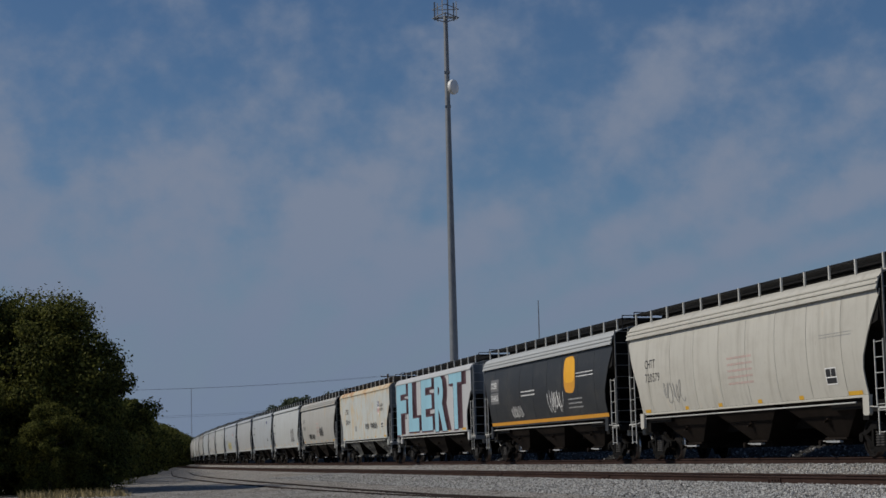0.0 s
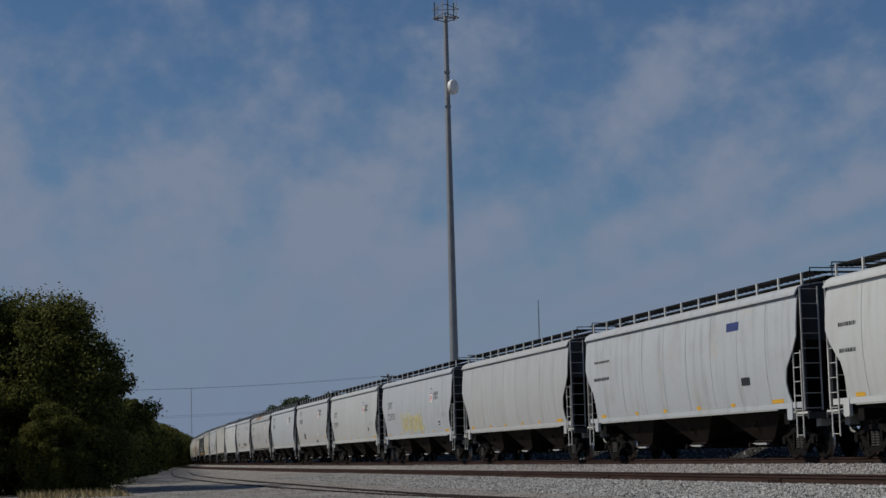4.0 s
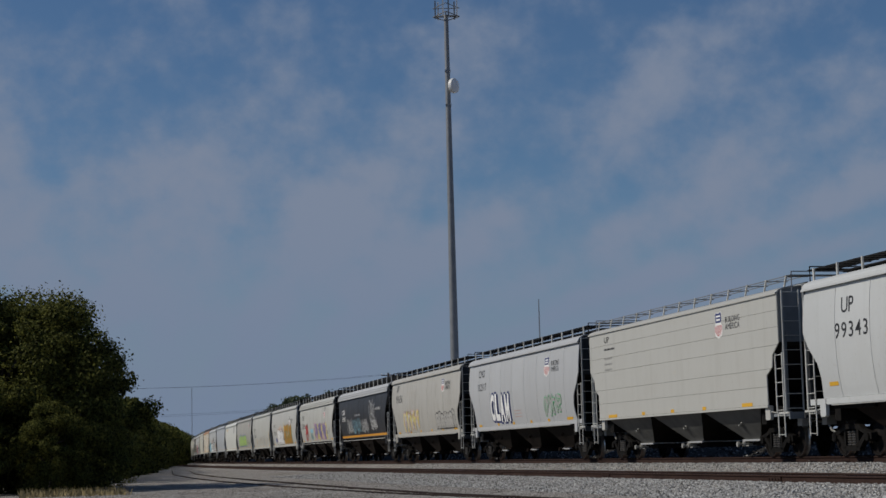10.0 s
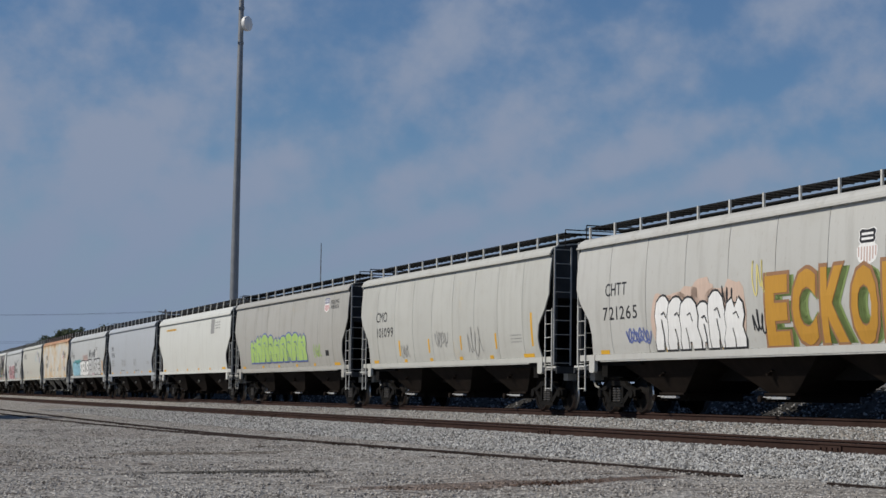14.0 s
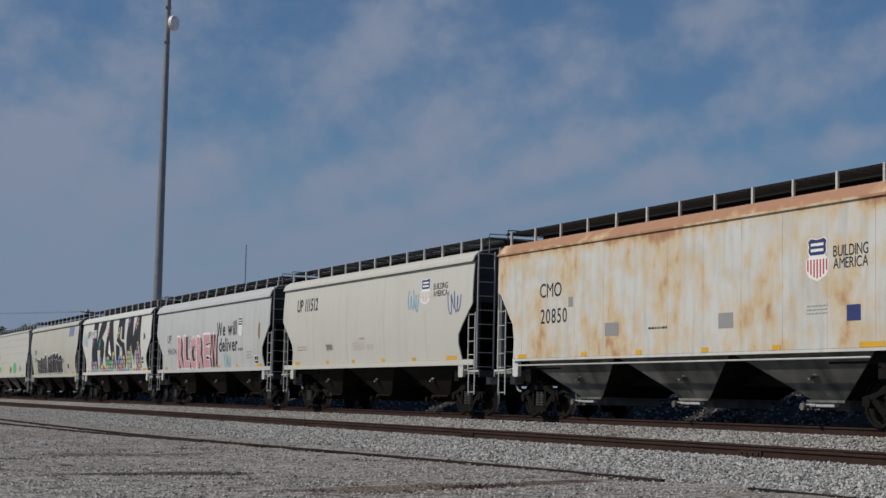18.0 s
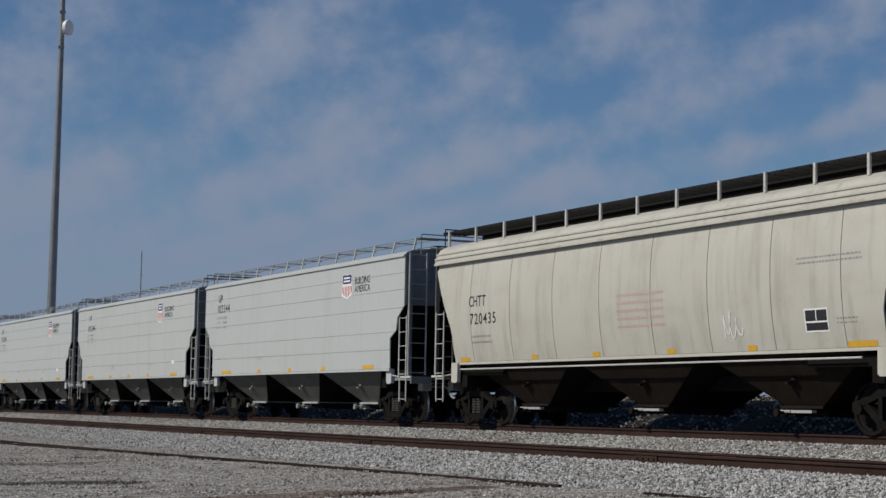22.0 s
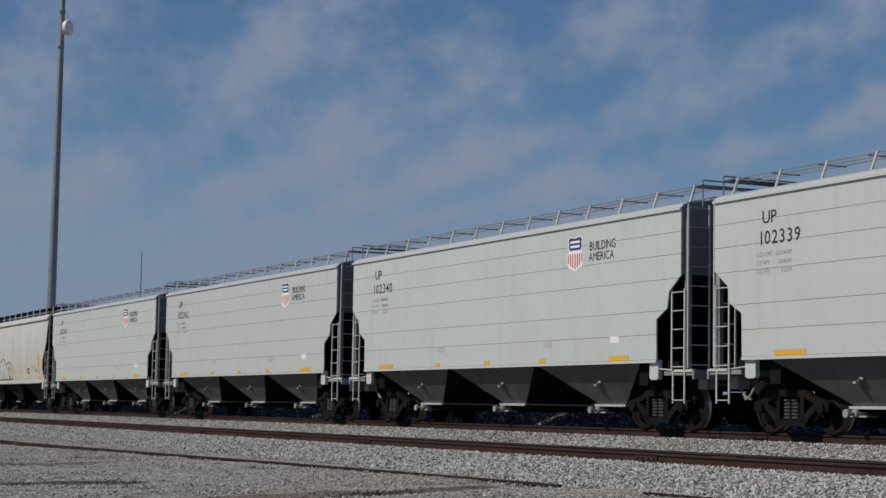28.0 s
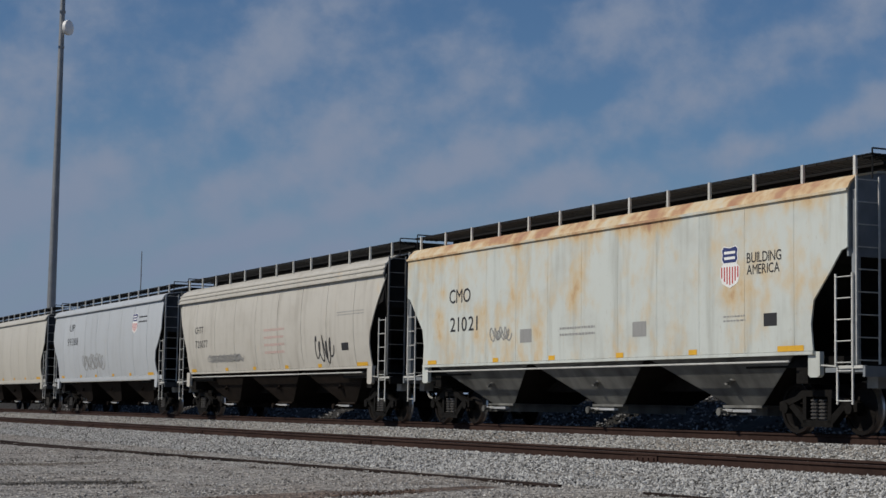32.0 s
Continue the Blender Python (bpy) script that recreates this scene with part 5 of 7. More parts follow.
def inside(u, z):
    """Whether a spot lies on one of the block letters just sprayed."""
    for pts, faces in LETTERS[-4:]:
        for f in faces:
            hit = False
            for i, j in zip(f, f[1:] + f[:1]):
                (ua, za), (ub, zb) = pts[i], pts[j]
                if (za > z) != (zb > z) and u < ua + (ub - ua) * (z - za) / (zb - za):
                    hit = not hit
            if hit:
                return True
    return False


def squares(car, k, u0, u1, z0, z1, size, seed=4):
    """Columns of small coloured squares within the letters, higher and lower."""
    rng = random.Random(seed)
    runs = (("purple", "pink", "teal", "red", "lemon"), ("teal", "green", "purple", "red", "lemon"), ("red", "teal", "green", "lemon", "blue"), ("lemon", "teal", "blue", "red"), ("sky", "blue", "purple", "red", "lemon"), ("lemon", "lime", "sky", "pink"), ("purple", "pink", "blue", "lemon"))
    n = int((u1 - u0) / size)
    for i in range(n):
        inks = runs[min(len(runs) - 1, int(i / n * len(runs)))]
        top = (0.75 + 0.25 * math.sin(i * 0.7 + 1)) * (0.55 + 0.65 * i / n) * rng.uniform(0.75, 1.15)
        u = u0 + i * size
        for r in range(int((z1 - z0) / size * 2.2)):
            z = z0 + r * size
            if z < z0 + (z1 - z0) * top and inside(u + size / 2, z + size / 2):
                d = size * 0.86
                lay(k, car, "sprayed_square", [(u, z), (u + d, z), (u + d, z + d), (u, z + d)], [(0, 1, 2, 3)], rng.choice(inks), 10)


def roof_rust(car, k, u0, u1):
    """A brown patch where the paint of the roof's shoulder has gone."""
    half, rng = k["eave"] / 2, random.Random(3)
    ring = k["roof"][1:5]
    n = 12
    bm = bmesh.new()
    rows = []
    for i in range(n + 1):
        u = u0 + (u1 - u0) * i / n
        dip = rng.uniform(-0.02, 0.05) if 0 < i < n else 0.06
        rows.append([bm.verts.new((-x - 0.006, half - u, z + 0.006 - (dip if j == 0 else 0))) for j, (x, z) in enumerate(ring)])
    for a, b in zip(rows, rows[1:]):
        for p in range(len(ring) - 1):
            bm.faces.new((a[p], b[p], b[p + 1], a[p + 1]))
    part("rust_patch", bm, INK["rust"], car)


def reflectors(car, k, places, z0, z1):
    for u0, u1 in places:
        slab(car, k, u0, u1, z0, z1, "yellow", 1, "reflector")


def usual_reflectors(car, k, high=0.0):
    e, z = k["eave"], k["z_sill"] + 0.015 + high
    if k["cols"] == 1:
        reflectors(car, k, [(u - k["inset"], v - k["inset"]) for u, v in ((1.85, 2.75), (5.24, 5.52), (7.90, 8.18), (10.54, 10.82), (13.50, 14.25))], z, z + 0.10)
        return
    reflectors(car, k, [(1.25, 1.75)] + [(e * f, e * f + 0.28) for f in (0.27, 0.42, 0.58, 0.73)] + [(e - 1.95, e - 1.2)], z, z + 0.10)


def sunrise(car, k, u0, u1, z0, z1):
    """An upright amber emblem with a darker foot."""
    out = blob(u0, u1, z0, z1, random.Random(2), 20, 0.02)
    lay(k, car, "emblem_field", out, [tuple(range(20))], "orange", 0)
    upper = blob(u0 + 0.02, u1 - 0.02, z0 + (z1 - z0) * 0.28, z1 - 0.02, random.Random(2), 20, 0.02)
    lay(k, car, "emblem_disc", upper, [tuple(range(20))], "sunrise", 1)


def name_bars(car, k, u0, u1, z0, z1):
    """A maker's name as plain slanting blue bars."""
    w = (u1 - u0) / 4
    for i in range(4):
        a = u0 + i * w
        lay(k, car, "emblem_bar", [(a, z0), (a + w * 0.7, z0), (a + w * 0.85, z1), (a + w * 0.15, z1)], [(0, 1, 2, 3)], "blue")


def load_data(car, k, u0, u1, z0, z1, limit="", weight="", volume="5229"):
    """Three stencilled lines: load limit, light weight, capacity."""
    step = (z1 - z0) / 3
    for i, (words, figure) in enumerate((("LD LMT", limit), ("LT WT", weight), ("CU FT", volume))):
        top = z1 - i * step
        text(car, k, words, u0, u0 + (0.46 if i == 0 else 0.36) * (u1 - u0), top - 0.5 * step, top, "fade")
        a = u0 + (0.54 if i == 0 else 0.62 if i == 1 else 0.70) * (u1 - u0)
        if figure:
            text(car, k, figure, a, u1, top - 0.5 * step, top, "fade")
        else:
            slab(car, k, a, u1, top - 0.46 * step, top, "fade", 0, "small_print")


def usual_new(car, k, number, limit="", weight=""):
    """The lettering that the clean grey cars share."""
    text(car, k, "UP", 1.30, 1.72, 3.74, 3.97)
    if number:
        text(car, k, number, 1.25, 2.40, 3.36, 3.61)
    else:
        bars(car, k, 1.25, 2.40, 3.36, 3.61, 1, "black")
    load_data(car, k, 1.15, 2.15, 2.76, 3.23, limit, weight)
    emblem(car, k, 11.55, 12.25, 3.31, 4.05)
    text(car, k, "BUILDING", 12.50, 13.54, 3.70, 3.89)
    text(car, k, "AMERICA", 12.47, 13.48, 3.48, 3.66)
    slab(car, k, 13.36, 13.69, 1.74, 1.87, "white")
    bars(car, k, 5.2, 5.6, 1.70, 1.84, 3)
    bars(car, k, 10.56, 10.94, 1.68, 1.82, 3)



CARS["front"] = hopper_car("old", 35.8, "beige covered hopper car with curved ribbed sides", BEIGE, 0.1)
CARS["c0"] = hopper_car("old", 55.23, "beige covered hopper car with curved ribbed sides", BEIGE, 0.12)
CARS["black1"] = hopper_car("old", 74.62, "black covered hopper car with grey roof and orange sill stripe", BLACK, 0, GREY)
CARS["fcert"] = hopper_car("flat", 94.6, "white covered hopper car covered in light blue graffiti letters", PALE, 0)
CARS["rust1"] = hopper_car("plate", 114.22, "white covered hopper car with orange rust patches", MINT, 0.72)
CARS["c4"] = hopper_car("old", 134.14, "dusty beige covered hopper car with black tags", DUSTY, 0.25)
CARS["c5"] = hopper_car("midlong", 153.52, "pale grey covered hopper car with a bubble tag", PALE, 0.05)
CARS["c6"] = hopper_car("midlong", 173.0, "grey covered hopper car with rusty roof edge", COOL, 0.2)
CARS["c7"] = hopper_car("mid", 191.9, "grey covered hopper car", GREY, 0.05)
CARS["u173"] = hopper_car("midlong", 211.9, "light grey covered hopper car with pale yellow tag", COOL, 0.05)
CARS["u970"] = hopper_car("midlong", 231.5, "light grey covered hopper car with emblem", GREY, 0.05)
CARS["u289"] = hopper_car("mid", 249.92, "light grey ribbed covered hopper car with yellow reflectors", GREY, 0)
CARS["c112446"] = hopper_car("mid", 268.4, "light grey covered hopper car with emblem", COOL, 0)
CARS["c20018"] = hopper_car("old", 287.72, "dented grey covered hopper car with rusty roof edge", GREY, 0.2)
CARS["u160"] = hopper_car("mid", 306.37, "light grey covered hopper car with black tag along the sill", GREY, 0)
CARS["u343"] = hopper_car("mid", 324.7, "pale grey ribbed covered hopper car", PALE, 0)
CARS["y102"] = hopper_car("new", 342.43, "cream covered hopper car with flat seamed sides", PUTTY, 0, inset=0.35)
CARS["c117"] = hopper_car("mid", 360.46, "grey covered hopper car with blue outlined graffiti", GREY, 0)
CARS["u656"] = hopper_car("mid", 378.97, "dusty grey covered hopper car with pink graffiti", DUSTY, 0.08)
CARS["black2"] = hopper_car("old", 398.21, "black covered hopper car with white outline graffiti", BLACK, 0, GREY)
CARS["c309"] = hopper_car("old", 418.21, "beige covered hopper car with red and multicoloured graffiti", PUTTY, 0.1)
CARS["c265"] = hopper_car("midlong", 438.08, "beige covered hopper car with white and orange graffiti", PUTTY, 0.06)
CARS["c099"] = hopper_car("mid", 456.51, "beige covered hopper car with rust drips", PUTTY, 0.05)
CARS["green"] = hopper_car("midlong", 475.93, "beige covered hopper car with lime and blue graffiti", DUSTY, 0.08)
CARS["white"] = hopper_car("smooth", 494.71, "bright white covered hopper car", WHITE, 0.02)
CARS["c336"] = hopper_car("smoothshort", 513.13, "cool grey covered hopper car", COOL, 0)
CARS["ww1"] = hopper_car("smooth", 532.44, "pale grey covered hopper car with lettering and sprawling graffiti", PALE, 0.05)
CARS["r850"] = hopper_car("plate", 551.57, "white covered hopper car streaked with heavy orange rust", WHITE, 0.98)
CARS["u512"] = hopper_car("smoothshort", 570.04, "cream covered hopper car with emblem", IVORY, 0)
CARS["deliver"] = hopper_car("smooth", 589.42, "pale covered hopper car with large slogan and pink graffiti", PALE, 0.05, inset=0.10)
CARS["kasm"] = hopper_car("smoothshort", 607.60, "white covered hopper car with huge black graffiti letters and coloured squares", WHITE, 0, inset=0.10)
CARS["cream_tagged"] = hopper_car("mid", 625.75, "cream covered hopper car with black and white graffiti", CREAM, 0.04)
CARS["c105"] = hopper_car("new", 643.16, "cream covered hopper car with seamed sides and a green patch", IVORY, 0, inset=0.30)
CARS["c435"] = hopper_car("old", 662.42, "beige covered hopper car with curved ribbed sides", BEIGE, 0.12)
CARS["n344"] = hopper_car("new", 680.42, "clean light grey covered hopper car with seamed flat sides", NEWGREY, 0, inset=0.20)
CARS["n346"] = hopper_car("new", 697.80, "clean light grey covered hopper car with seamed flat sides", NEWGREY, 0, inset=0.20)
CARS["n345"] = hopper_car("new", 715.12, "clean light grey covered hopper car with seamed flat sides", NEWGREY, 0, inset=0.20)
CARS["n348"] = hopper_car("new", 732.52, "clean light grey covered hopper car with seamed flat sides", NEWGREY, 0, inset=0.20)
CARS["n347"] = hopper_car("new", 749.78, "clean light grey covered hopper car with seamed flat sides", NEWGREY, 0, inset=0.20)
CARS["n349"] = hopper_car("new", 767.12, "clean light grey covered hopper car with seamed flat sides", NEWGREY, 0, inset=0.20)
CARS["n350"] = hopper_car("new", 784.82, "clean light grey covered hopper car with seamed flat sides", NEWGREY, 0, inset=0.20)
CARS["c720"] = hopper_car("mid", 802.77, "cream covered hopper car with yellow reflectors", CREAM, 0, inset=0.10)
CARS["n339"] = hopper_car("new", 820.22, "clean light grey covered hopper car with seamed flat sides", NEWGREY, 0, inset=0.20)
CARS["n340"] = hopper_car("new", 837.50, "clean light grey covered hopper car with seamed flat sides", NEWGREY, 0, inset=0.20)
CARS["n342"] = hopper_car("new", 854.82, "clean light grey covered hopper car with seamed flat sides", NEWGREY, 0, inset=0.20)
CARS["n341"] = hopper_car("new", 872.32, "clean light grey covered hopper car with seamed flat sides", NEWGREY, 0, inset=0.20)
CARS["cream_plain"] = hopper_car("mid", 890.14, "cream covered hopper car with black tags", IVORY, 0.04)
CARS["c322"] = hopper_car("mid", 908.52, "cream covered hopper car with white and black tags", CREAM, 0.02)
CARS["u501"] = hopper_car("midlong", 928.02, "beige covered hopper car with purple tag", BEIGE, 0.08, inset=0.10)
CARS["c021"] = hopper_car("plate", 947.16, "white covered hopper car with yellowish rust stains", MINT, 0.78)
CARS["c077"] = hopper_car("old", 966.42, "beige covered hopper car with black scribbled tag", BEIGE, 0.15)
CARS["u388"] = hopper_car("mid", 985.22, "pale blue-grey covered hopper car", COOL, 0.02)
CARS["last"] = hopper_car("mid", 1003.7, "beige covered hopper car", BEIGE, 0.02)

car, k = CARS["front"]
usual_reflectors(car, k)
car, k = CARS["c0"]
usual_reflectors(car, k)
text(car, k, "CHTT", 1.69, 2.63, 2.85, 3.12)
text(car, k, "720579", 1.70, 2.99, 2.42, 2.69)
bars(car, k, 8.53, 10.29, 1.93, 2.81, 5, "rose")
slab(car, k, 14.79, 15.34, 1.80, 2.16, "black")
bars(car, k, 14.57, 16.35, 2.87, 3.01, 2)
scribble(car, k, 3.18, 5.01, 1.71, 2.40, "fade", .03, 6)
car, k = CARS["black1"]
slab(car, k, 0.9, 16.9, 1.47, 1.60, "orange")
slab(car, k, 1.30, 2.60, 2.90, 3.40, "ash")
slab(car, k, 1.30, 2.60, 2.38, 2.85, "ash")
text(car, k, "COER", 1.38, 2.32, 3.02, 3.28, "white", "plain", 3)
text(car, k, "354815", 1.34, 2.50, 2.50, 2.74, "white", "plain", 3)
bars(car, k, 6.12, 8.12, 2.45, 2.75, 2, "white")
sunrise(car, k, 12.11, 13.52, 2.42, 3.76)
bars(car, k, 13.67, 15.66, 2.88, 3.12, 2, "white")
scribble(car, k, 9.66, 11.94, 1.78, 2.68, "white", .03, 3)
scribble(car, k, 10.41, 11.57, 1.91, 2.54, "white", .03, 4)
scribble(car, k, 4.45, 6.28, 1.69, 2.20, "white", .03, 5)
bars(car, k, 12.51, 14.22, 1.78, 2.23, 3, "grey")
car, k = CARS["fcert"]
usual_reflectors(car, k)
big_letters(car, k, "FLERT", 0.23, 16.43, 1.52, 4.28, "sky", "maroon", 1, 0.0, "maroon")
text(car, k, "72442", 1.16, 2.88, 2.26, 2.64)
car, k = CARS["rust1"]
usual_reflectors(car, k)
text(car, k, "CMO", 2.20, 3.47, 3.00, 3.34)
text(car, k, "20664", 2.28, 3.97, 2.36, 2.70)
emblem(car, k, 13.80, 14.41, 2.72, 3.49)
text(car, k, "BUILDING", 14.59, 15.58, 3.14, 3.30)
text(car, k, "AMERICA", 14.56, 15.55, 2.92, 3.08)
scribble(car, k, 9.46, 10.96, 1.95, 2.31, "black", .03, 5)
scribble(car, k, 11.52, 13.74, 1.95, 2.30, "black", .03, 6)
slab(car, k, 14.97, 15.42, 1.98, 2.24, "black")
slab(car, k, 5.82, 6.42, 1.91, 2.22, "fade")
slab(car, k, 11.23, 11.72, 2.07, 2.32, "fade")
car, k = CARS["c4"]
usual_reflectors(car, k)
text(car, k, "CHTT", 1.63, 2.49, 2.89, 3.16)
text(car, k, "720417", 1.62, 2.80, 2.40, 2.66)
scribble(car, k, 4.51, 5.97, 1.70, 2.10, "black", .05, 3)
scribble(car, k, 5.99, 7.52, 1.70, 2.06, "black", .05, 4)
scribble(car, k, 9.87, 12.00, 1.81, 2.48, "black", .06, 5)
bars(car, k, 8.57, 9.71, 1.71, 2.81, 4, "rose")
car, k = CARS["c5"]
usual_reflectors(car, k)
bars(car, k, 0.73, 1.67, 2.95, 3.23, 1, "black")
bars(car, k, 0.73, 1.60, 2.32, 2.60, 1, "black")
throw_up(car, k, 12.56, 14.61, 1.72, 2.77, 4, "grey", "black", 8, 0.05)
car, k = CARS["c6"]
usual_reflectors(car, k)
bars(car, k, 1.02, 2.67, 3.14, 3.36, 1, "black")
bars(car, k, 0.95, 2.60, 2.49, 2.79, 1, "black")
slab(car, k, 13.07, 13.96, 3.52, 3.76, "navy")
slab(car, k, 0.68, 18.27, 4.18, 4.37, "rust")
slab(car, k, 13.97, 14.58, 1.98, 2.20, "black")
car, k = CARS["c7"]
usual_reflectors(car, k)
car, k = CARS["u173"]
usual_reflectors(car, k)
text(car, k, "CHTT", 1.70, 2.98, 2.88, 3.26)
text(car, k, "721173", 1.57, 3.54, 2.29, 2.65)
scribble(car, k, 5.07, 8.26, 1.53, 2.58, "lemon", .09, 8)
scribble(car, k, 7.87, 11.14, 1.51, 2.51, "lemon", .09, 9)
emblem(car, k, 12.88, 13.56, 2.89, 3.63)
text(car, k, "BUILDING", 13.79, 14.81, 3.22, 3.39)
text(car, k, "AMERICA", 13.76, 14.79, 3.02, 3.19)
slab(car, k, 14.49, 14.88, 1.74, 2.00, "black")
bars(car, k, 15.36, 16.31, 2.10, 2.35, 3)
car, k = CARS["u970"]
usual_reflectors(car, k)
text(car, k, "CHTT", 1.60, 2.88, 2.91, 3.27)
text(car, k, "720970", 1.39, 3.26, 2.31, 2.62)
emblem(car, k, 12.82, 13.41, 2.90, 3.66)
text(car, k, "BUILDING", 13.65, 14.68, 3.24, 3.42)
text(car, k, "AMERICA", 13.62, 14.65, 3.03, 3.21)
slab(car, k, 14.40, 14.73, 1.85, 2.06, "black")
bars(car, k, 15.03, 16.16, 2.14, 2.36, 3)
car, k = CARS["u289"]
usual_reflectors(car, k, 0.28)
text(car, k, "UP", 2.14, 2.86, 3.52, 3.83)
text(car, k, "99289", 1.78, 3.59, 2.92, 3.26)
emblem(car, k, 11.80, 12.45, 3.08, 3.86)
text(car, k, "BUILDING", 12.64, 13.68, 3.54, 3.70)
text(car, k, "AMERICA", 12.61, 13.66, 3.30, 3.48)
bars(car, k, 13.03, 14.00, 1.80, 2.06, 3)
slab(car, k, 11.54, 11.84, 1.94, 2.10, "white")
slab(car, k, 10.63, 11.28, 1.41, 1.64, "black")
scribble(car, k, 4.26, 5.10, 1.78, 2.20, "black", .06, 3)
car, k = CARS["c112446"]
usual_reflectors(car, k)
text(car, k, "CMO", 1.83, 2.91, 3.49, 3.82)
text(car, k, "112446", 1.71, 3.22, 2.95, 3.26)
emblem(car, k, 12.40, 13.06, 3.03, 3.83, "fade", "rose")
text(car, k, "BUILDING", 13.30, 14.35, 3.45, 3.65)
text(car, k, "AMERICA", 13.28, 14.33, 3.23, 3.42)
car, k = CARS["c20018"]
usual_reflectors(car, k)
text(car, k, "CMO", 1.43, 2.79, 3.08, 3.43)
text(car, k, "20018", 1.30, 2.82, 2.40, 2.76)
emblem(car, k, 13.16, 13.81, 2.98, 3.73)
slab(car, k, 14.13, 14.71, 1.85, 2.16, "black")
# dents and scuffs of this side, drawn as looping grey painted lines
scribble(car, k, 5.84, 9.58, 1.92, 2.90, "fade", .03, 4)
scribble(car, k, 10.37, 12.78, 2.22, 3.50, "grey", .035, 5)
scribble(car, k, 4.78, 5.81, 1.80, 3.54, "grey", .03, 6)
roof_rust(car, k, 4.43, 9.55)
car, k = CARS["u160"]
usual_reflectors(car, k, 0.28)
text(car, k, "UP", 2.50, 3.17, 3.48, 3.81)
text(car, k, "99160", 1.89, 3.63, 2.88, 3.27)
emblem(car, k, 11.93, 12.44, 3.16, 3.95)
text(car, k, "BUILDING", 12.70, 13.70, 3.56, 3.72)
text(car, k, "AMERICA", 12.68, 13.68, 3.40, 3.54)
text(car, k, "OUR GOD IS GOOD!", 8.85, 12.53, 1.79, 2.08)
bars(car, k, 5.78, 8.18, 1.47, 1.67, 1, "black")
scribble(car, k, 2.77, 4.07, 1.80, 2.17, "black", .04, 6)
car, k = CARS["u343"]
usual_reflectors(car, k, 0.28)
text(car, k, "UP", 2.20, 2.86, 3.43, 3.81)
text(car, k, "99343", 1.83, 3.60, 2.83, 3.21)
emblem(car, k, 12.19, 12.71, 3.19, 3.86)
text(car, k, "BUILDING", 12.85, 13.92, 3.57, 3.72)
text(car, k, "AMERICA", 12.83, 13.90, 3.38, 3.53)
car, k = CARS["y102"]
usual_reflectors(car, k)
text(car, k, "UP", 1.30, 1.83, 3.90, 4.10)
bars(car, k, 1.26, 2.38, 3.52, 3.71, 1, "black")
bars(car, k, 1.28, 2.11, 2.84, 3.40, 3)
emblem(car, k, 11.41, 12.01, 3.35, 4.11)
text(car, k, "BUILDING", 12.22, 13.27, 3.77, 3.93)
text(car, k, "AMERICA", 12.20, 13.25, 3.57, 3.74)
car, k = CARS["c117"]
usual_reflectors(car, k)
text(car, k, "CMO", 1.78, 2.85, 3.55, 3.87)
text(car, k, "112117", 1.68, 3.14, 2.99, 3.29)
big_letters(car, k, "CLAM", 3.77, 6.98, 1.62, 2.72, "white", "navy", 2, 0.04, "navy")
piece(car, k, 12.00, 14.38, 1.66, 2.42, ("grey",), "green", 4, 6)
emblem(car, k, 12.17, 12.95, 3.12, 3.87)
text(car, k, "BUILDING", 13.17, 14.23, 3.50, 3.68)
text(car, k, "AMERICA", 13.15, 14.20, 3.27, 3.46)
bars(car, k, 7.50, 8.64, 1.63, 2.00, 3, "rose")
car, k = CARS["u656"]
usual_reflectors(car, k)
text(car, k, "UP", 1.33, 1.96, 3.66, 4.02)
text(car, k, "99656", 1.28, 2.98, 3.07, 3.48)
piece(car, k, 3.16, 7.12, 1.50, 2.63, ("lemon", "cream", "lemon",), "pink", 6, 6)
throw_up(car, k, 11.28, 15.38, 1.50, 2.42, 7, "dusty", "black", 7, 0.045)
emblem(car, k, 12.63, 13.29, 3.26, 3.91)
text(car, k, "BUILDING", 13.45, 14.60, 3.56, 3.75)
text(car, k, "AMERICA", 13.43, 14.57, 3.34, 3.53)
car, k = CARS["black2"]
slab(car, k, 0.9, 16.9, 1.47, 1.60, "orange")
text(car, k, "COER", 1.68, 2.72, 2.93, 3.23, "white")
text(car, k, "354807", 1.70, 3.00, 2.52, 2.81, "white")
scribble(car, k, 3.50, 5.88, 1.70, 2.64, "white", .04, 8)
scribble(car, k, 5.44, 8.95, 1.69, 2.63, "sky", .04, 9)
scribble(car, k, 8.56, 11.33, 1.67, 2.56, "white", .04, 1)
scribble(car, k, 11.65, 13.77, 2.42, 3.62, "white", .04, 2)
scribble(car, k, 12.12, 14.39, 1.81, 2.53, "white", .04, 3)
bars(car, k, 13.85, 15.68, 2.92, 3.07, 2, "white")
bars(car, k, 6.62, 8.58, 2.72, 2.84, 2, "white")
car, k = CARS["c309"]
usual_reflectors(car, k)
text(car, k, "CMO", 1.62, 2.82, 3.05, 3.40)
text(car, k, "20309", 1.49, 2.99, 2.43, 2.79)
piece(car, k, 3.35, 4.75, 1.50, 2.85, ("red", "red"), "maroon", 2, 5)
piece(car, k, 8.05, 14.41, 1.53, 2.67, ("lemon", "violet", "violet", "purple", "violet", "lemon",), "purple", 9, 2, ("haze", "lemon", "haze"))
emblem(car, k, 13.12, 13.79, 2.97, 3.76, "black", "red")
slab(car, k, 14.25, 14.67, 1.86, 2.16, "black")
bars(car, k, 15.00, 15.80, 1.90, 2.21, 3)
scribble(car, k, 5.98, 7.28, 1.57, 2.15, "teal", .05, 4)
slab(car, k, 6.04, 7.48, 2.08, 2.36, "sky")
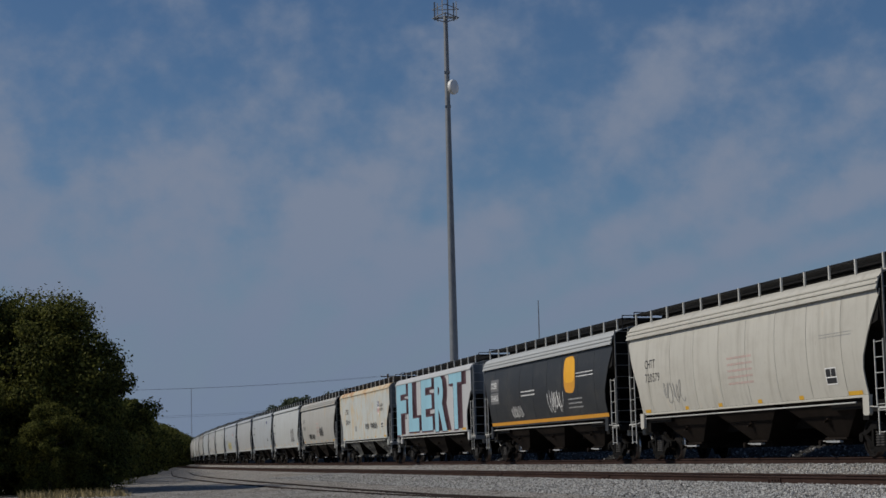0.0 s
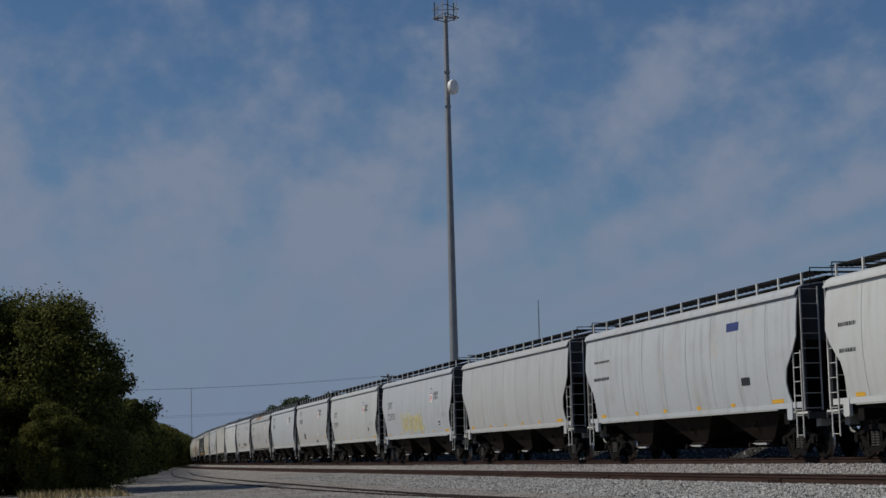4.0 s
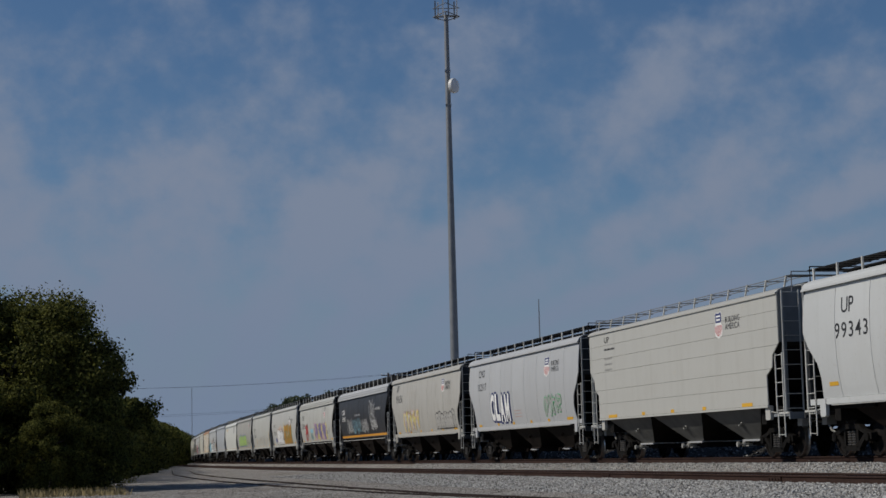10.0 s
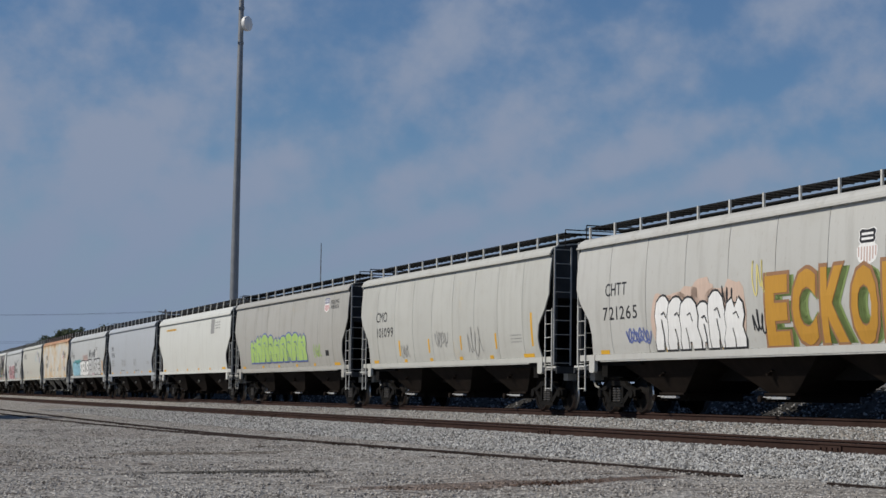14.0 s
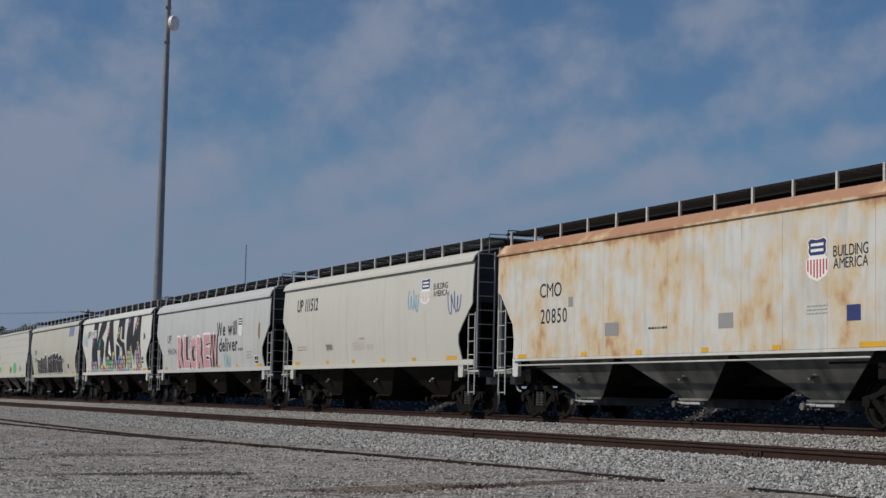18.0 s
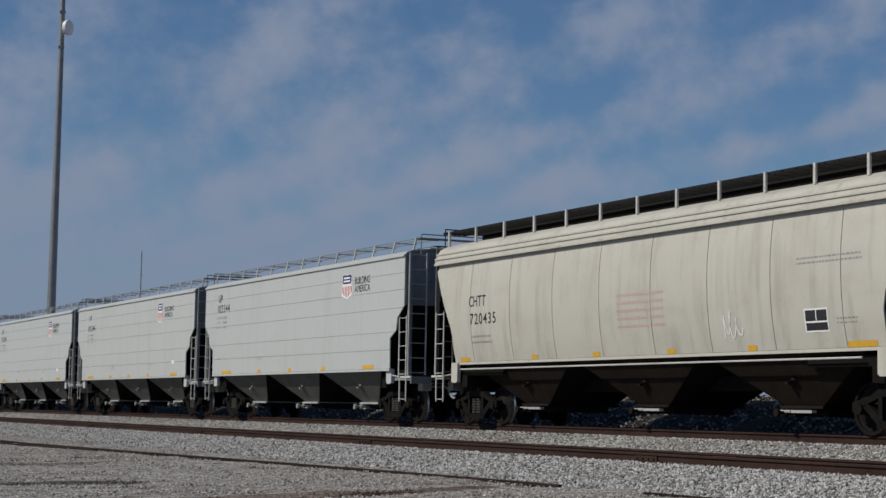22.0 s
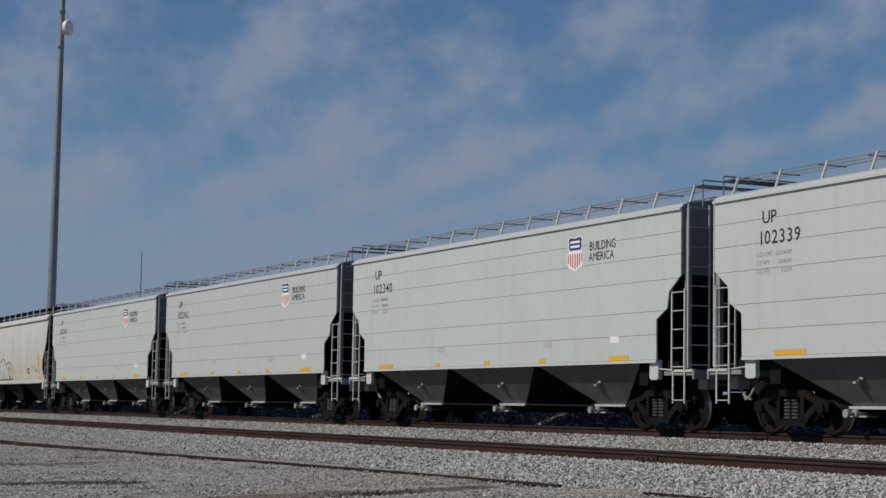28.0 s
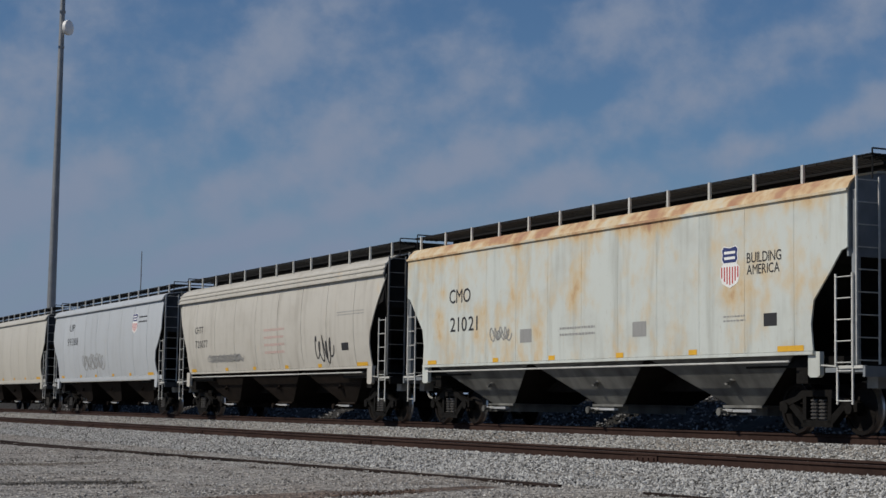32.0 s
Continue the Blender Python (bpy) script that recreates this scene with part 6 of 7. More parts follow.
car, k = CARS["c265"]
usual_reflectors(car, k)
text(car, k, "CHTT", 1.74, 2.92, 2.85, 3.17)
text(car, k, "721265", 1.59, 3.48, 2.26, 2.59)
throw_up(car, k, 4.45, 8.40, 1.43, 2.75, 6, "white", "black", 3, 0.05, "peach")
big_letters(car, k, "ECKOR", 9.45, 14.75, 1.44, 2.92, "amber", "rust", 1, 0.05, "moss")
scribble(car, k, 8.86, 9.51, 2.52, 3.30, "lemon", .05, 2)
scribble(car, k, 7.35, 8.29, 2.28, 2.84, "black", .04, 3)
scribble(car, k, 8.82, 9.67, 1.72, 2.25, "black", .05, 4)
scribble(car, k, 2.78, 4.15, 1.65, 2.03, "blue", .05, 5)
emblem(car, k, 12.85, 13.54, 2.90, 3.62, "black", "rose")
text(car, k, "BUILDING", 14.09, 15.13, 3.25, 3.42)
text(car, k, "AMERICA", 14.07, 15.12, 3.05, 3.21)
car, k = CARS["c099"]
usual_reflectors(car, k)
text(car, k, "CMO", 1.77, 2.95, 2.82, 3.16)
text(car, k, "101099", 1.84, 3.56, 2.30, 2.63)
scribble(car, k, 4.26, 5.13, 1.57, 2.01, "fade", .03, 2)
scribble(car, k, 7.59, 8.84, 1.85, 2.40, "fade", .03, 3)
scribble(car, k, 10.40, 11.76, 1.51, 2.43, "fade", .03, 4)
slab(car, k, 15.37, 15.50, 1.73, 2.65, "yellow")
slab(car, k, 6.98, 7.11, 1.70, 2.14, "yellow")
slab(car, k, 9.86, 9.97, 1.74, 2.16, "yellow")
slab(car, k, 12.70, 12.82, 1.71, 2.16, "yellow")
slab(car, k, 4.08, 4.23, 1.64, 2.16, "yellow")
bars(car, k, 13.91, 14.69, 1.80, 2.08, 3)
car, k = CARS["green"]
usual_reflectors(car, k)
slab(car, k, 4.11, 12.06, 1.66, 2.09, "blue")
throw_up(car, k, 3.11, 12.02, 1.62, 2.90, 9, "lime", "blue", 4, 0.06)
slab(car, k, 14.78, 15.22, 1.80, 2.01, "black")
emblem(car, k, 14.59, 15.29, 3.44, 4.00)
text(car, k, "BUILDING", 15.47, 16.52, 3.73, 3.88)
text(car, k, "AMERICA", 15.49, 16.53, 3.54, 3.69)
scribble(car, k, 13.09, 14.23, 1.74, 2.27, "lime", .05, 8)
car, k = CARS["white"]
usual_reflectors(car, k)
bars(car, k, 2.04, 4.72, 3.42, 3.72, 1, "yellow")
slab(car, k, 13.45, 14.21, 3.20, 3.90, "fade")
bars(car, k, 14.36, 15.52, 3.33, 3.74, 3)
car, k = CARS["c336"]
usual_reflectors(car, k)
text(car, k, "CMO", 1.39, 2.16, 2.92, 3.18)
text(car, k, "113336", 1.42, 2.58, 2.52, 2.79)
bars(car, k, 1.46, 2.43, 1.87, 2.32, 3)
bars(car, k, 5.28, 6.90, 1.86, 2.31, 5)
bars(car, k, 9.76, 10.76, 1.88, 2.29, 5)
bars(car, k, 14.23, 15.13, 1.93, 2.11, 3)
bars(car, k, 4.90, 6.45, 1.58, 1.67, 1, "black")
bars(car, k, 10.16, 11.61, 1.56, 1.64, 1, "black")
car, k = CARS["ww1"]
usual_reflectors(car, k)
text(car, k, "We will", 10.10, 13.10, 2.66, 3.22, "black", "bold")
emblem(car, k, 13.35, 14.0, 2.62, 3.36, "black", "grey")
text(car, k, "UP", 1.77, 2.47, 2.73, 3.01)
throw_up(car, k, 1.75, 5.60, 1.42, 2.55, 4, "sky", "black", 4, 0.05, "teal")
big_letters(car, k, "SELS", 5.45, 9.85, 1.50, 2.46, "white", "black", 3, 0.12)
big_letters(car, k, "ENSE", 10.0, 15.60, 1.50, 2.48, "silver", "black", 5, -0.14)
slab(car, k, 5.3, 16.2, 1.47, 1.62, "haze", 0)
scribble(car, k, 6.88, 9.81, 2.47, 2.96, "rose", .05, 7)
scribble(car, k, 0.29, 1.85, 2.78, 3.47, "fade", .04, 8)
slab(car, k, 16.26, 16.53, 1.72, 2.41, "orange")
car, k = CARS["r850"]
usual_reflectors(car, k)
text(car, k, "CMO", 2.51, 3.71, 2.90, 3.25)
text(car, k, "20850", 2.57, 4.00, 2.26, 2.62)
emblem(car, k, 13.98, 14.71, 2.68, 3.50)
text(car, k, "BUILDING", 14.85, 15.91, 3.10, 3.31)
text(car, k, "AMERICA", 14.85, 15.91, 2.88, 3.08)
slab(car, k, 10.87, 11.43, 1.91, 2.22, "fade")
slab(car, k, 15.26, 15.68, 1.92, 2.21, "navy")
slab(car, k, 4.08, 4.32, 2.62, 2.86, "fade")
bars(car, k, 7.98, 8.79, 1.89, 2.02, 1, "black")
bars(car, k, 14.01, 14.67, 2.03, 2.24, 3)
slab(car, k, 5.94, 6.60, 1.88, 2.18, "fade")
car, k = CARS["u512"]
usual_reflectors(car, k)
text(car, k, "UP 111512", 1.58, 3.80, 3.26, 3.70, "black", "bold")
bars(car, k, 7.26, 8.33, 1.83, 2.10, 4, "rose")
bars(car, k, 8.55, 9.20, 1.82, 2.02, 4, "rose")
bars(car, k, 1.60, 2.59, 1.89, 2.08, 2)
emblem(car, k, 13.05, 13.85, 3.06, 3.80, "navy", "rose")
text(car, k, "BUILDING", 14.05, 15.09, 3.45, 3.63)
text(car, k, "AMERICA", 14.06, 15.10, 3.25, 3.42)
scribble(car, k, 12.05, 12.96, 2.86, 3.52, "sky", .04, 1)
scribble(car, k, 15.06, 16.08, 2.71, 3.37, "blue", .04, 2)
scribble(car, k, 4.62, 5.37, 1.90, 2.13, "fade", .03, 3)
text(car, k, "WARNING", 7.86, 8.39, 2.18, 2.26, "rose")
car, k = CARS["deliver"]
usual_reflectors(car, k)
text(car, k, "We will", 10.28, 13.20, 2.70, 3.27, "black", "bold")
text(car, k, "deliver...", 10.62, 14.03, 2.08, 2.63, "black", "bold")
emblem(car, k, 13.43, 14.04, 2.64, 3.37, "black", "white")
text(car, k, "UP", 1.92, 2.62, 2.62, 2.95)
text(car, k, "90634", 2.01, 3.55, 2.09, 2.36)
big_letters(car, k, "RLCREW", 3.72, 10.41, 1.47, 2.78, "pink", "white", 2, 0.10, "maroon")
scribble(car, k, 5.51, 7.12, 2.23, 2.86, "fade", .04, 1)
scribble(car, k, 11.25, 12.23, 1.39, 2.04, "sky", .06, 2)
slab(car, k, 16.16, 16.41, 2.50, 3.11, "rust")
slab(car, k, 15.61, 16.07, 1.58, 1.84, "black")
bars(car, k, 14.54, 15.19, 1.71, 2.04, 3)
car, k = CARS["kasm"]
usual_reflectors(car, k)
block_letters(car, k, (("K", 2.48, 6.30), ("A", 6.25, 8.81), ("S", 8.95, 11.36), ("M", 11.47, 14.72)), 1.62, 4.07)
slab(car, k, 2.55, 3.90, 3.27, 3.67, "white", 9)
text(car, k, "UP 111412", 1.54, 3.86, 3.30, 3.64, "black", "plain", 12)
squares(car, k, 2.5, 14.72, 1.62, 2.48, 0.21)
for j, ink in enumerate(("purple", "sky", "pink", "lemon", "teal")):      # a row along the sill below the letters
    row = [2.3 + 0.26 * i for i in range(47) if (i * 7 + i // 3) % 5 == j]
    pts = [q for u in row for q in ((u, 1.44), (u + 0.22, 1.44), (u + 0.22, 1.58), (u, 1.58))]
    tagged(lay(k, car, "sprayed_row", pts, [(4 * i, 4 * i + 1, 4 * i + 2, 4 * i + 3) for i in range(len(row))], ink, 10), kind="stuff")
lay(k, car, "painted_patch", [(7.37, 3.11), (7.91, 2.20), (7.12, 2.38)], [(0, 1, 2)], "white", 12)
for u, z, ink in ((3.0, 2.80, "purple"), (4.62, 2.62, "teal"), (6.80, 3.26, "pink"), (9.40, 3.10, "lemon"), (11.78, 3.60, "purple"), (13.62, 3.44, "pink")):
    for du, dz in ((0, 0), (0.21, 0.19), (0, 0.19), (0.21, 0.38)):
        slab(car, k, u + du, u + du + 0.18, z + dz, z + dz + 0.16, ink, 10, "sprayed_square")
slab(car, k, 14.78, 15.18, 1.80, 2.10, "black")
scribble(car, k, 0.14, 1.49, 2.82, 3.62, "sky", .05, 1)
scribble(car, k, 15.24, 15.58, 2.90, 3.24, "black", .05, 2)
car, k = CARS["cream_tagged"]
usual_reflectors(car, k)
text(car, k, "CMO", 1.67, 2.45, 2.69, 2.95)
text(car, k, "22368", 1.73, 2.63, 2.24, 2.49)
throw_up(car, k, 2.75, 6.25, 1.44, 2.66, 5, "black", "white", 6, 0.05, None, True)
throw_up(car, k, 6.75, 11.50, 1.46, 2.80, 5, "black", "white", 9, 0.05, None, True)
name_bars(car, k, 13.68, 15.29, 3.54, 4.08)
piece(car, k, 11.61, 12.15, 1.90, 2.34, ("black",), "white", 1, 2)
slab(car, k, 13.39, 13.81, 1.73, 1.98, "black")
slab(car, k, 3.91, 4.06, 1.77, 2.13, "yellow")
slab(car, k, 6.82, 6.94, 1.68, 2.11, "yellow")
car, k = CARS["c105"]
usual_reflectors(car, k)
text(car, k, "CMO", 1.32, 2.09, 3.00, 3.26)
text(car, k, "105156", 1.34, 2.44, 2.61, 2.86)
slab(car, k, 9.22, 10.58, 1.55, 2.29, "green")
slab(car, k, 6.02, 7.59, 1.77, 2.11, "lemon")
scribble(car, k, 7.59, 8.43, 1.60, 2.07, "black", .04, 7)
scribble(car, k, 12.00, 13.10, 1.68, 2.10, "fade", .04, 8)
scribble(car, k, 1.94, 3.46, 1.69, 2.10, "lime", .04, 9)
car, k = CARS["c435"]
usual_reflectors(car, k)
text(car, k, "CHTT", 1.91, 2.77, 2.76, 3.02)
text(car, k, "720435", 1.96, 3.27, 2.34, 2.60)
bars(car, k, 1.98, 3.00, 1.81, 2.08, 2)
bars(car, k, 8.59, 10.34, 1.93, 2.72, 5, "rose")
slab(car, k, 14.76, 15.35, 1.78, 2.13, "black")
bars(car, k, 14.57, 16.33, 2.88, 3.05, 2)
bars(car, k, 15.60, 16.15, 1.83, 1.98, 2)
scribble(car, k, 12.25, 12.91, 1.66, 2.24, "white", .03, 5)
car, k = CARS["n344"]
usual_reflectors(car, k)
text(car, k, "UP", 1.14, 1.55, 3.73, 3.98)
text(car, k, "102344", 1.11, 2.28, 3.39, 3.65)
load_data(car, k, 1.02, 2.00, 2.79, 3.26, "225300", "60700")
emblem(car, k, 11.72, 12.54, 3.33, 4.02)
text(car, k, "BUILDING", 12.68, 13.72, 3.70, 3.90)
text(car, k, "AMERICA", 12.69, 13.73, 3.48, 3.67)
bars(car, k, 4.98, 5.45, 1.76, 1.88, 3)
bars(car, k, 1.18, 1.47, 1.81, 1.90, 1)
car, k = CARS["n346"]
usual_reflectors(car, k)
text(car, k, "UP", 1.63, 2.06, 3.77, 3.97)
text(car, k, "102346", 1.53, 2.66, 3.32, 3.56)
load_data(car, k, 1.44, 2.34, 2.76, 3.19)
emblem(car, k, 11.53, 12.21, 3.31, 4.06)
text(car, k, "BUILDING", 12.46, 13.49, 3.70, 3.88)
text(car, k, "AMERICA", 12.42, 13.40, 3.49, 3.66)
slab(car, k, 13.42, 13.75, 1.80, 1.93, "white")
bars(car, k, 5.36, 5.77, 1.70, 1.84, 3)
bars(car, k, 10.63, 11.01, 1.73, 1.86, 3)
car, k = CARS["n345"]
usual_reflectors(car, k)
usual_new(car, k, "102345")
car, k = CARS["n348"]
usual_reflectors(car, k)
usual_new(car, k, "102348")
car, k = CARS["n347"]
usual_reflectors(car, k)
usual_new(car, k, "102347")
car, k = CARS["n349"]
usual_reflectors(car, k)
usual_new(car, k, "")
car, k = CARS["n350"]
usual_reflectors(car, k)
usual_new(car, k, "102350")
car, k = CARS["c720"]
usual_reflectors(car, k, 0.28)
slab(car, k, 1.81, 3.11, 2.16, 2.88, "white")
text(car, k, "CMO", 1.99, 2.81, 2.54, 2.80, "navy", "bold", 3)
text(car, k, "112720", 1.88, 3.04, 2.22, 2.46, "navy", "bold", 3)
bars(car, k, 1.90, 2.89, 1.76, 1.99, 2)
slab(car, k, 7.92, 8.21, 1.93, 2.08, "white")
bars(car, k, 13.06, 13.91, 1.84, 2.06, 3)
scribble(car, k, 13.99, 14.49, 1.76, 2.12, "fade", .03, 6)
car, k = CARS["n339"]
usual_reflectors(car, k)
usual_new(car, k, "102339", "225400", "60600")
car, k = CARS["n340"]
usual_reflectors(car, k)
usual_new(car, k, "102340")
car, k = CARS["n342"]
usual_reflectors(car, k)
usual_new(car, k, "102342")
car, k = CARS["n341"]
usual_reflectors(car, k)
usual_new(car, k, "102341")
car, k = CARS["cream_plain"]
usual_reflectors(car, k)
text(car, k, "TILX", 1.50, 2.23, 2.66, 2.85)
text(car, k, "519612", 1.58, 2.62, 2.12, 2.33)
slab(car, k, 1.02, 1.20, 2.07, 2.59, "yellow")
slab(car, k, 9.51, 9.65, 1.69, 2.14, "yellow")
slab(car, k, 12.32, 12.51, 1.66, 2.15, "yellow")
slab(car, k, 15.00, 15.23, 1.67, 2.61, "yellow")
slab(car, k, 6.72, 6.88, 1.66, 2.09, "yellow")
text(car, k, "PHARLO", 2.68, 4.70, 1.64, 2.20, "black", "plain", 2)
throw_up(car, k, 6.05, 9.05, 1.44, 2.52, 4, "cream", "black", 5, 0.05)
text(car, k, "LABEO", 12.2, 13.3, 1.30, 1.40)
slab(car, k, 12.70, 13.12, 1.70, 1.98, "black")
bars(car, k, 10.88, 11.45, 1.68, 1.96, 4, "rose")
slab(car, k, 14.30, 14.73, 1.76, 1.92, "green")
bars(car, k, 13.70, 14.39, 1.83, 2.09, 3)
car, k = CARS["c322"]
usual_reflectors(car, k, 0.28)
text(car, k, "CMO 101322", 1.94, 5.33, 3.46, 3.92)
bubble(car, k, 3.62, 4.89, 1.38, 2.71, "white", "fade")
throw_up(car, k, 8.92, 12.65, 1.46, 2.54, 6, "cream", "black", 2, 0.05)
emblem(car, k, 13.29, 14.05, 3.07, 3.77)
text(car, k, "BUILDING", 14.20, 15.10, 3.45, 3.59)
text(car, k, "AMERICA", 14.21, 15.11, 3.29, 3.42)
bars(car, k, 1.96, 2.89, 1.81, 2.00, 2)
car, k = CARS["u501"]
usual_reflectors(car, k)
text(car, k, "UP", 1.37, 1.74, 2.63, 2.86)
text(car, k, "91601", 1.44, 2.30, 2.16, 2.41)
scribble(car, k, 2.06, 3.75, 2.55, 3.96, "black", .04, 2)
scribble(car, k, 4.02, 6.80, 1.62, 2.33, "purple", .05, 3)
text(car, k, "KEWPIE", 2.83, 4.45, 1.66, 2.16, "red", "plain", 2)
bars(car, k, 11.10, 12.18, 2.12, 2.29, 3, "rose")
slab(car, k, 14.57, 14.96, 1.69, 1.98, "black")
emblem(car, k, 14.24, 15.04, 3.19, 3.96)
text(car, k, "BUILDING", 15.25, 16.31, 3.61, 3.77)
text(car, k, "AMERICA", 15.25, 16.32, 3.41, 3.58)
bars(car, k, 15.50, 16.33, 2.03, 2.28, 3)
car, k = CARS["c021"]
usual_reflectors(car, k)
text(car, k, "CMO", 2.45, 3.59, 2.89, 3.23)
text(car, k, "21021", 2.51, 3.97, 2.20, 2.55)
emblem(car, k, 13.89, 14.51, 2.64, 3.42)
text(car, k, "BUILDING", 14.73, 15.76, 3.06, 3.25)
text(car, k, "AMERICA", 14.73, 15.71, 2.85, 3.03)
slab(car, k, 15.23, 15.62, 1.90, 2.13, "black")
slab(car, k, 10.83, 11.34, 1.84, 2.14, "fade")
slab(car, k, 6.08, 6.61, 1.85, 2.15, "fade")
bars(car, k, 13.99, 14.67, 1.97, 2.13, 2)
scribble(car, k, 4.56, 5.68, 1.92, 2.24, "fade", .03, 2)
bars(car, k, 7.88, 9.35, 1.86, 2.13, 2)
car, k = CARS["c077"]
usual_reflectors(car, k)
text(car, k, "CHTT", 1.90, 2.77, 2.77, 3.00)
text(car, k, "720077", 1.94, 3.24, 2.28, 2.53)
bars(car, k, 8.71, 10.46, 1.80, 2.71, 4, "rose")
scribble(car, k, 12.83, 14.35, 1.57, 2.39, "black", .05, 7)
slab(car, k, 14.88, 15.37, 1.92, 2.13, "black")
bars(car, k, 14.62, 16.50, 2.84, 2.99, 2)
scribble(car, k, 3.10, 6.80, 1.76, 2.01, "fade", .03, 1)
car, k = CARS["u388"]
usual_reflectors(car, k)
text(car, k, "UP", 2.83, 3.75, 3.42, 3.72)
text(car, k, "99388", 2.61, 4.42, 2.81, 3.13)
emblem(car, k, 12.74, 13.49, 3.05, 3.80)
bars(car, k, 13.61, 14.70, 3.31, 3.67, 2, "black")
scribble(car, k, 5.09, 8.80, 1.73, 2.39, "fade", .04, 6)
car, k = CARS["last"]
usual_reflectors(car, k)


# ------------------------------------------------------------------ trees
def crown_mesh(name, seed, height, radius, leaves, mat, leaf=0.13, skirt=0.12):
    rng = np.random.default_rng(seed)
    clumps = []
    for _ in range(120):
        a, r = rng.uniform(0, 2 * np.pi), radius * np.sqrt(rng.uniform(0, 1))
        zz = rng.uniform(skirt, 1.0)
        w = (1.0 - 0.75 * max(0.0, (zz - 0.45) / 0.55) ** 1.6) * (0.75 + 0.25 * min(1, zz / 0.3))
        clumps.append((r * w * np.cos(a), r * w * np.sin(a), zz * height * 0.94, rng.uniform(0.22, 0.66) * radius * 0.42))
    c = np.array(clumps)
    pick = rng.integers(0, len(c), leaves)
    d = rng.normal(0, 1, (leaves, 3))
    d /= np.linalg.norm(d, axis=1)[:, None]
    p = c[pick, :3] + d * (c[pick, 3] * rng.uniform(0.3, 1.0, leaves) ** 0.5 * np.maximum(0.3, rng.normal(1.0, 0.17, leaves)))[:, None] * np.array([1, 1, 0.8])
    p[:, 2] = np.maximum(p[:, 2], 0.03)
    n = d + rng.normal(0, 0.7, (leaves, 3)) + np.array([0, 0, 0.4])
    n /= np.linalg.norm(n, axis=1)[:, None]
    u = np.cross(n, rng.normal(0, 1, (leaves, 3)))
    u /= np.linalg.norm(u, axis=1)[:, None]
    w = np.cross(n, u)
    s = rng.uniform(0.6, 1.3, (leaves, 1)) * leaf
    v = np.stack((p + u * s, p + w * s * 0.55, p - u * s, p - w * s * 0.55), 1).reshape(-1, 3)
    f = np.arange(leaves * 4).reshape(-1, 4)
    me = bpy.data.meshes.new(name)
    me.from_pydata(v.tolist(), [], f.tolist())
    me.materials.append(mat)
    return me


def trunk_mesh(seed, height, radius):
    rng = random.Random(seed)
    bm = bmesh.new()
    p = Vector((0, 0, -0.1))
    for i in range(5):
        q = p + Vector((rng.uniform(-0.12, 0.12), rng.uniform(-0.12, 0.12), height * 0.13))
        rod(bm, p, q, 0.17 - 0.025 * i, 8)
        p = q
        if i >= 1:
            for _ in range(3):
                a = rng.uniform(0, 6.28)
                rod(bm, p, p + Vector((math.cos(a) * radius * 0.35, math.sin(a) * radius * 0.35, height * rng.uniform(0.05, 0.16))), 0.045, 5)
    return finish(bm, "trunk", BARK)


TREES = []
for i in range(5):
    h, r = (7.5, 3.5) if i < 3 else (6.6, 2.9)
    TREES.append((crown_mesh("crown", 40 + i, h, r, 52000, LEAF, 0.07, 0.03), trunk_mesh(60 + i, h, r)))
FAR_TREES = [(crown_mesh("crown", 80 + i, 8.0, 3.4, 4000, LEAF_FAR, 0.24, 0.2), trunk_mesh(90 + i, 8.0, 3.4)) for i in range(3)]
ROW_TREES = [(crown_mesh("crown", 70 + i, 7.2, 3.4, 7000, LEAF, 0.17, 0.03), trunk_mesh(75 + i, 6.0, 3.2)) for i in range(3)]


def tree(bank, i, x, y, z, scale, label, group):
    crown, trunk = bank[i % len(bank)]
    t = thing("tree", label, "tree", group, m=pose(x, y, z, 0, 0, (i * 77) % 360) @ Matrix.Scale(scale, 4))
    place("trunk", trunk, t)
    place("crown", crown, t)


def fill_trees():
    rng = random.Random(11)
    near = [(0.85, 66.5, 0.97), (-1.2, 66.5, 1.0), (0.1, 70, 1.03), (-3.2, 67, 0.95), (-5.6, 68, 0.95), (-9.0, 70, 0.95), (-0.6, 72, 0.98), (1.0, 76, 0.8), (1.9, 66.5, 0.5), (0.6, 62.5, 0.5), (-2.6, 62, 0.5), (-6.2, 62, 0.5), (0.75, 72, 0.80), (3.4, 88, 0.55)]
    for i, (x, y, s) in enumerate(near):
        tree(TREES, i, x, y, -0.75, s, "dark green bushy tree beside the gravel", "trees along the tracks")
    edge = [(90, 15.5), (130, 12.6), (200, 9.0), (300, 4.4), (400, 3.0), (640, 3.0)]
    y = 94.0
    i = 0
    while y < 640:
        off = float(np.interp(y, [e[0] for e in edge], [e[1] for e in edge]))
        for row in (0, 1):
            x = TRAIN_X + shift(y) - off - 3.0 - row * 4.5 + rng.uniform(-0.8, 0.8)
            tree(ROW_TREES, i, x, y + rng.uniform(-2, 2), -0.75, rng.uniform(0.9, 1.05) * (0.78 + 0.5 * min(1.0, max(0.0, (y - 110) / 350))), "dark green leafy tree in a dense row", "trees along the tracks")
            i += 1
        y += 6.5 if y < 300 else 9.0
    for i in range(14):
        y = 248 + 14 * i
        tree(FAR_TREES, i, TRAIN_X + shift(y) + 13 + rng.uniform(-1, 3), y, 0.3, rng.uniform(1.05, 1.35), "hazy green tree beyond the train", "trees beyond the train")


fill_trees()


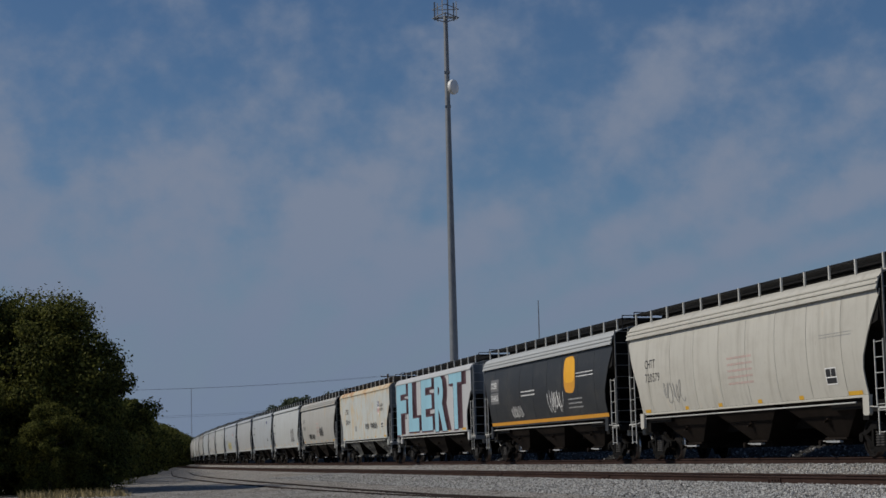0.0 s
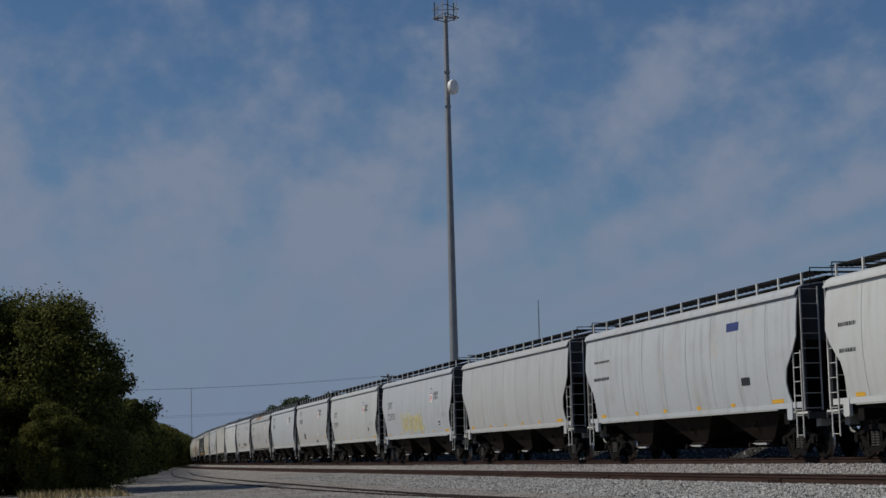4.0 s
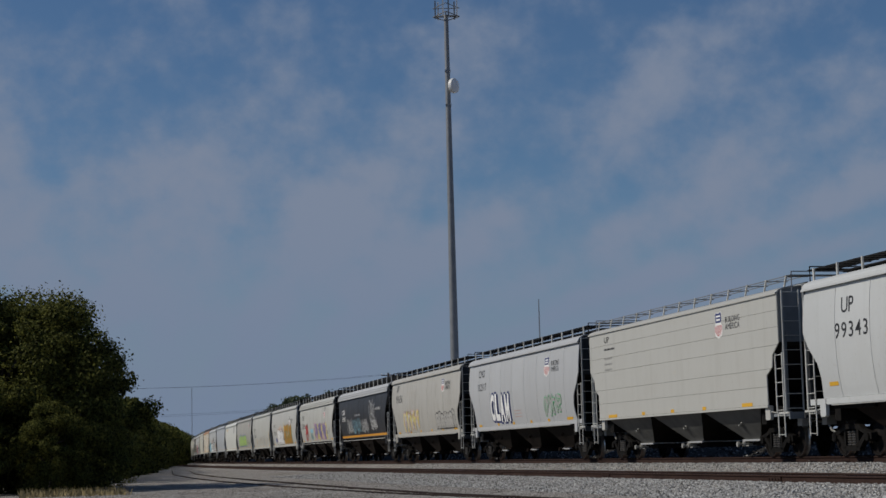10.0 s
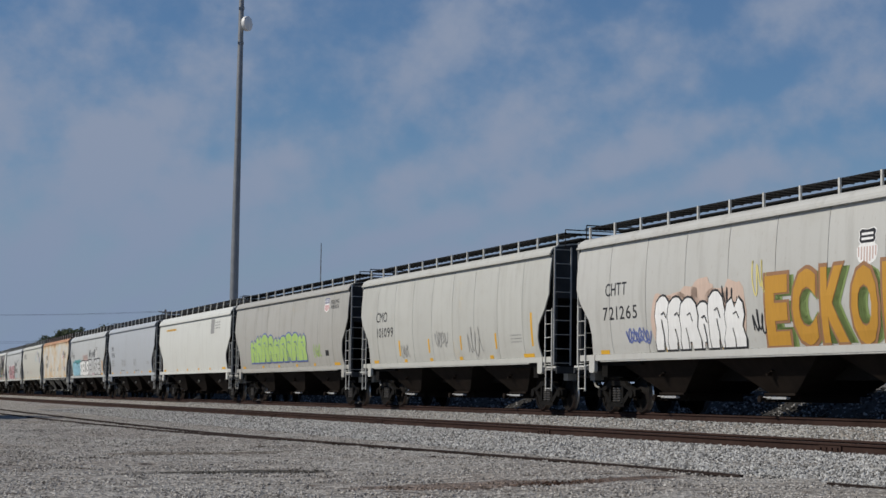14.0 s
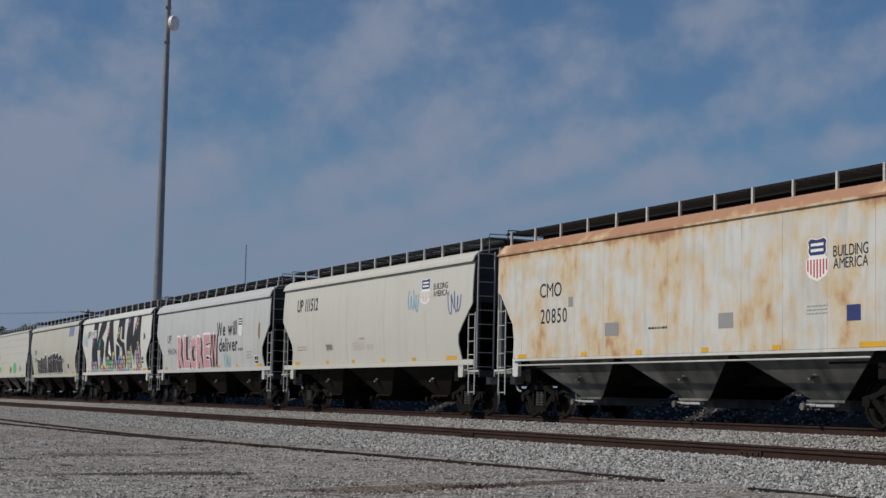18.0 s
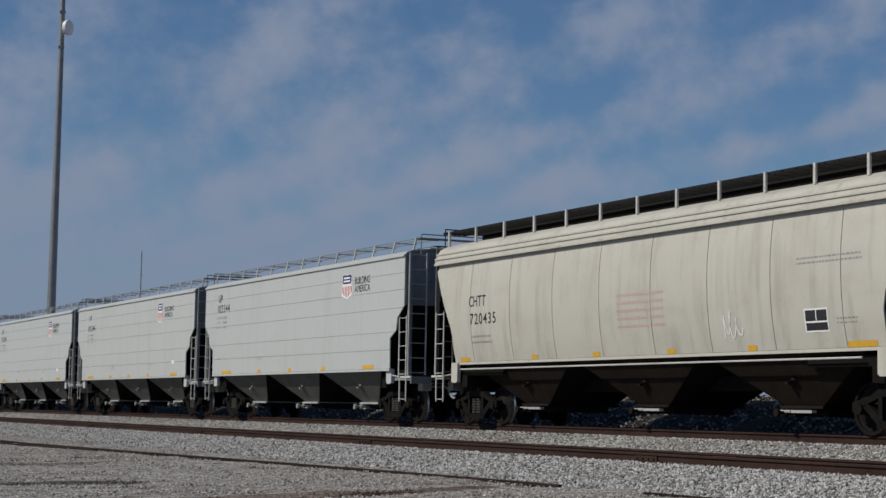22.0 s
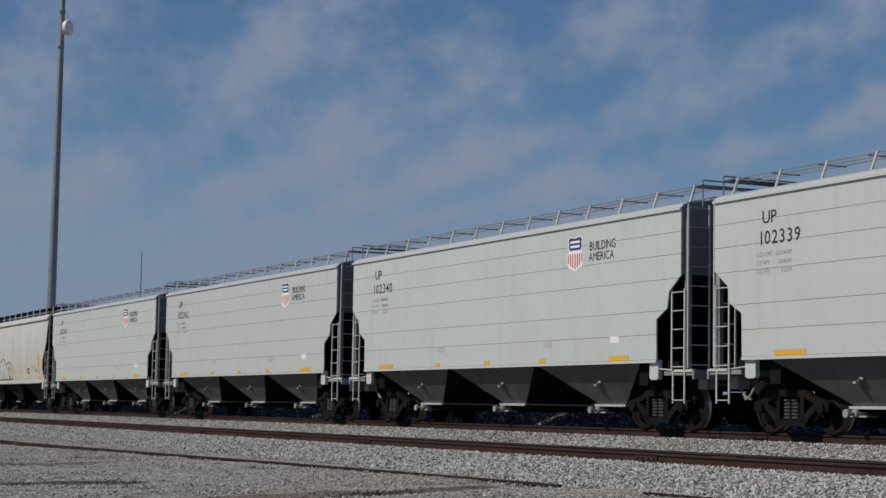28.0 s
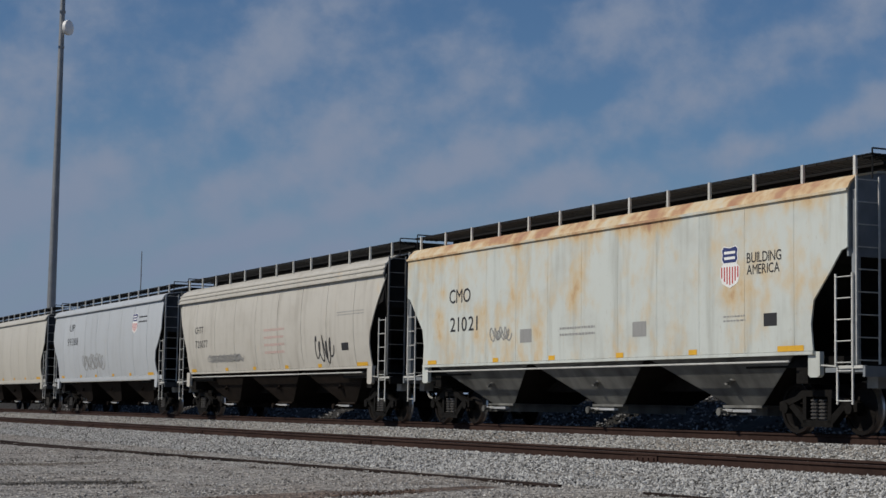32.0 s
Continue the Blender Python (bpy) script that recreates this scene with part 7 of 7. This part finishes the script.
# ------------------------------------------------------------------ masts, poles, wires
def build_mast():
    x, y = 200 * math.sin(radians(13.367)), 200 * math.cos(radians(13.367))
    mast = thing("antenna_mast", "tall grey tapered steel mast with an antenna platform", "antenna mast", m=pose(x, y, 0.2, 0, 0, -13.4))
    top, sides = 50.3, 18
    bm = bmesh.new()
    rings = []
    for z, r in ((0, 0.52), (12, 0.47), (24, 0.40), (36, 0.33), (top, 0.25)):
        rings.append([bm.verts.new((r * math.cos(2 * math.pi * k / sides), r * math.sin(2 * math.pi * k / sides), z)) for k in range(sides)])
    for a, b in zip(rings, rings[1:]):
        for k in range(sides):
            j = (k + 1) % sides
            bm.faces.new((a[k], a[j], b[j], b[k]))
    bm.faces.new(rings[-1])
    part("pole", bm, MAST_STEEL, mast)
    bm = bmesh.new()
    for k in range(3):
        a = 2 * math.pi * k / 3 + 0.5
        b = a + 2 * math.pi / 3
        p, q = Vector((1.75 * math.cos(a), 1.75 * math.sin(a), top)), Vector((1.75 * math.cos(b), 1.75 * math.sin(b), top))
        rod(bm, p, q, 0.07)
        rod(bm, p + Vector((0, 0, 1.0)), q + Vector((0, 0, 1.0)), 0.05)
        rod(bm, (0, 0, top - 0.7), p, 0.06)
        rod(bm, (0, 0, top), p, 0.06)
    part("platform", bm, MAST_STEEL, mast)
    for k in range(3):
        a = 2 * math.pi * k / 3 + 0.5
        b = a + 2 * math.pi / 3
        for f in (0.2, 0.8):
            c = Vector((1.8 * math.cos(a), 1.8 * math.sin(a), 0)).lerp(Vector((1.8 * math.cos(b), 1.8 * math.sin(b), 0)), f)
            bm = bmesh.new()
            box(bm, c.x - 0.08, c.x + 0.08, c.y - 0.05, c.y + 0.05, top - 0.35, top + 1.8)
            part("panel_antenna", bm, WHITE_COVER if f > 0.5 else MAST_STEEL, mast)
    bm = bmesh.new()
    lathe_x(bm, [(0.0, 0.10), (0.1, 0.6), (0.22, 0.82), (0.42, 0.86), (0.62, 0.84), (0.72, 0.5), (0.75, 0.05)], 24)
    dish = part("dish_antenna", bm, WHITE_COVER, mast, "white round microwave dish", pose(0.32, -0.2, 41.9, 0, 0, -35), smooth=True)
    bm = bmesh.new()
    box(bm, -0.35, 0.05, -0.08, 0.08, -0.35, 0.35)
    part("dish_bracket", bm, MAST_STEEL, dish)
    bm = bmesh.new()
    for z in (43.6, 39.6):
        box(bm, -0.3, 0.35, -0.3, 0.1, z, z + 0.25)
    part("cable_clamp", bm, MAST_STEEL, mast)


def thin_mast(x, y, height, label):
    mast = thing("radio_mast", label, "radio mast", m=pose(x, y, 0))
    bm = bmesh.new()
    for k in range(3):
        a = 2.1 * k
        rod(bm, (0.22 * math.cos(a), 0.22 * math.sin(a), 0), (0.05 * math.cos(a), 0.05 * math.sin(a), height), 0.035, 4)
    part("leg_frame", bm, MAST_STEEL, mast)
    bm = bmesh.new()
    n = int(height / 0.9)
    for i in range(n):
        z, s = i * 0.9, 0.22 - 0.17 * i / n
        for k in range(3):
            a, b = 2.1 * k, 2.1 * (k + 1)
            rod(bm, (s * math.cos(a), s * math.sin(a), z), (s * math.cos(b), s * math.sin(b), z + 0.9), 0.014, 3)
    part("lattice", bm, MAST_STEEL, mast)


def utility_pole(x, y, height):
    p = thing("utility_pole", "grey wooden utility pole with a crossarm", "utility pole", "utility poles", m=pose(x, y, 0))
    bm = bmesh.new()
    rod(bm, (0, 0, 0), (0, 0, height), 0.16, 8)
    part("pole", bm, TIE_WOOD, p)
    bm = bmesh.new()
    box(bm, -1.2, 1.2, -0.06, 0.06, height - 0.5, height - 0.35)
    part("crossarm", bm, TIE_WOOD, p)
    for xx in (-1.1, -0.4, 0.4, 1.1):
        bm = bmesh.new()
        rod(bm, (xx, 0, height - 0.35), (xx, 0, height - 0.12), 0.05, 6)
        part("insulator", bm, CONCRETE, p)


def cable(p, q, sag, label):
    p, q = Vector(p), Vector(q)
    bm = bmesh.new()
    side = (q - p).cross(Vector((0, 0, 1))).normalized()
    rings = []
    for i in range(13):
        f = i / 12
        c = p.lerp(q, f) - Vector((0, 0, sag * 4 * f * (1 - f)))
        rings.append([bm.verts.new(c + 0.013 * (math.cos(a) * side + math.sin(a) * Vector((0, 0, 1)))) for a in (0, 1.57, 3.14, 4.71)])
    for a, b in zip(rings, rings[1:]):
        for i in range(4):
            bm.faces.new((a[i], a[(i + 1) % 4], b[(i + 1) % 4], b[i]))
    tagged(new("overhead_cable", finish(bm, "overhead_cable", STEEL_DARK)), label, "cable", "overhead cables")


build_mast()
thin_mast(83.35, 288.3, 26.0, "thin lattice radio mast in the distance")
thin_mast(43.0, 498.0, 20.5, "thin lattice radio mast in the distance")
utility_pole(58.3, 294.0, 14.2)
utility_pole(-6.0, 296.0, 13.0)
for k, (dx, dz) in enumerate(((-1.1, 0), (1.1, 0), (0.4, -4.6), (-0.4, -4.9))):
    cable((-6 + dx, 296, 12.6 + dz), (58.3 + dx, 294, 13.9 + dz * 0.9), 0.9, "thin dark overhead power cable")

bm = bmesh.new()
box(bm, -1.6, 1.6, -0.5, 0.5, 0.0, 0.75)
bmesh.ops.bevel(bm, geom=bm.edges[:], offset=0.06, segments=2, affect="EDGES")
block = new("concrete_block", finish(bm, "concrete_block", CONCRETE))
block.matrix_basis = pose(26.2, 97.0, 0.45, 0, 0, 20)
tagged(block, "white weathered concrete block beyond the main track", "concrete block")


def grass_tufts():
    rng = np.random.default_rng(3)
    n = 900
    x = rng.uniform(-0.4, 2.9, n)
    y = rng.uniform(55.5, 60, n)
    keep = (x - 1.3) * 0.5 + (y - 61) * 0.25 < 1.6
    x, y = x[keep], y[keep]
    n = len(x)
    h = rng.uniform(0.08, 0.32, n)
    a = rng.uniform(0, 6.28, n)
    lean = rng.uniform(-0.12, 0.12, (n, 2))
    z = np.full(n, -0.73)
    p = np.stack((x - 0.02 * np.cos(a), y - 0.02 * np.sin(a), z), 1)
    q = np.stack((x + 0.02 * np.cos(a), y + 0.02 * np.sin(a), z), 1)
    r = np.stack((x + lean[:, 0], y + lean[:, 1], z + h), 1)
    me = bpy.data.meshes.new("dry_grass")
    me.from_pydata(np.stack((p, q, r), 1).reshape(-1, 3).tolist(), [], np.arange(n * 3).reshape(-1, 3).tolist())
    me.materials.append(GRASS_DRY)
    tagged(new("dry_grass", me), "dry straw-coloured grass at the foot of the trees", "grass", kind="stuff")


grass_tufts()



def motions():
    """The train runs past at an even speed, each car turning with the bend."""
    times = [0.0, 0.1] + [float(t) for t in range(1, 32)] + [31.9, 32.0]
    for car, half, s_end in TRAIN:
        rows = []
        for t in times:
            y = s_end - half - SPEED * t
            rows.append((t, pose(TRAIN_X + shift(y), y, 0, 0, 0, bend(y))))
        walk(car, rows)


motions()
